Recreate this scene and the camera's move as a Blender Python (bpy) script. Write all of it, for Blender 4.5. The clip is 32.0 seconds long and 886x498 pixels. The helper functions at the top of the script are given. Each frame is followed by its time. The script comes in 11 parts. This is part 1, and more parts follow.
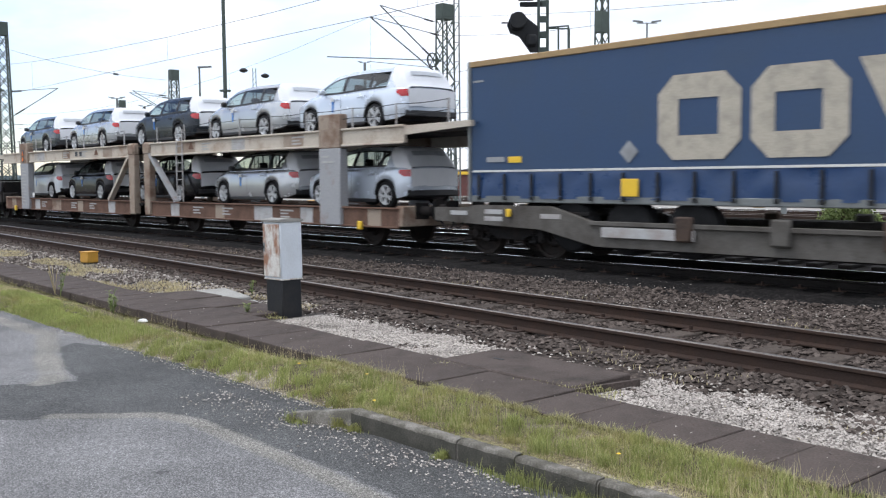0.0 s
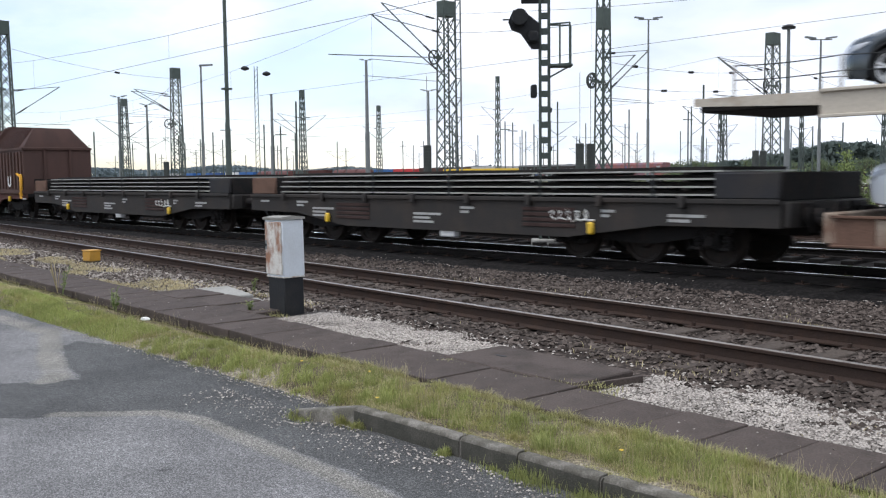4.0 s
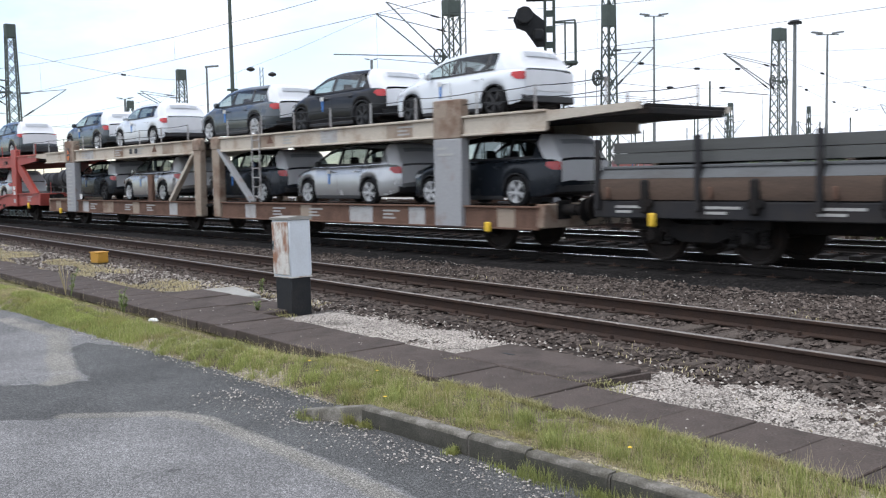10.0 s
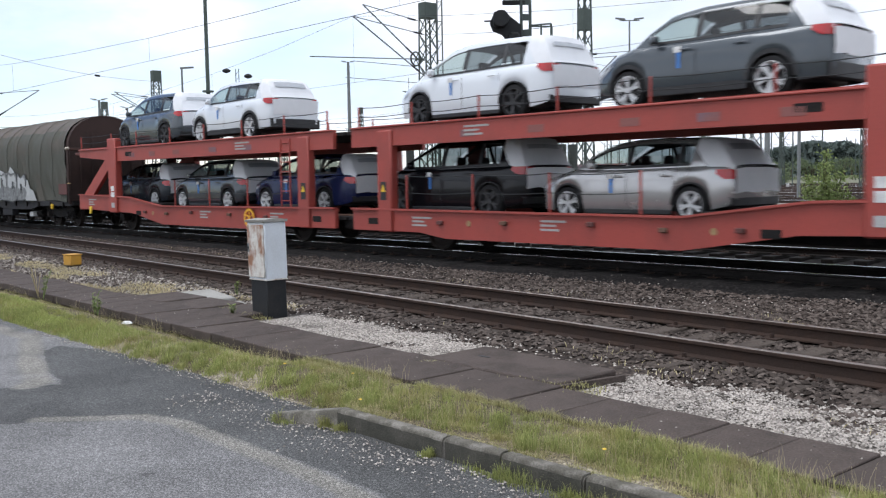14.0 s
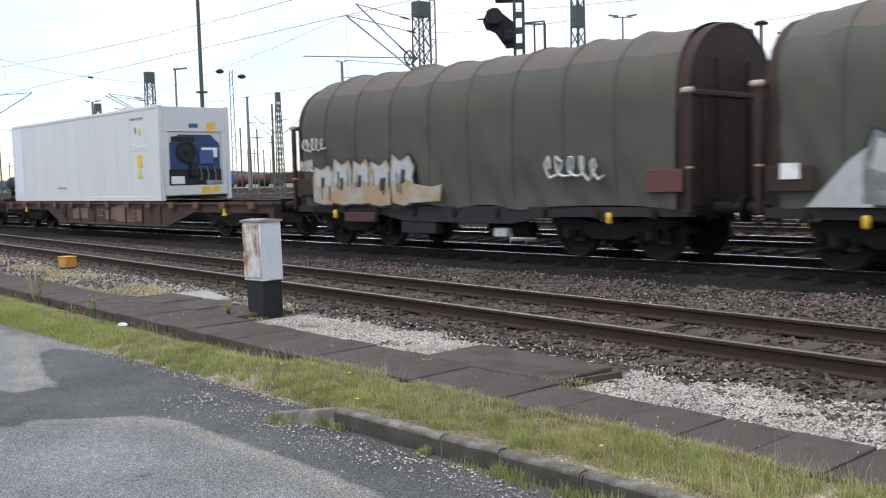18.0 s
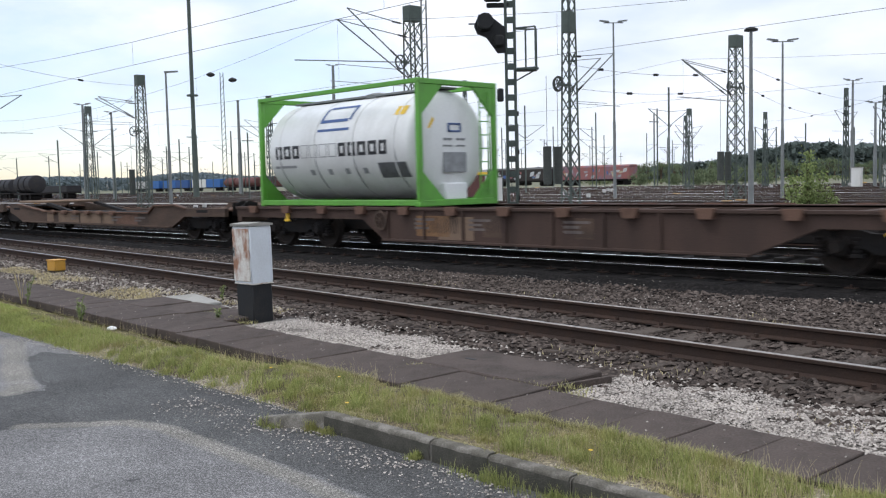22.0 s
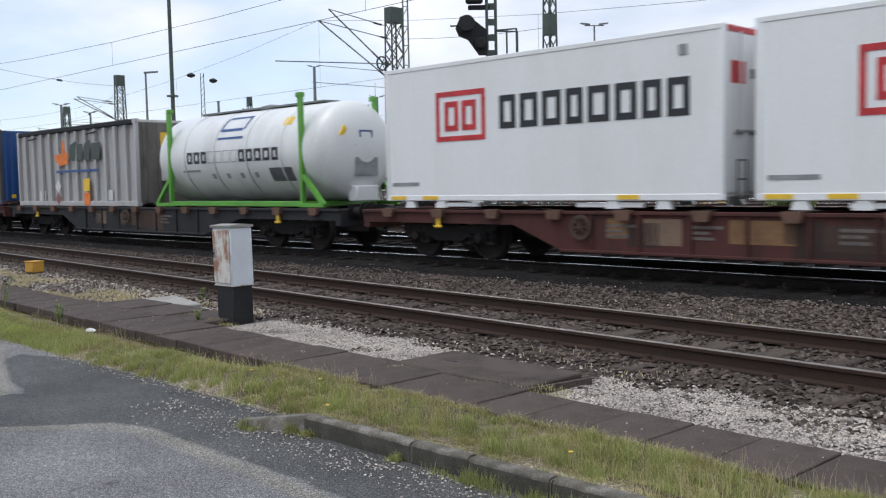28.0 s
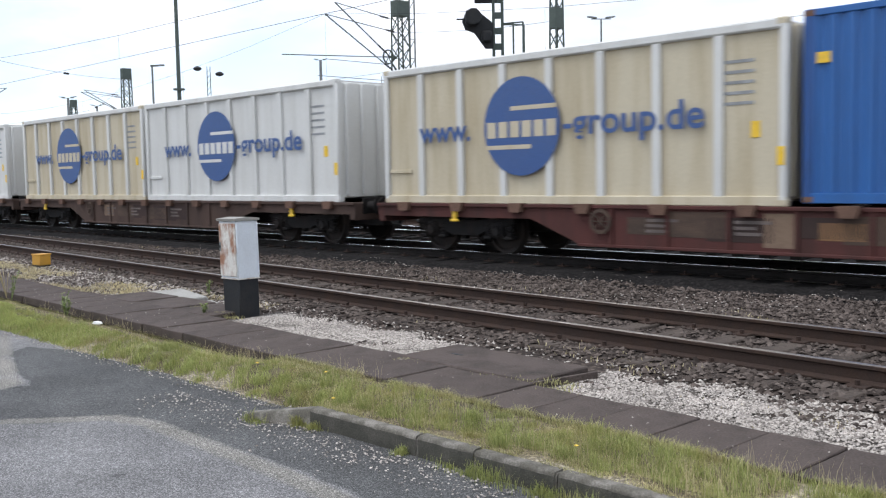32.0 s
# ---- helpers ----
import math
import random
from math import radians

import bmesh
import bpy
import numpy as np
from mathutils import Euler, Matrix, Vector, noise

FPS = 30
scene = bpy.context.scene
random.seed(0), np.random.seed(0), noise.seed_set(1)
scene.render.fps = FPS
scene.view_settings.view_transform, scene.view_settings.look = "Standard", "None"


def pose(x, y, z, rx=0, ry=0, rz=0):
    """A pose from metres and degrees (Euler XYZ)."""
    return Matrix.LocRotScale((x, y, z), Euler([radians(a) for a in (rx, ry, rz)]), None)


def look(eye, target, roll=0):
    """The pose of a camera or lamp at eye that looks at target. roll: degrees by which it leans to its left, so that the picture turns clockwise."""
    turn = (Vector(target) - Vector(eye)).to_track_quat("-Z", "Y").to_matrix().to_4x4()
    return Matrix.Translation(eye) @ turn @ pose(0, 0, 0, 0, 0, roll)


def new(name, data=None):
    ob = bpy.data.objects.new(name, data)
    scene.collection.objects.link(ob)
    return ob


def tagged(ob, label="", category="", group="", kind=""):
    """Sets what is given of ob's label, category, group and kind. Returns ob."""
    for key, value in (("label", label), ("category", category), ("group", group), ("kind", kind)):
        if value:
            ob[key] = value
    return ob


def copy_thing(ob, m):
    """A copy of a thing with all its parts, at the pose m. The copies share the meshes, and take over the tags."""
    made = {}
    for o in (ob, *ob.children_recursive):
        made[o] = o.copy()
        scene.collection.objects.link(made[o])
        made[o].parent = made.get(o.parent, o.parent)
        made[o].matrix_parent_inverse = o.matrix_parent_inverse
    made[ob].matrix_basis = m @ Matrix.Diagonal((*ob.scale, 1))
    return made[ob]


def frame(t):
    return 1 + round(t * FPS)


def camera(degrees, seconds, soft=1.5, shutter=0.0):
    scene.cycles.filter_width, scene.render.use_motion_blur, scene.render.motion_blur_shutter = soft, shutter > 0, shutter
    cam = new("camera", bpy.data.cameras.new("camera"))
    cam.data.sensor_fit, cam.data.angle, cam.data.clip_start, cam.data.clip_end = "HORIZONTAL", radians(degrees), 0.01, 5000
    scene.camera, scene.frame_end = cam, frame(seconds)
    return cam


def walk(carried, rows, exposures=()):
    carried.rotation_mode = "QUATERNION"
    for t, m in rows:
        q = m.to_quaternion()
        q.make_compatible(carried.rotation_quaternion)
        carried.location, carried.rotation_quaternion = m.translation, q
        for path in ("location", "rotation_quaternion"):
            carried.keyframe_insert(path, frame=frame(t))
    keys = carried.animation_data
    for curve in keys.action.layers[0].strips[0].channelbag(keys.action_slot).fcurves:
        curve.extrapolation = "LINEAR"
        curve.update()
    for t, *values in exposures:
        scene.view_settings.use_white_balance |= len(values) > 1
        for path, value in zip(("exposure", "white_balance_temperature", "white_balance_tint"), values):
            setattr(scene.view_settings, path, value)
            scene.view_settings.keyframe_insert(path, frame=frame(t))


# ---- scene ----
cam = camera(50.20, 32.0, soft=1.2, shutter=0.3)
# seconds, eye, tilt, lean, heading
PATH = [
    (0, 0.002, -14.801, 1.569, 85.774, 0.433, 47.671),
    (0.5, 0.004, -14.803, 1.566, 85.739, 0.544, 47.743),
    (1, 0.001, -14.799, 1.569, 85.630, 0.820, 48.009),
    (1.5, 0.003, -14.801, 1.565, 85.559, 0.664, 48.254),
    (2, 0.001, -14.800, 1.565, 85.457, 0.824, 48.273),
    (2.5, -0.001, -14.799, 1.564, 85.417, 0.791, 48.259),
    (3, -0.003, -14.798, 1.564, 85.512, 0.646, 48.112),
    (3.5, -0.001, -14.800, 1.565, 85.595, 0.705, 47.801),
    (5.5, -0.001, -14.800, 1.567, 85.659, 0.519, 47.829),
    (6, -0.000, -14.800, 1.567, 85.726, 0.576, 47.678),
    (6.5, -0.001, -14.800, 1.568, 85.872, 0.634, 47.498),
    (7, 0.001, -14.800, 1.567, 85.945, 0.787, 47.327),
    (7.5, 0.002, -14.799, 1.565, 85.923, 0.817, 47.380),
    (8, 0.003, -14.798, 1.565, 85.775, 0.716, 47.409),
    (8.5, 0.003, -14.795, 1.565, 85.610, 0.965, 47.383),
    (9, 0.002, -14.793, 1.566, 85.616, 0.817, 47.356),
    (9.5, 0.002, -14.795, 1.565, 85.645, 0.895, 47.266),
    (10, 0.000, -14.796, 1.563, 85.560, 1.164, 48.166),
    (10.5, -0.003, -14.795, 1.564, 85.492, 1.086, 48.554),
    (11, -0.003, -14.795, 1.563, 85.474, 1.071, 48.465),
    (11.5, -0.002, -14.794, 1.563, 85.498, 0.877, 48.153),
    (12, -0.000, -14.794, 1.564, 85.507, 0.980, 47.782),
    (12.5, 0.001, -14.795, 1.564, 85.511, 1.023, 47.605),
    (13, 0.004, -14.795, 1.564, 85.568, 0.974, 47.482),
    (13.5, 0.008, -14.798, 1.563, 85.632, 0.740, 47.209),
    (14, 0.011, -14.799, 1.564, 85.696, 0.986, 46.751),
    (14.5, 0.014, -14.800, 1.564, 85.689, 1.095, 46.434),
    (15, 0.014, -14.800, 1.565, 85.473, 1.234, 46.556),
    (15.5, 0.013, -14.798, 1.564, 85.345, 1.350, 47.063),
    (17.5, 0.013, -14.797, 1.563, 85.604, 1.570, 46.536),
    (18, 0.014, -14.797, 1.562, 85.603, 1.551, 46.443),
    (18.5, 0.012, -14.799, 1.560, 85.513, 1.524, 46.694),
    (19, 0.011, -14.795, 1.561, 85.420, 1.704, 47.072),
    (19.5, 0.009, -14.795, 1.563, 85.346, 1.596, 47.111),
    (20, 0.007, -14.793, 1.564, 85.389, 1.505, 46.924),
    (20.5, 0.009, -14.795, 1.563, 85.518, 1.400, 46.642),
    (21, 0.012, -14.796, 1.565, 85.639, 1.282, 46.360),
    (21.5, 0.014, -14.797, 1.564, 85.761, 1.276, 46.149),
    (22, 0.018, -14.799, 1.563, 85.848, 1.331, 45.885),
    (22.5, 0.018, -14.798, 1.568, 85.872, 1.366, 45.708),
    (23, 0.022, -14.801, 1.565, 85.933, 1.433, 45.618),
    (23.5, 0.021, -14.802, 1.565, 85.849, 1.541, 45.682),
    (24, 0.020, -14.801, 1.564, 85.791, 1.428, 46.122),
    (24.5, 0.017, -14.797, 1.568, 85.820, 1.310, 45.933),
    (26.5, 0.017, -14.797, 1.569, 85.895, 1.475, 44.882),
    (27, 0.022, -14.799, 1.567, 85.859, 1.463, 44.904),
    (27.5, 0.024, -14.803, 1.566, 85.883, 1.114, 44.849),
    (28, 0.025, -14.800, 1.566, 85.924, 1.192, 44.767),
    (28.5, 0.017, -14.791, 1.572, 85.837, 1.515, 44.915),
    (29, 0.017, -14.794, 1.568, 85.820, 1.540, 45.095),
    (29.5, 0.018, -14.794, 1.567, 85.830, 1.399, 45.017),
    (30, 0.022, -14.796, 1.564, 85.853, 1.361, 44.936),
    (30.5, 0.021, -14.793, 1.563, 85.810, 1.554, 44.975),
    (31, 0.018, -14.791, 1.567, 85.650, 1.496, 45.016),
    (31.5, 0.019, -14.797, 1.564, 85.617, 1.251, 45.164),
    (32, 0.022, -14.797, 1.564, 85.553, 1.108, 45.138),
]
EXPO = [(0, 0.34), (3, 0.25), (6, 0.04), (9, 0.36), (12, 0.25), (15, 0.2), (18, 0.35), (21, 0.05), (23, 0.1), (24, 0.05), (27, 0.12), (28, -0.07), (30, 0.12), (32, 0.34)]
walk(cam, [(t, pose(x, y, z, a, b, c)) for t, x, y, z, a, b, c in PATH], [(t, e + 0.08, 6420, 12) for t, e in EXPO])

# ---- light ----
world = bpy.data.worlds.new("sky")
scene.world = world
world.use_nodes = True
wn, wl = world.node_tree.nodes, world.node_tree.links
wn.clear()
w_out = wn.new("ShaderNodeOutputWorld")
w_bg = wn.new("ShaderNodeBackground")
w_sky = wn.new("ShaderNodeTexSky")
w_sky.sky_type = "NISHITA"
w_sky.sun_disc = False
w_sky.sun_elevation = radians(42)
w_sky.sun_rotation = radians(330)
w_sky.dust_density = 0.5
w_gain = wn.new("ShaderNodeVectorMath")
w_gain.operation = "MULTIPLY"
w_gain.inputs[1].default_value = (0.1, 0.106, 0.123)
w_co = wn.new("ShaderNodeTexCoord")
w_map = wn.new("ShaderNodeMapping")
w_map.inputs["Scale"].default_value = (1.0, 1.0, 2.6)
w_map.inputs["Location"].default_value = (0.35, 0.2, 0.1)
w_noise = wn.new("ShaderNodeTexNoise")
w_noise.inputs["Scale"].default_value = 2.1
w_noise.inputs["Detail"].default_value = 7.0
w_noise.inputs["Roughness"].default_value = 0.55
w_ramp = wn.new("ShaderNodeValToRGB")
w_ramp.color_ramp.elements[0].position = 0.30
w_ramp.color_ramp.elements[1].position = 0.52
w_noise2 = wn.new("ShaderNodeTexNoise")
w_noise2.inputs["Scale"].default_value = 4.5
w_noise2.inputs["Detail"].default_value = 6.0
w_cloud = wn.new("ShaderNodeValToRGB")
w_cloud.color_ramp.elements[0].color = (0.62, 0.72, 0.86, 1)
w_cloud.color_ramp.elements[0].position = 0.3
w_cloud.color_ramp.elements[1].color = (0.97, 1.01, 1.07, 1)
w_cloud.color_ramp.elements[1].position = 0.66
w_mix = wn.new("ShaderNodeMixRGB")
wl.new(w_co.outputs["Generated"], w_map.inputs["Vector"])
wl.new(w_map.outputs["Vector"], w_noise.inputs["Vector"])
wl.new(w_map.outputs["Vector"], w_noise2.inputs["Vector"])
w_sep = wn.new("ShaderNodeSeparateXYZ")
w_thin = wn.new("ShaderNodeMath")  # the cover is thinner towards the west
w_thin.operation = "MULTIPLY_ADD"
w_thin.inputs[1].default_value = 0.62
w_add = wn.new("ShaderNodeMath")
w_add.operation = "ADD"
w_thin.inputs[2].default_value = 0.43
wl.new(w_co.outputs["Generated"], w_sep.inputs["Vector"])
wl.new(w_sep.outputs["X"], w_thin.inputs[0])
wl.new(w_thin.outputs["Value"], w_add.inputs[0])
wl.new(w_noise.outputs["Fac"], w_add.inputs[1])
wl.new(w_add.outputs["Value"], w_ramp.inputs["Fac"])
wl.new(w_noise2.outputs["Fac"], w_cloud.inputs["Fac"])
wl.new(w_sky.outputs["Color"], w_gain.inputs[0])
wl.new(w_ramp.outputs["Color"], w_mix.inputs["Fac"])
wl.new(w_gain.outputs["Vector"], w_mix.inputs["Color1"])
wl.new(w_cloud.outputs["Color"], w_mix.inputs["Color2"])
wl.new(w_mix.outputs["Color"], w_bg.inputs["Color"])
w_bg.inputs["Strength"].default_value = 1.05
wl.new(w_bg.outputs["Background"], w_out.inputs["Surface"])

sun = new("sun", bpy.data.lights.new("sun", "SUN"))
sun.data.energy = 1.5
sun.data.angle = radians(35)
sun.data.color = (1.0, 1.0, 0.99)
sun.matrix_world = look((0, 0, 30), (7, 9, 6))

# ---- mesh helpers ----
class G:
    """A mesh in the making: vertices and faces."""

    def __init__(self):
        self.v, self.f = [], []

    def add(self, verts, faces):
        n = len(self.v)
        self.v.extend(tuple(p) for p in verts)
        self.f.extend(tuple(i + n for i in q) for q in faces)
        return self

    def box(self, x0, x1, y0, y1, z0, z1, c=0.012):
        """A box with chamfered edges."""
        c = min(c, 0.3 * (x1 - x0), 0.3 * (y1 - y0), 0.3 * (z1 - z0))
        vs, ix = [], {}
        for sx in (0, 1):
            for sy in (0, 1):
                for sz in (0, 1):
                    p = [(x0, x1)[sx], (y0, y1)[sy], (z0, z1)[sz]]
                    d = [c if s == 0 else -c for s in (sx, sy, sz)]
                    for a in range(3):
                        q = [p[k] + (0 if k == a else d[k]) for k in range(3)]
                        ix[sx, sy, sz, a] = len(vs)
                        vs.append(q)
        fs = []
        for a in range(3):
            b, e = (a + 1) % 3, (a + 2) % 3
            for s in (0, 1):
                def k(u, w, a=a, b=b, e=e, s=s):
                    t = [0, 0, 0]
                    t[a], t[b], t[e] = s, u, w
                    return ix[t[0], t[1], t[2], a]
                q = [k(0, 0), k(1, 0), k(1, 1), k(0, 1)]
                fs.append(q if s else q[::-1])
            for u in (0, 1):
                for w in (0, 1):
                    def m(s, n, a=a, b=b, e=e, u=u, w=w):
                        t = [0, 0, 0]
                        t[a], t[b], t[e] = s, u, w
                        return ix[t[0], t[1], t[2], n]
                    q = [m(0, b), m(1, b), m(1, e), m(0, e)]
                    fs.append(q if (u ^ w) else q[::-1])
        for sx in (0, 1):
            for sy in (0, 1):
                for sz in (0, 1):
                    q = [ix[sx, sy, sz, 0], ix[sx, sy, sz, 1], ix[sx, sy, sz, 2]]
                    fs.append(q if (sx + sy + sz) % 2 else q[::-1])
        return self.add(vs, fs)

    def cyl(self, p0, p1, r0, r1=None, n=10, caps=True):
        """A round bar from p0 to p1."""
        r1 = r0 if r1 is None else r1
        a, b = Vector(p0), Vector(p1)
        d = (b - a).normalized()
        u = d.orthogonal().normalized()
        w = d.cross(u)
        vs = []
        for p, r in ((a, r0), (b, r1)):
            for i in range(n):
                t = 2 * math.pi * i / n
                vs.append(p + u * (r * math.cos(t)) + w * (r * math.sin(t)))
        fs = [(i, (i + 1) % n, n + (i + 1) % n, n + i) for i in range(n)]
        if caps:
            fs += [tuple(range(n))[::-1], tuple(range(n, 2 * n))]
        return self.add(vs, fs)

    def bar(self, p0, p1, w, h=None, up=(0, 0, 1)):
        """A square bar from p0 to p1."""
        h = w if h is None else h
        a, b = Vector(p0), Vector(p1)
        d = (b - a).normalized()
        s = d.cross(Vector(up))
        s = (s if s.length > 1e-4 else d.orthogonal()).normalized() * (w / 2)
        t = s.cross(d).normalized() * (h / 2)
        vs = [p + x * s + y * t for p in (a, b) for x, y in ((-1, -1), (1, -1), (1, 1), (-1, 1))]
        return self.add(vs, [(0, 1, 5, 4), (1, 2, 6, 5), (2, 3, 7, 6), (3, 0, 4, 7), (3, 2, 1, 0), (4, 5, 6, 7)])

    def prism(self, poly, y0, y1, plane="xz"):
        """An outline in one plane, pulled along the third axis."""
        n = len(poly)
        area = sum(poly[i][0] * poly[(i + 1) % n][1] - poly[(i + 1) % n][0] * poly[i][1] for i in range(n))
        poly = list(poly) if area > 0 else list(poly)[::-1]
        put = {"xz": lambda a, b, c: (a, c, b), "xy": lambda a, b, c: (a, b, c), "yz": lambda a, b, c: (c, a, b)}[plane]
        vs = [put(a, b, y0) for a, b in poly] + [put(a, b, y1) for a, b in poly]
        fs = [(i, (i + 1) % n, n + (i + 1) % n, n + i) for i in range(n)]
        fs += [tuple(range(n))[::-1], tuple(range(n, 2 * n))]
        if plane == "xz":
            fs = [q[::-1] for q in fs]
        return self.add(vs, fs)

    def lathe(self, prof, centre, axis="y", n=20, caps=True):
        """A profile of (along, radius) turned about an axis through centre."""
        vs, fs = [], []
        for a, r in prof:
            for i in range(n):
                t = 2 * math.pi * i / n
                c, s = r * math.cos(t), r * math.sin(t)
                p = {"y": (c, a, s), "x": (a, c, s), "z": (c, s, a)}[axis]
                vs.append((p[0] + centre[0], p[1] + centre[1], p[2] + centre[2]))
        for k in range(len(prof) - 1):
            for i in range(n):
                j = (i + 1) % n
                fs.append((k * n + i, k * n + j, (k + 1) * n + j, (k + 1) * n + i))
        if caps:
            fs += [tuple(range(n))[::-1], tuple(range((len(prof) - 1) * n, len(prof) * n))]
        return self.add(vs, fs)

    def grid(self, rows, close=False):
        """A skin over rows of points."""
        m, vs, fs = len(rows[0]), [], []
        for r in rows:
            vs.extend(r)
        for k in range(len(rows) - 1):
            for i in range(m if close else m - 1):
                j = (i + 1) % m
                fs.append((k * m + i, k * m + j, (k + 1) * m + j, (k + 1) * m + i))
        return self.add(vs, fs)

    def tube(self, pts, r, n=6):
        """One bent bar through all the points."""
        ps = [Vector(p) for p in pts]
        rings, u = [], None
        for i, p in enumerate(ps):
            d = (ps[min(i + 1, len(ps) - 1)] - ps[max(i - 1, 0)]).normalized()
            u = d.orthogonal().normalized() if u is None else (u - d * u.dot(d)).normalized()
            w = d.cross(u)
            rings.append([tuple(p + u * (r * math.cos(2 * math.pi * k / n)) + w * (r * math.sin(2 * math.pi * k / n))) for k in range(n)])
        m = len(self.v)
        self.grid(rings, True)
        self.f += [tuple(m + k for k in range(n))[::-1], tuple(m + (len(ps) - 1) * n + k for k in range(n))]
        return self

    def moved(self, m):
        h = G()
        h.v = [tuple(m @ Vector(p)) for p in self.v]
        h.f = list(self.f)
        return h

    def join(self, o):
        return self.add(o.v, o.f)

    def mesh(self, name, material, angle=38):
        me = bpy.data.meshes.new(name)
        me.from_pydata(self.v, [], self.f)
        me.materials.append(material)
        me.polygons.foreach_set("use_smooth", [True] * len(me.polygons))
        me.set_sharp_from_angle(angle=radians(angle))
        me.update()
        return me


def recalc(me):
    b = bmesh.new()
    b.from_mesh(me)
    bmesh.ops.recalc_face_normals(b, faces=b.faces)
    b.to_mesh(me)
    b.free()


def part(name, g, material, parent, label="", at=None, fix=False):
    """One mesh object under a thing or a part."""
    me = g.mesh(name, material) if isinstance(g, G) else g
    if fix:
        recalc(me)
    ob = new(name, me)
    ob.parent = parent
    if at is not None:
        ob.matrix_basis = at
    if label:
        tagged(ob, label)
    if name in ("stencil", "graffiti", "lacing"):
        tagged(ob, kind="stuff")
    return ob


def thing(name, label, category, at=(0, 0, 0), group="", kind=""):
    ob = new(name)
    ob.empty_display_size = 0.2
    ob.location = at
    return tagged(ob, label, category, group, kind)


def single(name, g, material, label, category, group="", kind="", at=(0, 0, 0), fix=False):
    me = g.mesh(name, material)
    if fix:
        recalc(me)
    ob = new(name, me)
    ob.location = at
    return tagged(ob, label, category, group, kind)


def lettering(name, words, size, at, material, parent, squeeze=1.0):
    """Words that lie on a side facing -y, cut as one thin mesh."""
    cu = bpy.data.curves.new(name, "FONT")
    cu.body, cu.size, cu.extrude, cu.offset = words, size, 0.002, 0.012
    ob = bpy.data.objects.new(name, cu)
    me = bpy.data.meshes.new_from_object(ob)
    bpy.data.objects.remove(ob)
    bpy.data.curves.remove(cu)
    me.materials.clear()
    me.materials.append(material)
    return part(name, me, material, parent, at=pose(at[0], at[1], at[2], 90, 0, 0) @ Matrix.Diagonal((squeeze, 1, 1, 1)))


def scribble(x, z, wide, high, y, seed, r=0.016, n=7):
    """A sprayed tag: one looping line."""
    q = random.Random(seed)
    pts = []
    for k in range(n * 5):
        a = k * 0.9
        pts.append((x + wide * k / (n * 5) + 0.09 * wide * math.cos(a + q.uniform(-0.5, 0.5)), y, z + high * (0.5 + 0.5 * math.sin(a) * q.uniform(0.55, 1.0))))
    return G().tube(pts, r, 4)


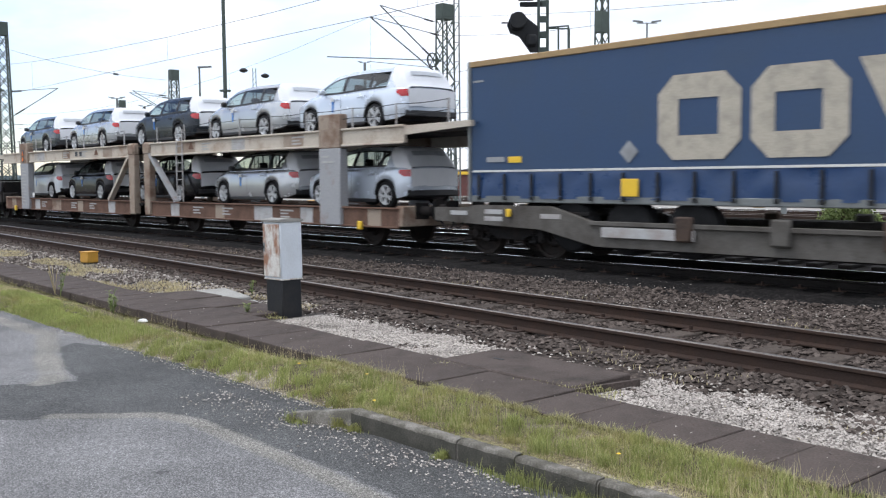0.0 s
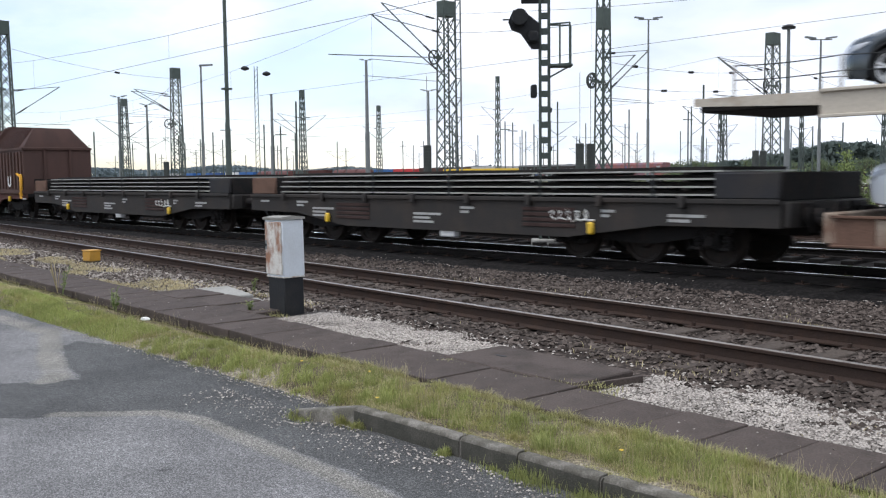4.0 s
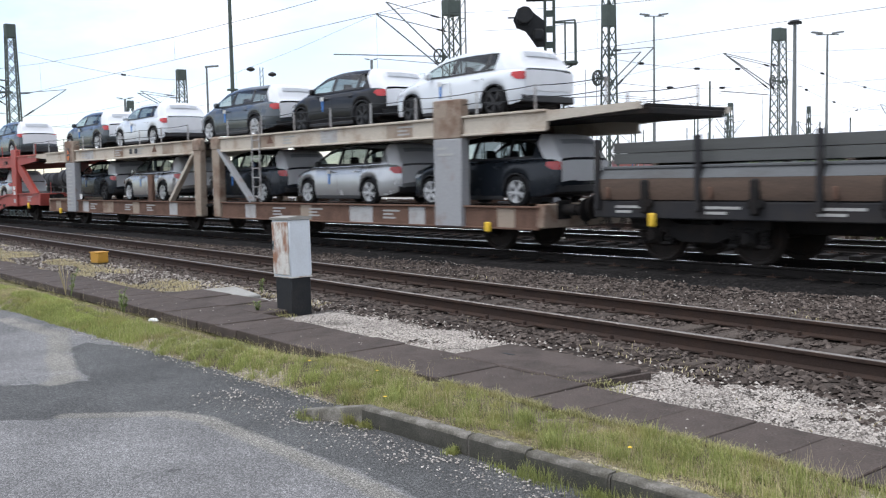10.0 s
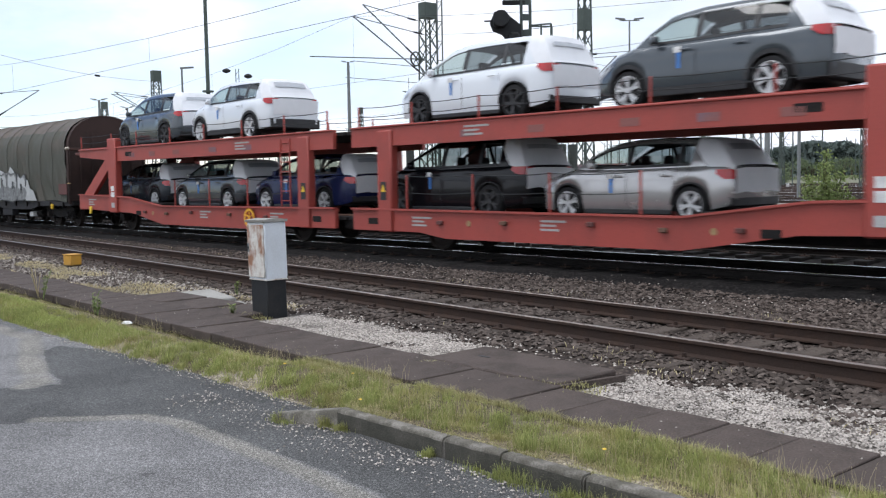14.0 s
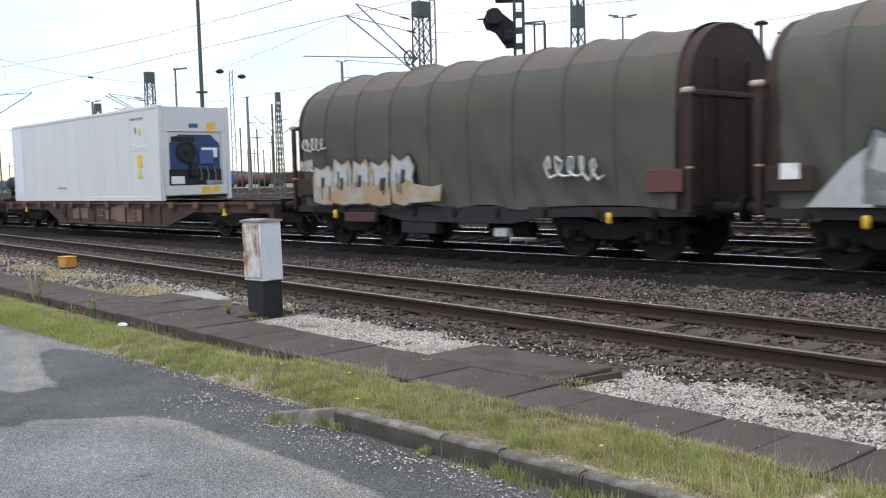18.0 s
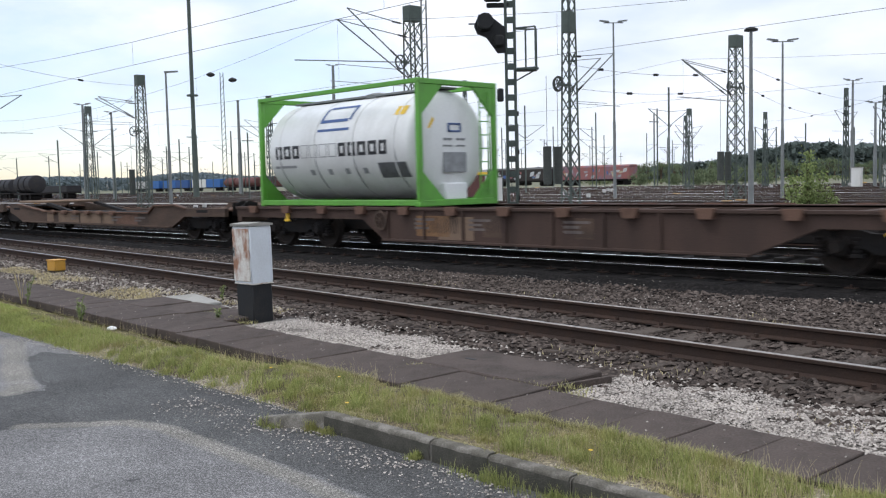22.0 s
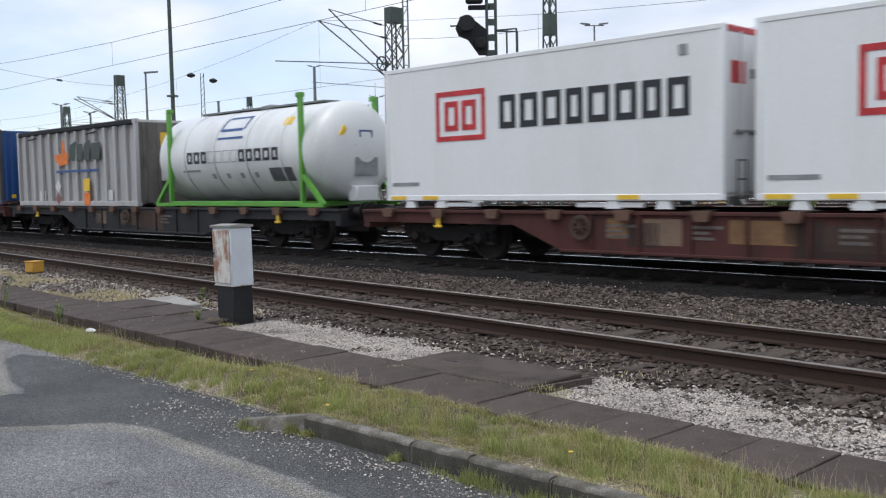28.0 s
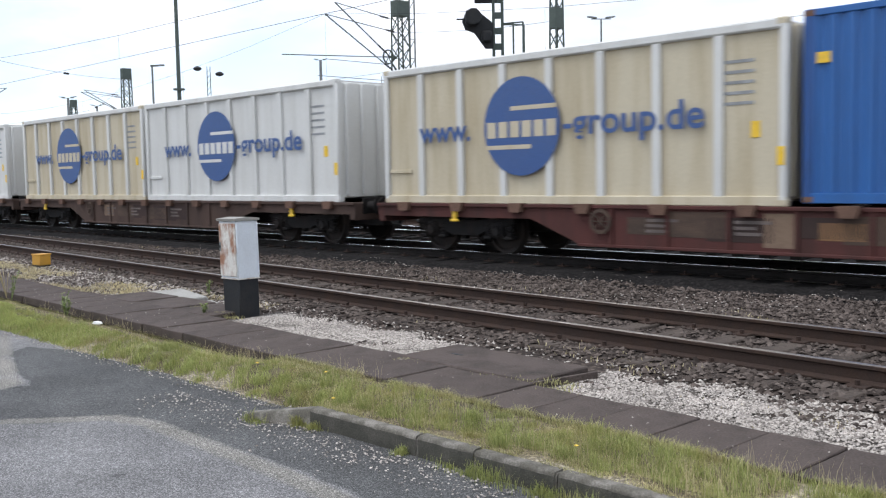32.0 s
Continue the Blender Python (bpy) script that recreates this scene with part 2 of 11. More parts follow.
# ---- materials ----
def mat(name, col, rough=0.6, metal=0.0, dirt=None, amount=0.5, scale=3.0, fine=40.0, bump=0.15, grain=0.12, streak=(1, 1, 1), spread=0.12, lo=0.45, random_hue=0.0, coat=0.0):
    """A painted, rusty or stony surface: base colour, patches of dirt at one scale, grain at another, fine relief."""
    m = bpy.data.materials.new(name)
    m.use_nodes = True
    n, l = m.node_tree.nodes, m.node_tree.links
    b = n["Principled BSDF"]
    b.inputs["Metallic"].default_value = metal
    b.inputs["Specular IOR Level"].default_value = 0.5 if rough < 0.6 else 0.18
    if coat:
        b.inputs["Coat Weight"].default_value = coat
        b.inputs["Coat Roughness"].default_value = 0.06
    co = n.new("ShaderNodeTexCoord")
    mp = n.new("ShaderNodeMapping")
    mp.inputs["Scale"].default_value = streak
    l.new(co.outputs["Object"], mp.inputs["Vector"])
    t1 = n.new("ShaderNodeTexNoise")
    t1.inputs["Scale"].default_value, t1.inputs["Detail"].default_value, t1.inputs["Roughness"].default_value = scale, 6, 0.62
    t2 = n.new("ShaderNodeTexNoise")
    t2.inputs["Scale"].default_value, t2.inputs["Detail"].default_value = fine, 4
    l.new(mp.outputs["Vector"], t1.inputs["Vector"])
    l.new(co.outputs["Object"], t2.inputs["Vector"])
    ramp = n.new("ShaderNodeMapRange")
    ramp.inputs["From Min"].default_value, ramp.inputs["From Max"].default_value = lo, lo + spread
    ramp.inputs["To Max"].default_value = amount
    l.new(t1.outputs["Fac"], ramp.inputs["Value"])
    mx = n.new("ShaderNodeMixRGB")
    mx.inputs["Color1"].default_value = (*col, 1)
    mx.inputs["Color2"].default_value = (*(dirt or [c * 0.55 for c in col]), 1)
    l.new(ramp.outputs["Result"], mx.inputs["Fac"])
    gr = n.new("ShaderNodeMapRange")
    gr.inputs["To Min"].default_value, gr.inputs["To Max"].default_value = 1 - grain * 2, 1 + grain * 2
    l.new(t2.outputs["Fac"], gr.inputs["Value"])
    ml = n.new("ShaderNodeVectorMath")
    ml.operation = "SCALE"
    l.new(mx.outputs["Color"], ml.inputs[0])
    l.new(gr.outputs["Result"], ml.inputs["Scale"])
    src = ml.outputs["Vector"]
    if random_hue:
        oi = n.new("ShaderNodeObjectInfo")
        rr = n.new("ShaderNodeMapRange")
        rr.inputs["To Min"].default_value, rr.inputs["To Max"].default_value = 1 - random_hue, 1 + random_hue
        l.new(oi.outputs["Random"], rr.inputs["Value"])
        m2 = n.new("ShaderNodeVectorMath")
        m2.operation = "SCALE"
        l.new(src, m2.inputs[0])
        l.new(rr.outputs["Result"], m2.inputs["Scale"])
        src = m2.outputs["Vector"]
    l.new(src, b.inputs["Base Color"])
    ro = n.new("ShaderNodeMapRange")
    ro.inputs["To Min"].default_value, ro.inputs["To Max"].default_value = max(0.03, rough - 0.12), min(1, rough + 0.12)
    l.new(t1.outputs["Fac"], ro.inputs["Value"])
    l.new(ro.outputs["Result"], b.inputs["Roughness"])
    if bump:
        bp = n.new("ShaderNodeBump")
        bp.inputs["Strength"].default_value, bp.inputs["Distance"].default_value = bump, 0.02
        l.new(t2.outputs["Fac"], bp.inputs["Height"])
        l.new(bp.outputs["Normal"], b.inputs["Normal"])
    return m


def island(name, dark, light, rough=0.9, leaf=0.0, patch=None):
    """Loose pieces whose colour changes from piece to piece."""
    m = bpy.data.materials.new(name)
    m.use_nodes = True
    n, l = m.node_tree.nodes, m.node_tree.links
    b = n["Principled BSDF"]
    b.inputs["Roughness"].default_value = rough
    b.inputs["Specular IOR Level"].default_value = 0.15
    g = n.new("ShaderNodeNewGeometry")
    mx = n.new("ShaderNodeMixRGB")
    mx.inputs["Color1"].default_value, mx.inputs["Color2"].default_value = (*dark, 1), (*light, 1)
    l.new(g.outputs["Random Per Island"], mx.inputs["Fac"])
    t = n.new("ShaderNodeTexNoise")
    t.inputs["Scale"].default_value = 1.3
    co = n.new("ShaderNodeTexCoord")
    l.new(co.outputs["Object"], t.inputs["Vector"])
    mr = n.new("ShaderNodeMapRange")
    mr.inputs["To Min"].default_value, mr.inputs["To Max"].default_value = 0.6, 1.4
    l.new(t.outputs["Fac"], mr.inputs["Value"])
    sc = n.new("ShaderNodeVectorMath")
    sc.operation = "SCALE"
    src = mx.outputs["Color"]
    if patch:
        t2 = n.new("ShaderNodeTexNoise")
        t2.inputs["Scale"].default_value, t2.inputs["Detail"].default_value = 3.2, 5
        l.new(co.outputs["Object"], t2.inputs["Vector"])
        pr = n.new("ShaderNodeMapRange")
        pr.inputs["From Min"].default_value, pr.inputs["From Max"].default_value, pr.inputs["To Max"].default_value = 0.5, 0.66, 0.65
        l.new(t2.outputs["Fac"], pr.inputs["Value"])
        px = n.new("ShaderNodeMixRGB")
        px.inputs["Color2"].default_value = (*patch, 1)
        l.new(pr.outputs["Result"], px.inputs["Fac"])
        l.new(src, px.inputs["Color1"])
        src = px.outputs["Color"]
    l.new(src, sc.inputs[0])
    l.new(mr.outputs["Result"], sc.inputs["Scale"])
    l.new(sc.outputs["Vector"], b.inputs["Base Color"])
    if leaf:
        tr = n.new("ShaderNodeBsdfTranslucent")
        ms = n.new("ShaderNodeMixShader")
        ms.inputs["Fac"].default_value = leaf
        l.new(sc.outputs["Vector"], tr.inputs["Color"])
        l.new(b.outputs["BSDF"], ms.inputs[1])
        l.new(tr.outputs["BSDF"], ms.inputs[2])
        l.new(ms.outputs["Shader"], n["Material Output"].inputs["Surface"])
    return m


def blended(name, base, other, third, at1, at2, fine, rough=0.9, grain=0.5, bump=0.6, stain=0.25):
    """Gritty ground: three tones laid out by two mesh attributes, broken up by grains of single stones and by stains."""
    m = bpy.data.materials.new(name)
    m.use_nodes = True
    n, l = m.node_tree.nodes, m.node_tree.links
    b = n["Principled BSDF"]
    b.inputs["Roughness"].default_value = rough
    b.inputs["Specular IOR Level"].default_value = 0.15
    co = n.new("ShaderNodeTexCoord")
    big = n.new("ShaderNodeTexNoise")
    big.inputs["Scale"].default_value, big.inputs["Detail"].default_value = 1.4, 8
    mid = n.new("ShaderNodeTexNoise")
    mid.inputs["Scale"].default_value, mid.inputs["Detail"].default_value = 16.0, 5
    cell = n.new("ShaderNodeTexVoronoi")
    cell.inputs["Scale"].default_value = fine
    for q in (big, mid, cell):
        l.new(co.outputs["Object"], q.inputs["Vector"])
    col = None
    for key, tone in ((at1, other), (at2, third)):
        at = n.new("ShaderNodeAttribute")
        at.attribute_name = key
        ad = n.new("ShaderNodeMath")
        ad.operation = "MULTIPLY_ADD"
        ad.inputs[1].default_value, ad.inputs[2].default_value = 0.5, -0.25
        l.new(mid.outputs["Fac"], ad.inputs[0])
        sm = n.new("ShaderNodeMath")
        sm.operation = "ADD"
        l.new(at.outputs["Fac"], sm.inputs[0])
        l.new(ad.outputs["Value"], sm.inputs[1])
        mr = n.new("ShaderNodeMapRange")
        mr.inputs["From Min"].default_value, mr.inputs["From Max"].default_value = 0.3, 0.7
        l.new(sm.outputs["Value"], mr.inputs["Value"])
        mx = n.new("ShaderNodeMixRGB")
        if col is None:
            mx.inputs["Color1"].default_value = (*base, 1)
        else:
            l.new(col, mx.inputs["Color1"])
        mx.inputs["Color2"].default_value = (*tone, 1)
        l.new(mr.outputs["Result"], mx.inputs["Fac"])
        col = mx.outputs["Color"]
    sep = n.new("ShaderNodeSeparateColor")
    l.new(cell.outputs["Color"], sep.inputs["Color"])
    pw = n.new("ShaderNodeMath")
    pw.operation = "POWER"
    pw.inputs[1].default_value = 2.2
    l.new(sep.outputs["Red"], pw.inputs[0])
    gr = n.new("ShaderNodeMapRange")
    gr.inputs["To Min"].default_value, gr.inputs["To Max"].default_value = 1 - grain, 1 + 2.0 * grain
    l.new(pw.outputs["Value"], gr.inputs["Value"])
    st = n.new("ShaderNodeMapRange")
    st.inputs["From Min"].default_value, st.inputs["From Max"].default_value = 0.3, 0.7
    st.inputs["To Min"].default_value, st.inputs["To Max"].default_value = 1 - stain, 1 + stain
    l.new(big.outputs["Fac"], st.inputs["Value"])
    pr = n.new("ShaderNodeMath")
    pr.operation = "MULTIPLY"
    l.new(gr.outputs["Result"], pr.inputs[0])
    l.new(st.outputs["Result"], pr.inputs[1])
    sc = n.new("ShaderNodeVectorMath")
    sc.operation = "SCALE"
    l.new(col, sc.inputs[0])
    l.new(pr.outputs["Value"], sc.inputs["Scale"])
    l.new(sc.outputs["Vector"], b.inputs["Base Color"])
    bp = n.new("ShaderNodeBump")
    bp.inputs["Strength"].default_value, bp.inputs["Distance"].default_value = bump, 0.01
    l.new(sep.outputs["Red"], bp.inputs["Height"])
    l.new(bp.outputs["Normal"], b.inputs["Normal"])
    return m


def pane(name, tint):
    """Thin window glass: tinted, see-through, with a gloss that grows at a slant."""
    m = bpy.data.materials.new(name)
    m.use_nodes = True
    n, l = m.node_tree.nodes, m.node_tree.links
    n.remove(n["Principled BSDF"])
    t = n.new("ShaderNodeBsdfTransparent")
    t.inputs["Color"].default_value = (*tint, 1)
    g = n.new("ShaderNodeBsdfGlossy")
    g.inputs["Roughness"].default_value = 0.03
    f = n.new("ShaderNodeLayerWeight")
    p = n.new("ShaderNodeMath")
    p.operation = "POWER"
    p.inputs[1].default_value = 4.0
    q = n.new("ShaderNodeMath")
    q.operation = "MULTIPLY_ADD"
    q.inputs[1].default_value, q.inputs[2].default_value = 0.7, 0.07
    x = n.new("ShaderNodeMixShader")
    l.new(f.outputs["Facing"], p.inputs[0])
    l.new(p.outputs["Value"], q.inputs[0])
    l.new(q.outputs["Value"], x.inputs["Fac"])
    l.new(t.outputs["BSDF"], x.inputs[1])
    l.new(g.outputs["BSDF"], x.inputs[2])
    l.new(x.outputs["Shader"], n["Material Output"].inputs["Surface"])
    return m


RUST = (0.17, 0.075, 0.04)
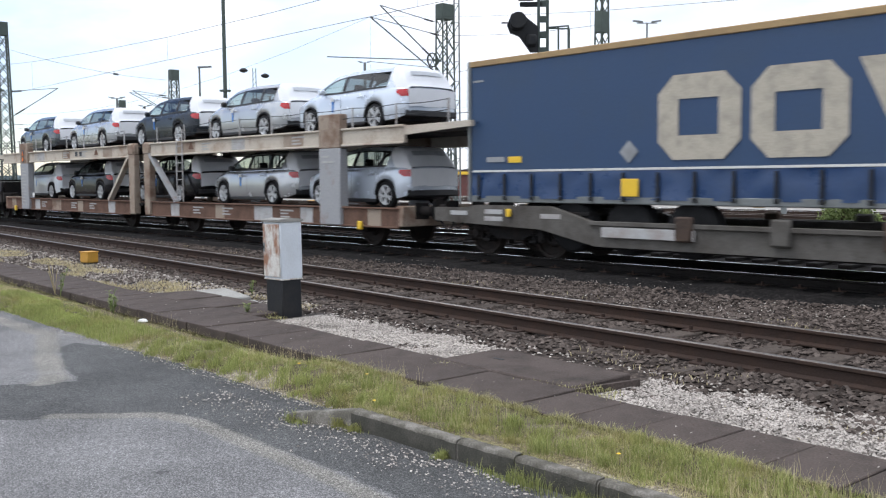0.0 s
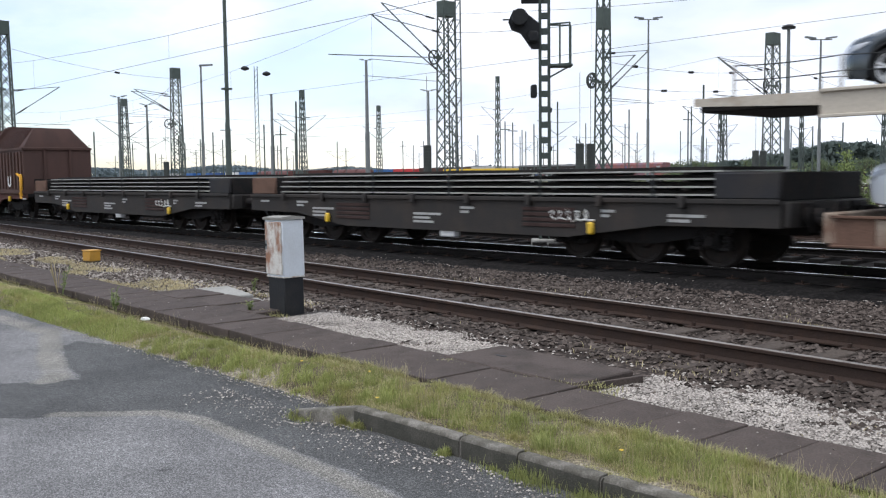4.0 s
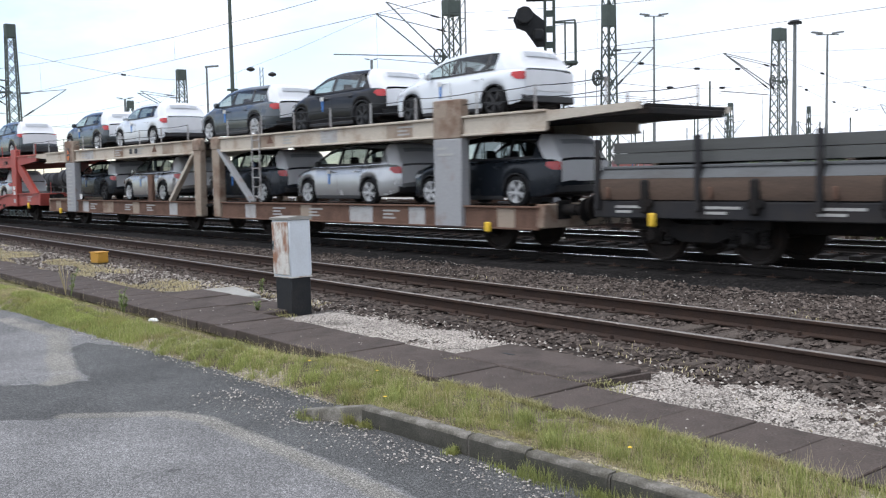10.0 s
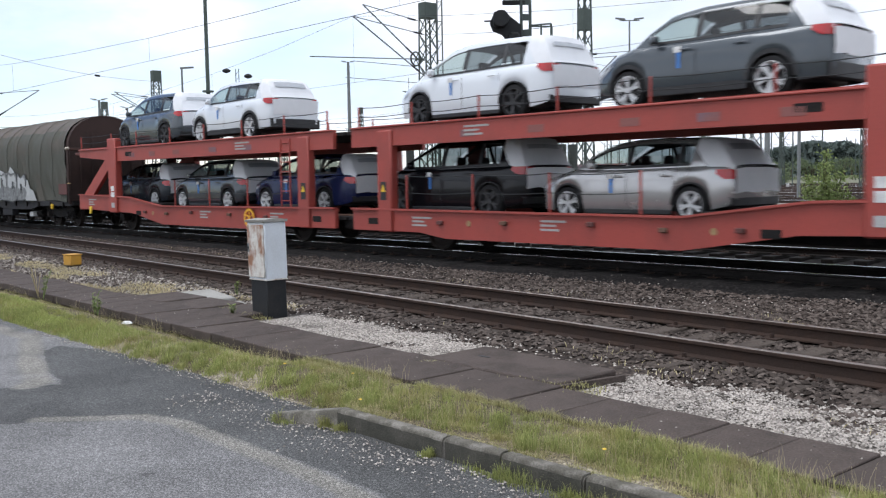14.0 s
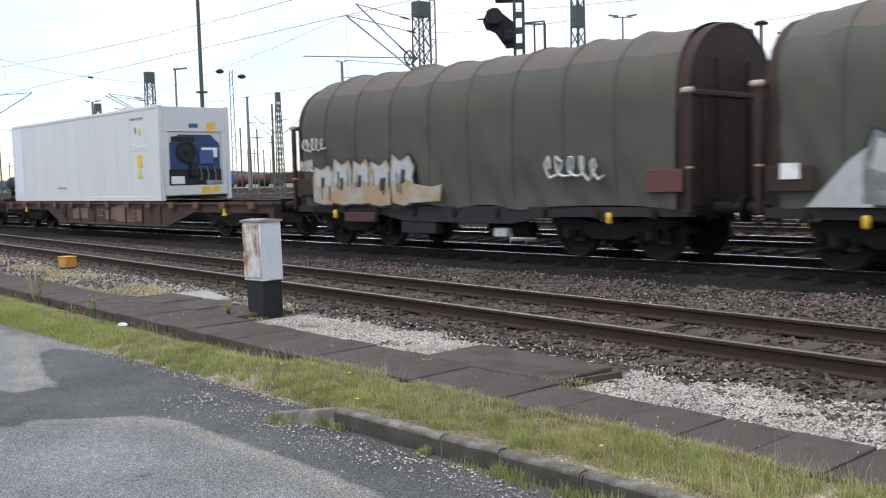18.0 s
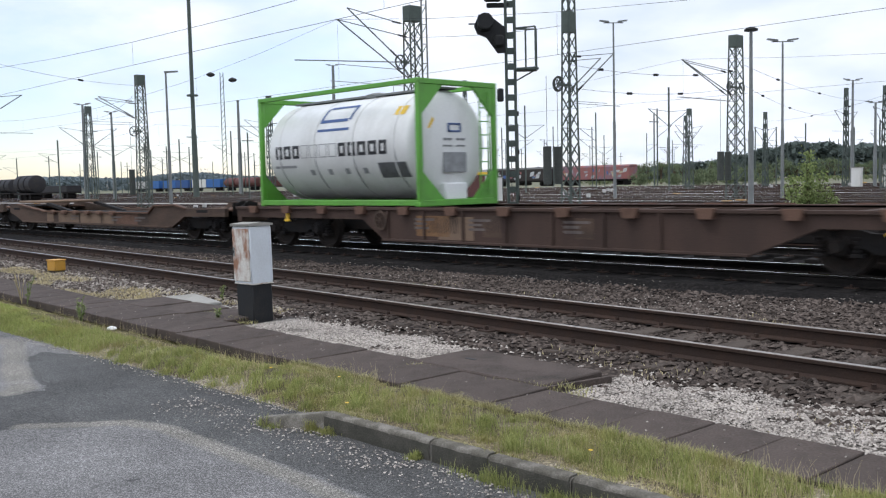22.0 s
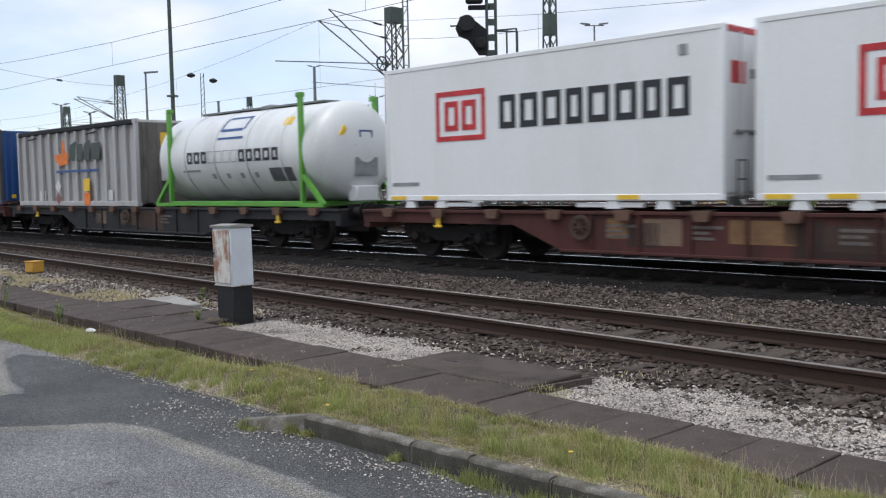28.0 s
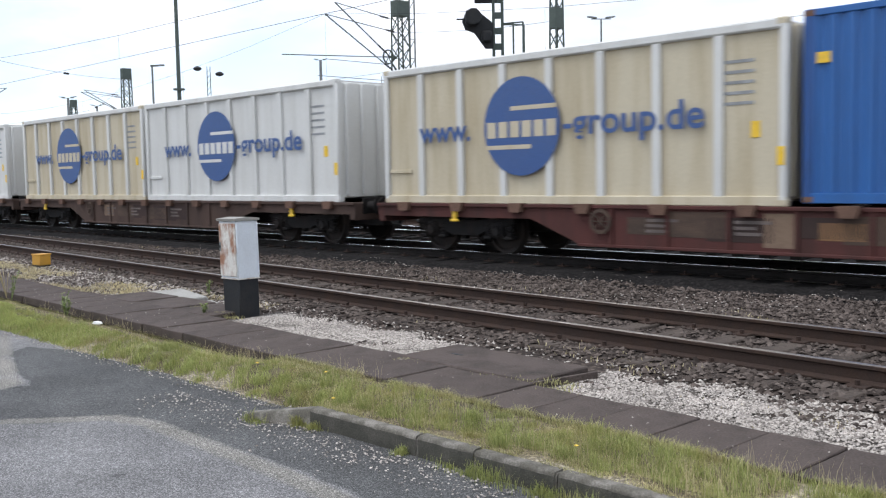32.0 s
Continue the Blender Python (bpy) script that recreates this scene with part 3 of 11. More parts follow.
M = dict(
    asphalt=blended("asphalt", (0.186, 0.182, 0.182), (0.094, 0.094, 0.093), (0.215, 0.204, 0.184), "repair", "worn", 140.0, 0.85, 0.45, 0.6, 0.22),
    soil=blended("soil", (0.135, 0.112, 0.07), (0.27, 0.235, 0.18), (0.15, 0.145, 0.066), "bare", "lush", 60.0, 0.95, 0.4, 0.8),
    # second tone: dark cinders plus the shade under the train
    ballast=blended("ballast", (0.062, 0.049, 0.042), (0.014, 0.0125, 0.012), (0.19, 0.165, 0.14), "cinder_shade", "pale", 34.0, 0.95, 0.5, 1.0),
    field=mat("field", (0.15, 0.155, 0.10), 0.95, dirt=(0.24, 0.225, 0.19), amount=0.7, scale=0.05, fine=5, bump=0.5, grain=0.3, spread=0.3),
    yard=mat("yard", (0.34, 0.32, 0.295), 0.95, dirt=(0.20, 0.185, 0.17), amount=0.8, scale=0.25, fine=9, bump=0.8, grain=0.35, spread=0.3),
    cinder_shade=mat("cinder_shade", (0.045, 0.042, 0.04), 0.95, dirt=(0.09, 0.085, 0.08), amount=0.8, scale=1.2, fine=50, bump=0.9, grain=0.4, spread=0.3),
    gravel=mat("gravel", (0.12, 0.105, 0.092), 0.95, dirt=(0.065, 0.056, 0.05), amount=0.8, scale=2.0, fine=45, bump=1.0, grain=0.4, spread=0.3),
    slab=mat("slab", (0.085, 0.067, 0.059), 0.85, dirt=(0.040, 0.033, 0.029), amount=1.0, scale=2.2, fine=60, bump=0.5, grain=0.35, spread=0.3, random_hue=0.1),
    concrete=mat("concrete", (0.33, 0.32, 0.295), 0.9, dirt=(0.2, 0.19, 0.17), amount=0.7, scale=2.0, fine=80, bump=0.4, grain=0.2, spread=0.3),
    # dark tone of the kerb face: dirt, with the face's shade in the colour
    faceshade=mat("kerb_face_shade", (0.062, 0.060, 0.050), 0.95, dirt=(0.12, 0.112, 0.096), amount=0.7, scale=4.5, fine=90, bump=0.4, grain=0.3, spread=0.25),
    kerb=mat("kerb", (0.19, 0.176, 0.155), 0.92, dirt=(0.095, 0.088, 0.072), amount=0.85, scale=7.0, fine=90, bump=0.3, grain=0.35, spread=0.16, lo=0.42, random_hue=0.12),
    sleeper=mat("sleeper", (0.075, 0.06, 0.05), 0.9, dirt=(0.04, 0.033, 0.03), amount=0.7, scale=2.0, fine=30, bump=0.6, grain=0.3, streak=(8, 1, 1), spread=0.3, random_hue=0.2),
    rail=mat("rail", (0.040, 0.027, 0.022), 0.85, dirt=(0.062, 0.036, 0.025), amount=0.7, scale=4, fine=60, bump=0.3, grain=0.2, spread=0.3),
    railhead=mat("railhead", (0.30, 0.27, 0.25), 0.35, metal=0.8, dirt=(0.16, 0.11, 0.085), amount=0.6, scale=3, fine=60, bump=0.05, spread=0.3),
    railshine=mat("railshine", (0.72, 0.73, 0.75), 0.22, metal=1.0, dirt=(0.5, 0.5, 0.5), amount=0.3, scale=3, bump=0.0, grain=0.03),
    grime=mat("grime", (0.015, 0.014, 0.014), 0.8, dirt=(0.034, 0.026, 0.022), amount=0.8, scale=3, fine=30, bump=0.3, grain=0.25, spread=0.3),
    wheel=mat("wheel_steel", (0.028, 0.024, 0.022), 0.7, metal=0.2, dirt=(0.052, 0.036, 0.028), amount=0.6, scale=4, fine=40, bump=0.2, spread=0.3),
    rust=mat("rust", (0.15, 0.09, 0.066), 0.9, dirt=(0.08, 0.05, 0.04), amount=0.8, scale=2.5, fine=50, bump=0.4, grain=0.22, spread=0.3),
    rustred=mat("rustred", (0.088, 0.034, 0.030), 0.8, dirt=(0.042, 0.027, 0.024), amount=0.85, scale=1.5, fine=40, bump=0.2, grain=0.18, spread=0.3, lo=0.42, streak=(1, 1, 0.3)),
    ochrerust=mat("ochre_rust", (0.21, 0.12, 0.062), 0.9, dirt=(0.10, 0.062, 0.042), amount=0.8, scale=2.5, fine=50, bump=0.3, grain=0.25, spread=0.3),
    flatbrown=mat("flatbrown", (0.076, 0.050, 0.041), 0.85, dirt=(0.038, 0.030, 0.027), amount=0.8, scale=1.4, fine=40, bump=0.25, grain=0.18, spread=0.35, streak=(1, 1, 0.25)),
    tanbrown=mat("tanbrown", (0.098, 0.066, 0.050), 0.8, dirt=(0.045, 0.036, 0.031), amount=0.9, scale=1.1, fine=40, bump=0.25, grain=0.22, spread=0.3, lo=0.42, streak=(0.5, 1, 2.0)),
    blackfr=mat("blackfr", (0.028, 0.028, 0.031), 0.65, dirt=(0.052, 0.044, 0.038), amount=0.7, scale=1.6, fine=40, bump=0.2, spread=0.3),
    slabwag=mat("slabwag", (0.038, 0.035, 0.033), 0.75, dirt=(0.066, 0.052, 0.044), amount=0.7, scale=1.4, fine=40, bump=0.25, spread=0.3),
    hood=mat("hood", (0.083, 0.046, 0.038), 0.65, dirt=(0.05, 0.034, 0.03), amount=0.8, scale=1.2, fine=30, bump=0.15, grain=0.12, spread=0.35, streak=(1, 1, 0.25)),
    profile=mat("profile_steel", (0.115, 0.118, 0.115), 0.6, metal=0.2, dirt=(0.06, 0.058, 0.055), amount=0.7, scale=1.0, fine=40, streak=(0.2, 1, 3), spread=0.3),
    skirtblue=mat("skirt_blue", (0.02, 0.052, 0.135), 0.3, dirt=(0.03, 0.055, 0.11), amount=0.8, scale=2.5, fine=20, bump=0.1, grain=0.1, spread=0.4),
    # rail colour darkened by the shade under the train
    shaderail=mat("shaded_rail", (0.016, 0.014, 0.013), 0.85, bump=0.2),
    dirtygrey=mat("dirty_grey", (0.17, 0.16, 0.145), 0.75, dirt=(0.05, 0.045, 0.04), amount=0.9, scale=1.4, spread=0.3, streak=(1, 1, 0.4)),
    tintglass=pane("tinted_glass", (0.30, 0.33, 0.34)),
    lining=mat("car_lining", (0.09, 0.09, 0.092), 0.9, bump=0.0),
    faintink=mat("faint_ink", (0.40, 0.40, 0.39), 0.6, dirt=(0.3, 0.27, 0.25), amount=0.7, scale=8, bump=0.0, grain=0.1, spread=0.3),
    boxyellow=mat("box_yellow", (0.50, 0.26, 0.03), 0.55, dirt=(0.4, 0.23, 0.06), amount=0.7, scale=5, bump=0.05, grain=0.1, spread=0.3),
    paleplate=mat("pale_plate", (0.36, 0.36, 0.33), 0.55, metal=0.2, dirt=(0.2, 0.18, 0.15), amount=0.7, scale=2, spread=0.3, bump=0.05),
    dimink=mat("dim_ink", (0.15, 0.125, 0.115), 0.7, bump=0.0, grain=0.15),
    slatbrown=mat("slat_brown", (0.055, 0.034, 0.03), 0.8, bump=0.2),
    ochre=mat("ochre_rail", (0.36, 0.25, 0.13), 0.7, dirt=(0.22, 0.16, 0.10), amount=0.7, scale=2, spread=0.3),
    endbrown=mat("end_brown", (0.05, 0.032, 0.028), 0.75, dirt=(0.025, 0.021, 0.02), amount=0.8, scale=1.2, spread=0.3),
    greyfill=mat("grey_graffiti", (0.16, 0.165, 0.165), 0.6, dirt=(0.30, 0.31, 0.31), amount=0.8, scale=6, bump=0.03, grain=0.1, spread=0.2),
    # near-black copy of the sleeper, with the train's shade in its colour
    shadesleeper=mat("shaded_sleeper", (0.018, 0.016, 0.015), 0.9, bump=0.4, grain=0.3),
    pocketgrey=mat("pocket_grey", (0.115, 0.108, 0.098), 0.8, dirt=(0.05, 0.042, 0.036), amount=0.9, scale=1.6, fine=40, bump=0.2, grain=0.2, spread=0.3, lo=0.42),
    rustbeige=mat("rusty_beige", (0.33, 0.27, 0.215), 0.8, dirt=(0.17, 0.10, 0.07), amount=0.9, scale=1.5, fine=40, bump=0.2, grain=0.2, spread=0.2, lo=0.46),
    boardgrey=mat("board_grey", (0.12, 0.125, 0.13), 0.6, dirt=(0.075, 0.068, 0.062), amount=0.8, scale=1.6, fine=30, bump=0.15, grain=0.12, spread=0.3, streak=(0.4, 1, 2.5)),
    hood_brown=mat("board_brown", (0.125, 0.088, 0.068), 0.8, dirt=(0.07, 0.056, 0.048), amount=0.9, scale=1.5, fine=30, bump=0.3, grain=0.2, spread=0.3, streak=(0.4, 1, 2.5)),
    hood_red=mat("hood_red", (0.115, 0.05, 0.042), 0.7, dirt=(0.085, 0.05, 0.04), amount=0.7, scale=2.5, fine=40, spread=0.3),
    tarp=mat("tarp", (0.080, 0.081, 0.067), 0.66, dirt=(0.115, 0.093, 0.079), amount=0.75, scale=0.7, fine=60, bump=0.05, grain=0.1, spread=0.3, lo=0.46, streak=(1, 1, 1.6)),
    tarptop=mat("tarp_top", (0.115, 0.096, 0.083), 0.65, dirt=(0.098, 0.094, 0.080), amount=0.8, scale=0.9, fine=60, bump=0.05, grain=0.1, spread=0.25, lo=0.48),
    plate=mat("plate", (0.10, 0.095, 0.088), 0.6, metal=0.25, dirt=(0.14, 0.09, 0.06), amount=0.7, scale=1.5, fine=40, spread=0.3),
    beige=mat("beige", (0.50, 0.45, 0.38), 0.75, dirt=(0.27, 0.17, 0.11), amount=0.85, scale=1.3, fine=30, bump=0.15, grain=0.12, spread=0.22, lo=0.5),
    postgrey=mat("postgrey", (0.33, 0.335, 0.345), 0.7, dirt=(0.26, 0.17, 0.12), amount=0.7, scale=2.0, fine=30, spread=0.2, lo=0.55),
    greypatch=mat("greypatch", (0.42, 0.42, 0.42), 0.75, dirt=(0.25, 0.2, 0.17), amount=0.7, scale=2.5, fine=30, spread=0.25),
    red=mat("red", (0.35, 0.058, 0.044), 0.5, dirt=(0.22, 0.052, 0.042), amount=0.8, scale=1.0, fine=35, bump=0.1, grain=0.1, spread=0.35),
    white=mat("white_paint", (0.76, 0.77, 0.77), 0.45, dirt=(0.62, 0.62, 0.6), amount=0.6, scale=0.9, fine=20, bump=0.05, grain=0.03, spread=0.4, streak=(1, 1, 0.3)),
    reefer=mat("reefer_white", (0.60, 0.61, 0.615), 0.45, dirt=(0.52, 0.52, 0.51), amount=0.6, scale=0.8, fine=20, bump=0.05, grain=0.04, spread=0.4, streak=(1, 1, 0.3)),
    reefer2=mat("reefer_pale", (0.64, 0.69, 0.74), 0.45, dirt=(0.57, 0.61, 0.65), amount=0.5, scale=0.9, bump=0.05, grain=0.04, spread=0.4),
    tankwhite=mat("tank_white", (0.70, 0.71, 0.70), 0.35, dirt=(0.42, 0.42, 0.40), amount=0.7, scale=1.4, fine=20, bump=0.04, grain=0.04, spread=0.4, streak=(1, 1, 0.4)),
    tanksteel=mat("tank_steel", (0.55, 0.55, 0.54), 0.35, metal=0.6, dirt=(0.36, 0.34, 0.32), amount=0.6, scale=1.4, fine=30, bump=0.04, grain=0.06, spread=0.4),
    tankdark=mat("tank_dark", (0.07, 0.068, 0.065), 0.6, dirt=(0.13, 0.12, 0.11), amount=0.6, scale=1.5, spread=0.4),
    green=mat("green", (0.105, 0.34, 0.04), 0.5, dirt=(0.09, 0.20, 0.05), amount=0.6, scale=2.0, fine=30, bump=0.06, grain=0.06, spread=0.3),
    maroon=mat("maroon", (0.13, 0.055, 0.05), 0.6, dirt=(0.08, 0.05, 0.045), amount=0.7, scale=2.0, spread=0.3),
    orange=mat("orange", (0.75, 0.36, 0.02), 0.5, dirt=(0.55, 0.3, 0.06), amount=0.5, scale=2.0, bump=0.03, grain=0.05, spread=0.3),
    signorange=mat("sign_orange", (0.78, 0.19, 0.02), 0.5, bump=0.0, grain=0.03),
    yellow=mat("yellow", (0.78, 0.50, 0.03), 0.5, dirt=(0.5, 0.33, 0.06), amount=0.6, scale=5, bump=0.05, grain=0.08, spread=0.3),
    greybox=mat("greybox", (0.42, 0.415, 0.41), 0.6, dirt=(0.27, 0.255, 0.235), amount=0.7, scale=1.0, fine=30, bump=0.1, grain=0.08, spread=0.35, streak=(2.5, 1, 0.25)),
    blue=mat("blue_paint", (0.016, 0.105, 0.33), 0.45, dirt=(0.018, 0.07, 0.2), amount=0.7, scale=1.0, fine=30, bump=0.06, grain=0.06, spread=0.35, streak=(1.5, 1, 0.3)),
    unitblue=mat("unit_blue", (0.010, 0.040, 0.125), 0.45, dirt=(0.006, 0.02, 0.06), amount=0.7, scale=4, bump=0.05, spread=0.3),
    blueend=mat("blue_end", (0.010, 0.062, 0.22), 0.5, dirt=(0.02, 0.045, 0.12), amount=0.6, scale=1.2, bump=0.06, grain=0.06, spread=0.35),
    trailerblue=mat("trailer_blue", (0.022, 0.055, 0.125), 0.55, dirt=(0.035, 0.06, 0.10), amount=0.7, scale=0.8, fine=20, bump=0.12, grain=0.06, spread=0.4),
    logobeige=mat("logo_beige", (0.44, 0.40, 0.33), 0.7, dirt=(0.28, 0.26, 0.22), amount=0.8, scale=4, fine=40, bump=0.05, grain=0.15, spread=0.25),
    logoblue=mat("logo_blue", (0.035, 0.085, 0.24), 0.5, dirt=(0.06, 0.10, 0.22), amount=0.6, scale=3, bump=0.0, spread=0.3),
    logored=mat("logo_red", (0.55, 0.03, 0.035), 0.5, bump=0.0, grain=0.03),
    ink=mat("ink", (0.018, 0.02, 0.024), 0.5, bump=0.0, grain=0.05),
    dataink=mat("data_ink", (0.12, 0.125, 0.13), 0.6, bump=0.0, grain=0.2),
    greyink=mat("grey_ink", (0.30, 0.31, 0.32), 0.6, bump=0.0, grain=0.1),
    paleink=mat("pale_ink", (0.62, 0.62, 0.60), 0.6, dirt=(0.4, 0.38, 0.35), amount=0.7, scale=12, bump=0.0, grain=0.1, spread=0.3),
    yelbox=mat("cream_box", (0.52, 0.465, 0.35), 0.6, dirt=(0.36, 0.29, 0.18), amount=0.85, scale=0.9, fine=30, bump=0.06, grain=0.06, spread=0.3, streak=(2.5, 1, 0.25)),
    whibox=mat("pale_box", (0.60, 0.60, 0.58), 0.55, dirt=(0.43, 0.42, 0.385), amount=0.6, scale=1.0, fine=30, bump=0.06, grain=0.05, spread=0.35, streak=(2.5, 1, 0.25)),
    lushgrass=island("lush_grass", (0.23, 0.28, 0.075), (0.47, 0.50, 0.19), 0.85, 0.4),
    fadedred=mat("faded_red", (0.26, 0.11, 0.10), 0.75, dirt=(0.17, 0.15, 0.2), amount=0.8, scale=0.5, spread=0.2),
    weightgrey=mat("weight_grey", (0.055, 0.062, 0.058), 0.8, dirt=(0.085, 0.088, 0.082), amount=0.7, scale=3, spread=0.3, bump=0.15),
    # leaves of the far wood, haze mixed into the green
    farleaf=island("hazed_leaf", (0.085, 0.11, 0.105), (0.135, 0.165, 0.15), 0.95),
    midleaf=island("mid_leaf", (0.095, 0.125, 0.07), (0.20, 0.24, 0.135), 0.9, 0.25),
    galv=mat("galvanised", (0.20, 0.215, 0.215), 0.6, metal=0.3, dirt=(0.13, 0.135, 0.13), amount=0.6, scale=2, spread=0.3, bump=0.1),
    mastgreen=mat("mast_green", (0.085, 0.105, 0.095), 0.7, dirt=(0.06, 0.07, 0.065), amount=0.6, scale=2, spread=0.3, bump=0.1),
    black=mat("black_paint", (0.022, 0.023, 0.025), 0.6, dirt=(0.04, 0.038, 0.035), amount=0.6, scale=4, spread=0.3, bump=0.15),
    cable=mat("cable", (0.03, 0.033, 0.035), 0.6, bump=0.0),
    cabwhite=mat("cabinet_white", (0.62, 0.66, 0.70), 0.5, dirt=(0.5, 0.52, 0.54), amount=0.6, scale=3, fine=40, bump=0.08, grain=0.05, spread=0.3),
    cabrust=mat("cabinet_rust", (0.60, 0.58, 0.54), 0.7, dirt=(0.26, 0.11, 0.055), amount=0.9, scale=5.0, fine=60, bump=0.3, grain=0.15, spread=0.14, lo=0.44, streak=(1, 1, 0.55)),
    grass=island("grass", (0.215, 0.205, 0.085), (0.56, 0.53, 0.265), 0.85, 0.42, (0.33, 0.26, 0.14)),
    tuftgrass=island("tuft_grass", (0.20, 0.235, 0.07), (0.44, 0.455, 0.18), 0.85, 0.4, (0.36, 0.31, 0.13)),
    scrub=island("scrub_leaf", (0.085, 0.11, 0.05), (0.18, 0.205, 0.105), 0.85, 0.15),
    drygrass=island("dry_grass", (0.38, 0.32, 0.17), (0.66, 0.57, 0.35), 0.9, 0.35),
    stones=island("stones", (0.026, 0.020, 0.017), (0.145, 0.118, 0.103), 0.95),
    whitestones=island("white_stones", (0.15, 0.132, 0.118), (0.56, 0.51, 0.46), 0.95),
    leaf=island("leaf", (0.13, 0.185, 0.06), (0.33, 0.39, 0.16), 0.7, 0.35),
    # leaves of the horizon hills, blue haze put into the colour
    hill=island("hazed_hill_leaf", (0.155, 0.195, 0.215), (0.185, 0.225, 0.245), 0.95),
    bark=mat("bark", (0.10, 0.075, 0.055), 0.95, scale=8, bump=0.6),
    tyre=mat("tyre", (0.018, 0.018, 0.019), 0.85, bump=0.1, grain=0.1),
    alloy=mat("alloy", (0.66, 0.67, 0.68), 0.35, metal=0.25, bump=0.0, grain=0.04),
    darkrim=mat("dark_rim", (0.05, 0.05, 0.052), 0.45, metal=0.3, bump=0.0),
    trim=mat("black_trim", (0.02, 0.02, 0.022), 0.55, bump=0.05, grain=0.06),
    film=mat("film", (0.72, 0.73, 0.75), 0.45, dirt=(0.62, 0.63, 0.65), amount=0.6, scale=3.0, fine=12, bump=0.12, grain=0.03, spread=0.3),
    filmglass=mat("filmed_glass", (0.40, 0.42, 0.45), 0.3, bump=0.0, grain=0.04, amount=0.15),
    patchtan=mat("sill_tan", (0.20, 0.14, 0.10), 0.85, dirt=(0.12, 0.085, 0.062), amount=0.8, scale=2.0, bump=0.2, grain=0.2, spread=0.3),
    glass=pane("car_glass", (0.66, 0.72, 0.70)),
    taillight=mat("tail_light", (0.45, 0.012, 0.015), 0.15, bump=0.0, grain=0.05, coat=0.6),
    headlight=mat("head_light", (0.45, 0.47, 0.5), 0.1, bump=0.0, grain=0.1, coat=0.8),
    bluetape=mat("blue_tape", (0.05, 0.22, 0.62), 0.5, bump=0.0, grain=0.03),
    paper=mat("paper", (0.75, 0.75, 0.74), 0.7, bump=0.0, grain=0.04),
    silverpaint=mat("silver_graffiti", (0.41, 0.42, 0.42), 0.45, dirt=(0.31, 0.32, 0.32), amount=0.8, scale=4, bump=0.03, grain=0.08, spread=0.3),
    orangepaint=mat("orange_graffiti", (0.36, 0.26, 0.16), 0.7, dirt=(0.37, 0.37, 0.32), amount=0.9, scale=2.2, bump=0.03, grain=0.08, spread=0.15),
)
PAINT = dict(
    white=mat("car_white", (0.68, 0.715, 0.75), 0.2, dirt=(0.70, 0.73, 0.76), amount=0.2, bump=0.0, grain=0.01, coat=0.8),
    silver=mat("car_silver", (0.50, 0.515, 0.53), 0.24, metal=0.6, amount=0.08, bump=0.0, grain=0.02, coat=0.8),
    beigesilver=mat("car_beige_silver", (0.46, 0.455, 0.45), 0.24, metal=0.6, amount=0.08, bump=0.0, grain=0.02, coat=0.8),
    paleblue=mat("car_pale_blue", (0.62, 0.68, 0.76), 0.25, metal=0.3, amount=0.08, bump=0.0, grain=0.02, coat=0.8),
    grey=mat("car_grey", (0.055, 0.067, 0.078), 0.2, metal=0.35, amount=0.08, bump=0.0, grain=0.02, coat=0.8),
    dark=mat("car_dark", (0.018, 0.023, 0.03), 0.25, metal=0.2, amount=0.08, bump=0.0, grain=0.02, coat=0.45),
    black=mat("car_black", (0.007, 0.007, 0.009), 0.2, amount=0.08, bump=0.0, grain=0.02, coat=0.3),
    blue=mat("car_blue", (0.012, 0.018, 0.065), 0.25, metal=0.15, amount=0.08, bump=0.0, grain=0.02, coat=0.8),
)
for key in ("black", "dark", "blue"):
    shader = PAINT[key].node_tree.nodes["Principled BSDF"]
    shader.inputs["Specular IOR Level"].default_value = 0.25
    shader.inputs["Coat Weight"].default_value = 0.2

# ---- ground and tracks ----
def near_y(x):
    """Middle of the near track."""
    return -6.095 - 0.067 * (x + 8.0)


def sheet(x0, x1, y0, y1, step, height):
    nx, ny = max(2, int((x1 - x0) / step) + 1), max(2, int((y1 - y0) / step) + 1)
    rows = []
    for i in range(nx):
        x = x0 + (x1 - x0) * i / (nx - 1)
        rows.append([(x, y0 + (y1 - y0) * j / (ny - 1), height(x, y0 + (y1 - y0) * j / (ny - 1))) for j in range(ny)])
    return G().grid(rows)


def rough(x, y, a, s=1.0):
    return a * noise.noise(Vector((x * s, y * s, 0.3)))


single("ground", sheet(-2500, 2500, -2500, 2500, 220, lambda x, y: -0.42), M["field"], "wide flat ground with thin grass beyond the railway yard", "ground", kind="structure")


def bed(x, y):
    """Height of the ballast."""
    z = -0.235 + rough(x, y, 0.03, 1.7) + rough(x, y, 0.018, 6.0)
    d = abs(y - near_y(x))
    if d < 0.72:
        return z + 0.045
    if d < 1.75:
        return z + 0.062 * min(1.0, (1.75 - d) / 0.5)
    return z + (0.06 if abs(y) < 1.6 else 0.0)


def step(a, b, v):
    """Smooth step from 0 at a to 1 at b."""
    t = max(0.0, min(1.0, (v - a) / (b - a)))
    return t * t * (3 - 2 * t)


def inside(pts, x, y, soft):
    """How far (x, y) lies in a polygon: 0 outside, 1 inside, with a soft rim."""
    hit, best = False, 1e9
    for i in range(len(pts)):
        (ax, ay), (bx, by) = pts[i], pts[(i + 1) % len(pts)]
        if (ay > y) != (by > y) and x < ax + (y - ay) * (bx - ax) / (by - ay):
            hit = not hit
        dx, dy = bx - ax, by - ay
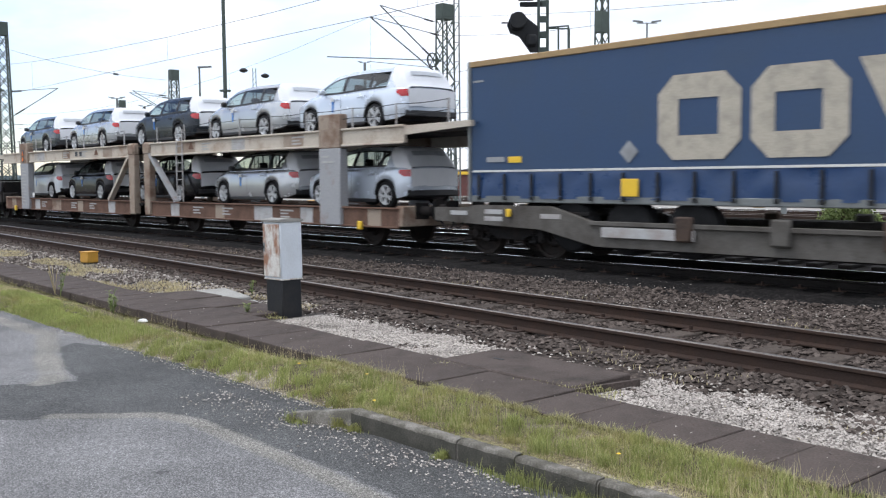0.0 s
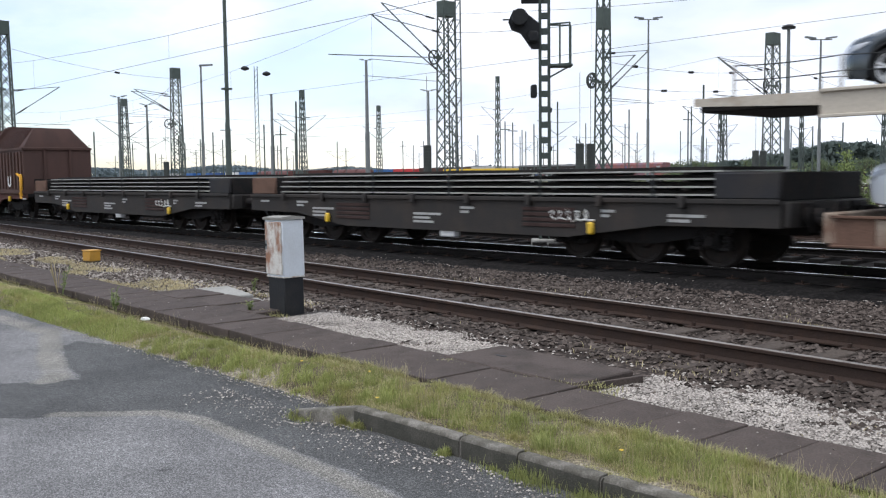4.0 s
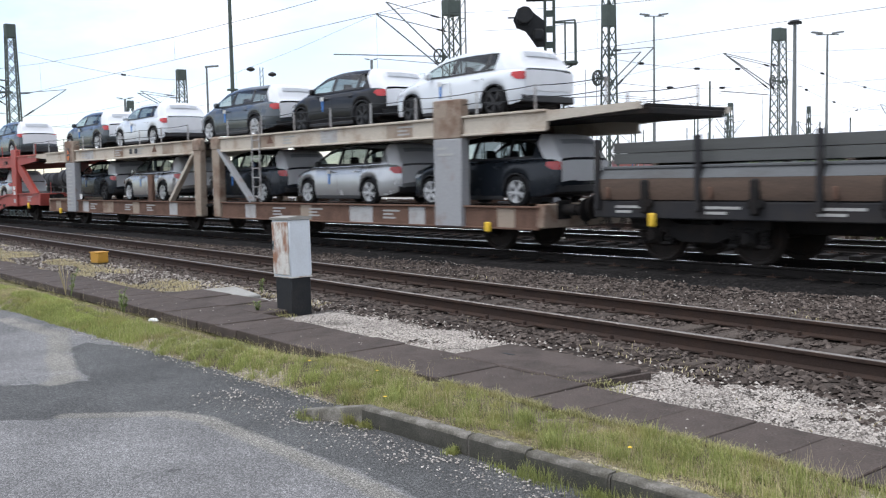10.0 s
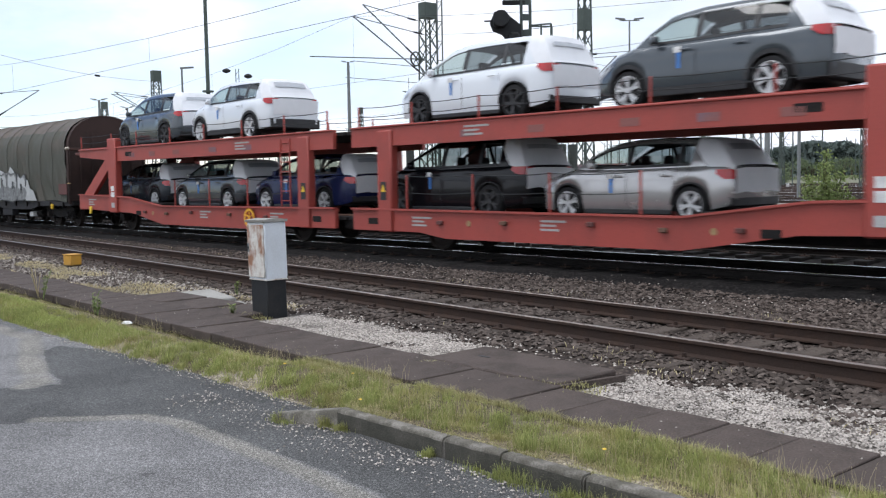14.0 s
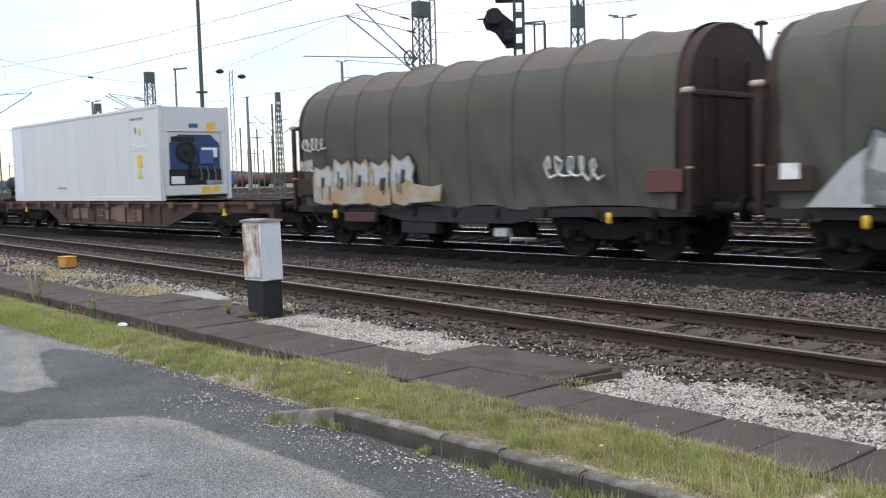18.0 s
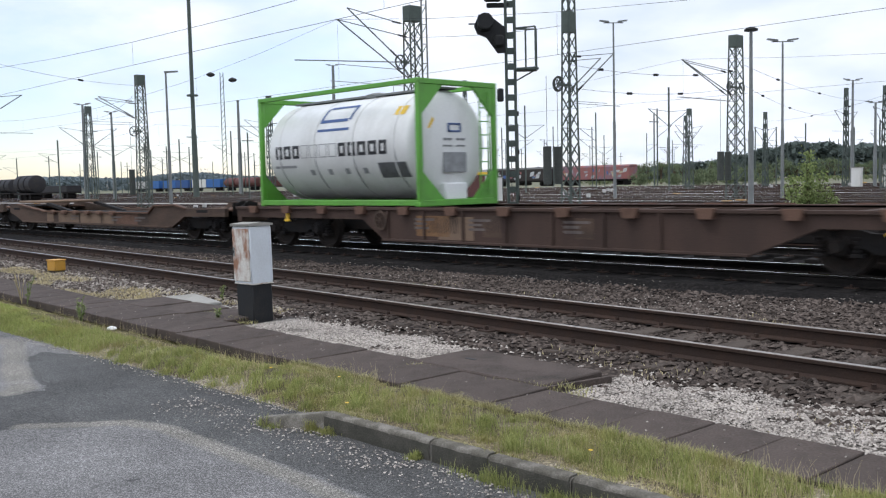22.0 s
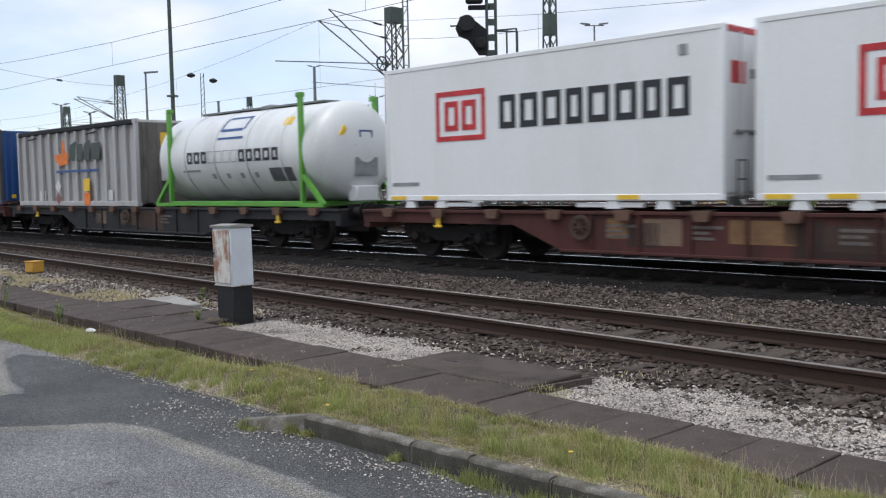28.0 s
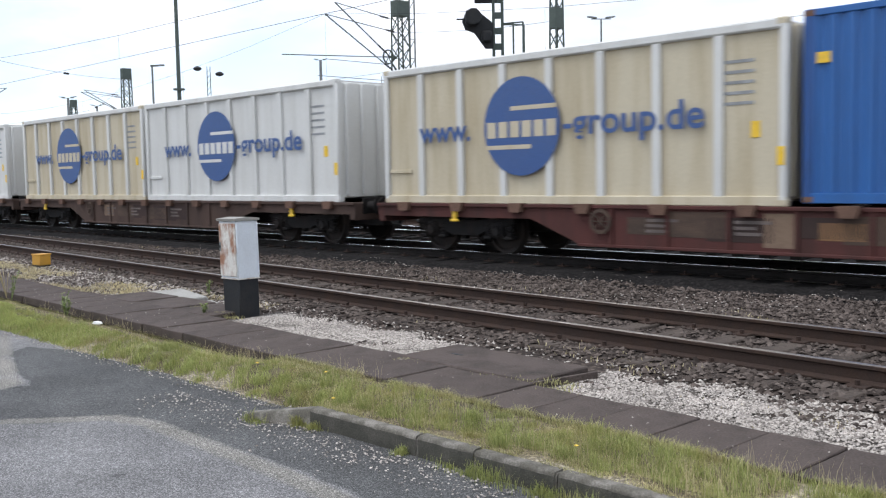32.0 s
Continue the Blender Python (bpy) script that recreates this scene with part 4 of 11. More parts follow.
        t = max(0.0, min(1.0, ((x - ax) * dx + (y - ay) * dy) / (dx * dx + dy * dy)))
        best = min(best, math.hypot(x - ax - t * dx, y - ay - t * dy))
    return step(-soft, soft, best if hit else -best)


def terrain(name, xs, ys, height, marks, material, label, category):
    """A sheet over the lines xs and ys; marks are named weights laid over it."""
    g = G().grid([[(x, y, height(x, y)) for y in ys] for x in xs])
    me = g.mesh(name, material)
    for key, fn in marks:
        at = me.attributes.new(key, "FLOAT", "POINT")
        at.data.foreach_set("value", [float(fn(p[0], p[1])) for p in g.v])
    if me.polygons[0].normal.z < 0:
        me.flip_normals()
    return tagged(new(name, me), label, category, kind="structure")


def lines(*runs):
    """Grid lines: (start, end, spacing) one after another."""
    out = []
    for a, b, d in runs:
        n = max(1, round((b - a) / d))
        out += [a + (b - a) * k / n for k in range(n)]
    return out + [runs[-1][1]]


# the first weight paints shade under the train as well as cinders
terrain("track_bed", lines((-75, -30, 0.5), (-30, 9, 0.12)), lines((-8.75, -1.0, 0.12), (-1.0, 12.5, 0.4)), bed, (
    ("cinder_shade", lambda x, y: step(-2.75, -1.75, y + 0.35 * noise.noise(Vector((x * 0.8, y, 2)))) * step(6.2, 5.0, y) + 0.75 * step(0.25, 0.5, noise.noise(Vector((x * 0.45, y * 1.5, 8)))) * step(-5.2, -4.4, y)),
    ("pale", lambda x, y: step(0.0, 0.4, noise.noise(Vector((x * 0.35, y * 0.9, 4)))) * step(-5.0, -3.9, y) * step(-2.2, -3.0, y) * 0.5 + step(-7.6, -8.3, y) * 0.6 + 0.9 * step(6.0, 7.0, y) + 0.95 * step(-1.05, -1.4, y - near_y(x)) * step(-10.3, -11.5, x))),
    M["ballast"], "dark brown ballast and cinders, shade under the train painted in", "track bed")


def verge_z(x, y):
    z = -0.195 + rough(x, y, 0.03, 0.9) + rough(x, y, 0.015, 4)
    if x < -5.4:
        z -= 0.16 * step(-10.08, -10.75, y) * step(-5.4, -5.9, x)
    z += 0.045 * step(-10.25, -9.9, y) * step(-9.5, -7.0, x)
    edge = -9.8 - 0.041 * (x + 2.0)
    z -= 0.065 * step(edge - 0.5, edge - 0.1, y) * step(-6.8, -8.2, x)
    z += 0.05 * step(-10.15, -10.4, y) * step(-6.1, -5.5, x)
    z -= 0.10 * step(edge - 0.03, edge + 0.08, y)
    return z - 0.2 * step(-10.572, -10.64, y) * step(-6.1, -5.6, x) - 0.2 * step(-10.56, -10.72, y) * step(-5.6, -6.1, x) - 0.10 * step(-8.9, -8.3, y)


terrain("verge", lines((-60, -18, 0.5), (-18, 6, 0.1)), lines((-10.85, -8.2, 0.07)), verge_z, (
    ("bare", lambda x, y: step(0.1, 0.4, noise.noise(Vector((x * 0.8, y * 1.2, 3)))) + step(-10.3, -10.5, y) * step(-5.5, -6.5, x)),
    ("lush", lambda x, y: step(0.0, 0.3, noise.noise(Vector((x * 0.7, y, 11)))) * step(-10.45, -10.2, y))),
    M["soil"], "grassy verge of sandy soil beside the road", "verge")

REPAIR = [(-10.78, -10.70), (-10.62, -10.95), (-9.75, -11.26), (-8.65, -11.5), (-8.95, -12.05), (-10.2, -13.2), (-8.4, -13.2), (-7.5, -12.3), (-6.75, -11.42), (-5.61, -11.36), (-4.85, -11.34), (-3.99, -11.40), (-2.0, -11.48), (3.0, -11.9), (3.0, -10.4), (-5.6, -10.4), (-8.1, -10.4), (-10.1, -10.45)]
WORN = [(-7.5, -12.14), (-6.95, -11.53), (-6.55, -11.42), (-5.61, -11.44), (-4.85, -11.46), (-3.99, -11.54), (-2.6, -11.62), (-1.0, -11.75)]

RIM = [(-13.5, -10.75), (-11.6, -10.72), (-10.85, -10.98), (-9.95, -11.32), (-8.9, -11.62), (-8.8, -11.75)]


def worn(x, y):
    v = 0.0
    for (ax, ay), (bx, by) in zip(WORN, WORN[1:]):
        dx, dy = bx - ax, by - ay
        t = max(0.0, min(1.0, ((x - ax) * dx + (y - ay) * dy) / (dx * dx + dy * dy)))
        v = max(v, 0.75 * step(0.17, 0.03, math.hypot(x - ax - t * dx, y - ay - t * dy)))
    for (ax, ay), (bx, by) in zip(RIM, RIM[1:]):
        dx, dy = bx - ax, by - ay
        t = max(0.0, min(1.0, ((x - ax) * dx + (y - ay) * dy) / (dx * dx + dy * dy)))
        v = max(v, (0.75 + 0.4 * noise.noise(Vector((x * 2, y * 2, 6)))) * step(0.24, 0.05, math.hypot(x - ax - t * dx, y - ay - t * dy)))
    return v


terrain("road", lines((-60, -18, 2.0), (-18, 2.0, 0.05), (2.0, 9, 1.0)), lines((-40, -14, 2.0), (-14, -10.4, 0.05)), lambda x, y: -0.27 + rough(x, y, 0.012, 0.7) + rough(x, y, 0.004, 3.0), (
    # the small ellipse paints the dark of a hole that isn't modelled
    ("repair", lambda x, y: 0.8 * step(1.0, 0.4, math.hypot((x + 5.53 + 0.4 * (y + 12.2)) / 0.05, (y + 12.18) / 0.12)) + inside(REPAIR, x + 0.05 * noise.noise(Vector((x * 4, y * 4, 1))), y + 0.05 * noise.noise(Vector((x * 4, y * 4, 5))), 0.05) if -11.5 < x and y > -13.6 else 0.5 * step(-11.7, -12.4, x + 0.3 * noise.noise(Vector((x, y, 9))))),
    ("worn", lambda x, y: worn(x, y) if -16.5 < x and y > -12.6 else 0.0)),
    M["asphalt"], "worn grey asphalt of a service road with a dark repair", "road")


def rail_profile(y):
    return [(y - 0.07, -0.16), (y - 0.07, -0.145), (y - 0.012, -0.125), (y - 0.012, -0.045), (y - 0.036, -0.03), (y - 0.036, -0.006), (y - 0.028, 0.0), (y + 0.028, 0.0), (y + 0.036, -0.006), (y + 0.036, -0.03), (y + 0.012, -0.045), (y + 0.012, -0.125), (y + 0.07, -0.145), (y + 0.07, -0.16)]


def track(name, label, head, m, x0, x1, sleepers, head_name, wood="sleeper"):
    """Two rails on sleepers, built along x and turned by the pose m."""
    t = thing(name, label, "railway track", group="tracks", kind="structure")
    t.matrix_basis = m
    for y in (-0.753, 0.753):
        part("rail", G().prism(rail_profile(y), x0, x1, "yz"), M["rail" if wood == "sleeper" else "shaderail"], t)
        part("rail_head", G().box(x0, x1, y - 0.03, y + 0.03, -0.004, 0.003, 0.002), head, t, head_name)
    if sleepers:
        sl = G().box(-0.13, 0.13, -1.3, 1.3, -0.31, -0.165, 0.015).mesh("sleeper", M[wood])
        pl = G()
        for y in (-0.753, 0.753):
            pl.box(-0.09, 0.09, y - 0.19, y + 0.19, -0.168, -0.146, 0.008)
            for dy in (-0.13, 0.13):
                pl.cyl((0.0, y + dy, -0.15), (0.0, y + dy, -0.105), 0.022, n=6)
        pm = pl.mesh("tie_plate", M["rail"])
        n = int((sleepers[1] - sleepers[0]) / 0.63)
        for k in range(n):
            x = sleepers[0] + 0.63 * k + 0.03 * math.sin(k * 5.1)
            s = part("sleeper", sl, None, t, at=pose(x, 0, 0, 0, 0, 0.8 * math.sin(k * 3.3)))
            part("tie_plate", pm, None, s)
    return t


ang = math.degrees(math.atan(-0.067))
track("track", "rusty railway track on dark wooden sleepers beside the walkway", M["railhead"], Matrix.Translation((-8, -6.095, 0)) @ Matrix.Rotation(radians(ang), 4, "Z"), -70, 17, (-44, 10), "brown worn rail head")
# main and next track take the sleepers and rails with shade painted in
track("track", "main track with bright worn rails under the train", M["railshine"], pose(0, 0, 0), -420, 60, (-48, 4), "bright polished rail head", "shadesleeper")
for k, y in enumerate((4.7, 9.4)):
    track("track", "railway track behind the train on wooden sleepers", M["railshine"] if k == 0 else M["railhead"], pose(0, y, 0), -420, 90, (-60, 2), "worn rail head", "shadesleeper" if k == 0 else "sleeper")
FAR_TRACKS = [14.5 + 4.8 * k for k in range(22)]
for k, y in enumerate(FAR_TRACKS):
    if k in (1, 4, 10, 13, 16, 19):
        continue
    track("track", "distant railway track of the yard", M["railshine" if k % 2 else "railhead"], pose(0, y, -0.1), -700, 160, None, "worn rail head")
single("yard_bed", sheet(-420, 120, 12.4, 130, 5.0, lambda x, y: -0.3 + rough(x, y, 0.03, 0.4)), M["yard"], "grey ballast of the yard tracks", "track bed", kind="structure")


# ---- the verge, the walkway and what stands there ----
from mathutils.geometry import tessellate_polygon


def flat_patch(name, pts, z, material, label, wob=0.06, seed=0, category="road surface"):
    out = []
    m = len(pts)
    for i in range(m):
        a, b = pts[i], pts[(i + 1) % m]
        k = max(2, int(math.hypot(b[0] - a[0], b[1] - a[1]) / 0.12))
        for j in range(k):
            t = j / k
            x, y = a[0] + (b[0] - a[0]) * t, a[1] + (b[1] - a[1]) * t
            out.append((x + wob * noise.noise(Vector((x * 2.3, y * 2.3, seed))), y + wob * noise.noise(Vector((x * 2.3, y * 2.3, seed + 9.0)))))
    tri = tessellate_polygon([[Vector((x, y, 0)) for x, y in out]])
    g = G().add([(x, y, z + rough(x, y, 0.012, 0.7)) for x, y in out], [tuple(t) for t in tri])
    me = g.mesh(name, material)
    recalc(me)
    if me.polygons[0].normal.z < 0:
        me.flip_normals()
    return tagged(new(name, me), label, category, kind="structure")


def walk_y(x):
    """Near edge of the slab walkway."""
    return -9.8 - 0.041 * (x + 2.0)


walkway = thing("walkway", "row of dark worn paving slabs along the track", "walkway", kind="structure")
rnd = random.Random(4)
x = 2.86
while x > -27:
    ln = 0.515
    wdt = 0.72 if x > -6.4 else 0.86
    y0 = walk_y(x - ln / 2)
    z = -0.135 + rnd.uniform(-0.005, 0.005)
    s = part("paving_slab", G().box(-ln / 2 + 0.004, ln / 2 - 0.004, 0.0, wdt, -0.12, 0.0, 0.008), M["slab"], walkway, at=pose(x - ln / 2, y0 + rnd.uniform(-0.01, 0.01), z, rnd.uniform(-0.4, 0.4), rnd.uniform(-0.5, 0.5), -2.3 + rnd.uniform(-0.4, 0.4)))
    x -= ln
for k in range(3):
    part("paving_slab", G().box(-0.5, 0.5, 0.0, 0.74, -0.12, 0.0, 0.012), M["slab"], walkway, at=pose(-10.95 - 1.03 * k, -8.58, -0.14 + 0.006 * k, 0.4, -0.3, -2.0))
cover = thing("duct_cover", "large dark concrete cover slab beside the walkway", "cover slab")
part("slab", G().box(-0.82, 0.82, -0.40, 0.40, -0.11, 0.0, 0.015), M["slab"], cover)
part("lifting_slot", G().box(-0.5, -0.36, -0.02, 0.02, -0.02, 0.004, 0.004), M["black"], cover)
cover.matrix_basis = pose(-5.75, -8.49, -0.13, 0, 0.3, -1.5)
frame_box = G()
frame_box.box(-0.36, 0.36, -0.016, 0.016, -0.12, 0.0, 0.005)
single("edge_board", frame_box.moved(pose(0, 0, 0, 0, 0, 78)), M["slab"], "thin dark edging stone beside the cover slab", "edging stone", at=(-4.84, -8.56, -0.142))
plinth = G().box(-0.62, 0.62, -0.36, 0.36, -0.2, 0.0, 0.02)
single("concrete_plinth", plinth.moved(pose(0, 0, 0, 1.0, 0.6, -12)), M["concrete"], "pale weathered concrete slab lying in the gravel", "concrete slab", at=(-12.95, -7.72, -0.15))
single("concrete_plinth", G().box(-0.3, 0.3, -0.34, 0.34, -0.2, 0.0, 0.02).moved(pose(0, 0, 0, -0.8, 0.5, -15)), M["concrete"], "smaller sunken concrete slab beside the cabinet", "concrete slab", at=(-11.95, -7.9, -0.19))

kerb = thing("kerb", "weathered grey concrete kerb along the asphalt, dirty face with shade painted in", "kerb", kind="structure")
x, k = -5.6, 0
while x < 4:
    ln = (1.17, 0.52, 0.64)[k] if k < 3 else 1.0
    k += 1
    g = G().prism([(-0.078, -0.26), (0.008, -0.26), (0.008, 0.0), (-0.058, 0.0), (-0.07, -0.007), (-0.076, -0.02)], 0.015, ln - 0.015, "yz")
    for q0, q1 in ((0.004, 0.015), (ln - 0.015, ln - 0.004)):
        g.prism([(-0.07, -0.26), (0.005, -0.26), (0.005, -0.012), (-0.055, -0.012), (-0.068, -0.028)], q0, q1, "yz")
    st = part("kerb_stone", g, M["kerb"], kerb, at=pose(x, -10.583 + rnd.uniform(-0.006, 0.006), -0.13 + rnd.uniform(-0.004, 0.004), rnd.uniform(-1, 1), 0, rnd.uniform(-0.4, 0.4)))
    # a dark strip over the upright face paints its shade along with dirt
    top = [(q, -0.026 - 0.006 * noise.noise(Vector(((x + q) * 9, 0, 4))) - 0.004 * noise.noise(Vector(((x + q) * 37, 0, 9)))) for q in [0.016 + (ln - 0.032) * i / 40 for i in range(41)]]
    part("dirt_crust", G().prism([(0.016, -0.25)] + top + [(ln - 0.016, -0.25)], -0.0795, -0.0775), M["faceshade"], st, "dark dirty strip with the shade of the kerb face painted in")
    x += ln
g = G().prism([(-0.055, -0.26), (0.055, -0.26), (0.055, -0.006), (0.04, 0.0), (-0.04, 0.0), (-0.055, -0.02)], 0, 0.56, "yz")
part("kerb_stone", g, M["kerb"], kerb, at=pose(-6.1, -10.83, -0.215, 0, -7.5, 25))

# the switch cabinet
cab = thing("switch_cabinet", "small white trackside cabinet, rust-streaked door, black base", "switch cabinet")
part("base", G().box(-0.205, 0.205, -0.145, 0.145, -0.1, 0.43, 0.012), M["black"], cab, "black painted base")
part("body", G().box(-0.222, 0.222, -0.155, 0.155, 0.43, 1.17, 0.01), M["cabwhite"], cab)
door = part("door", G().box(-0.205, 0.2, -0.172, -0.152, 0.46, 1.14, 0.008), M["cabrust"], cab, "rust-streaked peeling door")
part("lock", G().cyl((-0.175, -0.186, 0.84), (-0.175, -0.17, 0.84), 0.016, n=10), M["black"], door)
part("lock_plate", G().box(-0.195, -0.155, -0.177, -0.17, 0.78, 0.9, 0.003), M["galv"], door)
for z in (0.56, 0.8, 1.04):
    part("hinge", G().cyl((0.206, -0.166, z - 0.035), (0.206, -0.166, z + 0.035), 0.01, n=8), M["cabrust"], door)
part("roof", G().prism([(-0.175, 1.17), (0.175, 1.17), (0.182, 1.2), (0.0, 1.218), (-0.182, 1.2)], -0.24, 0.24, "yz"), M["concrete"], cab)
part("drip_edge", G().box(-0.226, 0.226, -0.16, 0.16, 0.42, 0.436, 0.003), M["cabrust"], cab, "rusty bottom edge")
for y in (-0.15, 0.132):
    part("side_fold", G().box(0.221, 0.228, y, y + 0.02, 0.46, 1.15, 0.002), M["cabwhite"], cab)
part("cable_box", G().cyl((-0.3, 0.05, 0.62), (-0.3, 0.05, 0.84), 0.07, n=12), M["rail"], cab)
part("cable_bracket", G().box(-0.3, -0.22, 0.03, 0.07, 0.7, 0.76, 0.008), M["rail"], cab)
cab.matrix_basis = pose(-10.5, -8.06, -0.135, 0.3, -1.0, -3)

# the yellow box by the rail
yb = thing("yellow_marker_box", "small yellow trackside box on a short stand", "trackside box")
part("housing", G().box(-0.155, 0.155, -0.13, 0.13, 0.05, 0.28, 0.02), M["boxyellow"], yb)
part("lid_rim", G().box(-0.165, 0.165, -0.14, 0.14, 0.27, 0.292, 0.006), M["boxyellow"], yb)
part("foot", G().box(-0.14, 0.14, -0.12, 0.12, 0.0, 0.06, 0.01), M["black"], yb)
part("cable_stub", G().tube([(-0.2, 0, 0.1), (-0.5, 0.05, 0.03), (-0.8, 0.1, 0.0)], 0.02), M["black"], yb)
yb.matrix_basis = pose(-20.2, -6.75, -0.22, 0, 0, 8)


# ---- loose stones, gravel and plants ----
def scatter_stones(name, n, place, size, material, label, seed, flat=0.6):
    """Small faceted stones, joined; place() gives a spot and its height, or None."""
    r = np.random.RandomState(seed)
    base = np.array([(1, 0, 0), (-1, 0, 0), (0, 1, 0), (0, -1, 0), (0, 0, 1), (0, 0, -0.6)], float)
    tri = np.array([(0, 2, 4), (2, 1, 4), (1, 3, 4), (3, 0, 4), (2, 0, 5), (1, 2, 5), (3, 1, 5), (0, 3, 5)])
    spots = []
    while len(spots) < n:
        p = place(r)
        if p is not None:
            spots.append(p)
    spots = np.array(spots)
    sz = r.uniform(size[0], size[1], (n, 1, 1))
    v = base[None] * r.uniform(0.55, 1.2, (n, 6, 1)) * sz * np.array([1, 1, flat])
    a = r.uniform(0, 6.28, n)
    c, s = np.cos(a), np.sin(a)
    x = v[:, :, 0] * c[:, None] - v[:, :, 1] * s[:, None]
    y = v[:, :, 0] * s[:, None] + v[:, :, 1] * c[:, None]
    v = np.stack([x, y, v[:, :, 2] + v[:, :, 0] * r.uniform(-0.4, 0.4, (n, 1))], 2) + spots[:, None, :]
    f = (tri[None] + 6 * np.arange(n)[:, None, None]).reshape(-1, 3)
    me = bpy.data.meshes.new(name)
    me.from_pydata(v.reshape(-1, 3).tolist(), [], f.tolist())
    me.materials.append(material)
    return tagged(new(name, me), label, "stones", kind="stuff")


def view_x(r, y, lo=-34.0, hi=0.5, power=1.7):
    """A spot along the tracks, denser towards the near end."""
    return hi - 1.5 - (hi - 1.5 - lo) * r.uniform() ** power


def on_bed(r):
    x = view_x(r, 0)
    y = r.uniform(-8.5, -2.0)
    ny = near_y(x)
    for q in (-0.753, 0.753):
        if abs(y - ny - q) < 0.1:
            return None
    if -8.55 < y < -7.7 and (-6.7 < x < -4.85 or (-13.7 < x < -9.8)):
        return None
    return (x, y, bed(x, y) + 0.012)


scatter_stones("ballast_stones", 40000, on_bed, (0.018, 0.05), M["stones"], "loose brown-grey ballast stones", 1)


def on_gravel(r):
    if r.uniform() < 0.38:
        x = r.uniform(-10.2, -6.3)
        lo, hi = walk_y(x) + 0.84, -7.72 + 0.14 * noise.noise(Vector((x * 2, 0, 0))) - 0.05 * (x + 8)
    else:
        x = 1.0 - 6.0 * r.uniform()
        lo, hi = walk_y(x) + 0.68, -7.85 + 0.2 * noise.noise(Vector((x * 1.4, 3, 0)))
    if hi <= lo:
        return None
    y = r.uniform(lo, hi) + abs(r.normal()) * 0.12 * (r.uniform() < 0.35)
    if -6.65 < x < -4.8 and y > -8.95:
        return None
    if noise.noise(Vector((x * 5.0, y * 7.0, 17))) < -0.12 and r.uniform() < 0.55:
        return None
    return (x, y, -0.198 + 0.02 * noise.noise(Vector((x * 2, y * 2, 1))))


flat_patch("gravel_patch", [(-10.3, -8.62), (-8.7, -8.75), (-6.62, -8.9), (-6.6, -7.85), (-8.8, -7.62), (-10.4, -7.55)], -0.205, M["gravel"], "pale limestone gravel between walkway and track", 0.14, 2, "gravel")
flat_patch("gravel_patch", [(-4.85, -9.02), (-2.3, -9.1), (1.5, -9.25), (1.5, -7.95), (-2.7, -8.0), (-4.0, -7.9), (-4.9, -7.88)], -0.207, M["gravel"], "pale limestone gravel between walkway and track", 0.14, 7, "gravel")
scatter_stones("gravel_stones", 46000, on_gravel, (0.007, 0.019), M["whitestones"], "pale limestone gravel chippings", 2)


def thin_gravel(r):
    x = view_x(r, 0, -30)
    y = near_y(x) - 1.35 - abs(r.normal()) * 0.45
    return (x, y, bed(x, y) + 0.015) if y > -8.5 else None


scatter_stones("pale_chippings", 2200, thin_gravel, (0.012, 0.026), M["whitestones"], "pale chippings scattered along the track edge", 3)


def between(r):
    x = view_x(r, 0, -34)
    y = r.uniform(-4.3, -1.6) + 0.4 * noise.noise(Vector((x * 0.5, 0, 2)))
    if noise.noise(Vector((x * 0.35, y * 1.2, 4))) < 0.02:
        return None
    return (x, y, bed(x, y) + 0.012)


scatter_stones("pale_chippings", 3000, between, (0.008, 0.02), M["whitestones"], "pale chippings in the six-foot between the tracks", 4)


def on_road(r):
    x = -1.2 - r.uniform() ** 1.2 * 6.2
    y = -10.74 - abs(r.normal()) * 0.22
    return (x, y, -0.256)


scatter_stones("road_grit", 1900, on_road, (0.003, 0.013), M["whitestones"], "white grit scattered on the asphalt", 5)


def on_edge(r):
    x = r.uniform(-12, -6)
    return (x, -10.5 + r.normal() * 0.07, -0.255)


scatter_stones("edge_grit", 700, on_edge, (0.004, 0.012), M["whitestones"], "grit along the edge of the grass", 6)
single("white_stone", G().lathe([(-0.03, 0.05), (0.0, 0.1), (0.035, 0.075), (0.05, 0.02)], (0, 0, 0), "z", 9).moved(Matrix.Diagonal((0.85, 0.6, 0.6, 1))), M["paper"], "pale stone lying in the grass", "stone", at=(-11.18, -9.7, -0.17))


def blades(name, n, place, hgt, width, material, label, seed, lean=0.5):
    """Blades of grass, each a bent strip."""
    r = np.random.RandomState(seed)
    spots = []
    while len(spots) < n:
        p = place(r)
        if p is not None:
            spots.append(p)
    sp = np.array(spots)
    h = sp[:, 3] * r.uniform(hgt[0], hgt[1], n)
    a = r.uniform(0, 6.28, n)
    dx, dy = np.cos(a), np.sin(a)
    ln = r.uniform(0.15, lean, n) * h
    w = r.uniform(width * 0.6, width * 1.3, n)
    px, py = -dy * w, dx * w
    rows = []
    for t, q in ((0.0, 1.0), (0.5, 0.8), (1.0, 0.08)):
        cx = sp[:, 0] + dx * ln * t * t
        cy = sp[:, 1] + dy * ln * t * t
        cz = sp[:, 2] + h * (t - 0.18 * t * t)
        rows.append(np.stack([cx - px * q, cy - py * q, cz], 1))
        rows.append(np.stack([cx + px * q, cy + py * q, cz], 1))
    v = np.stack(rows, 1).reshape(-1, 3)
    b = 6 * np.arange(n)[:, None]
    f = np.concatenate([b + np.array([[0, 1, 3, 2]]), b + np.array([[2, 3, 5, 4]])], 0)
    me = bpy.data.meshes.new(name)
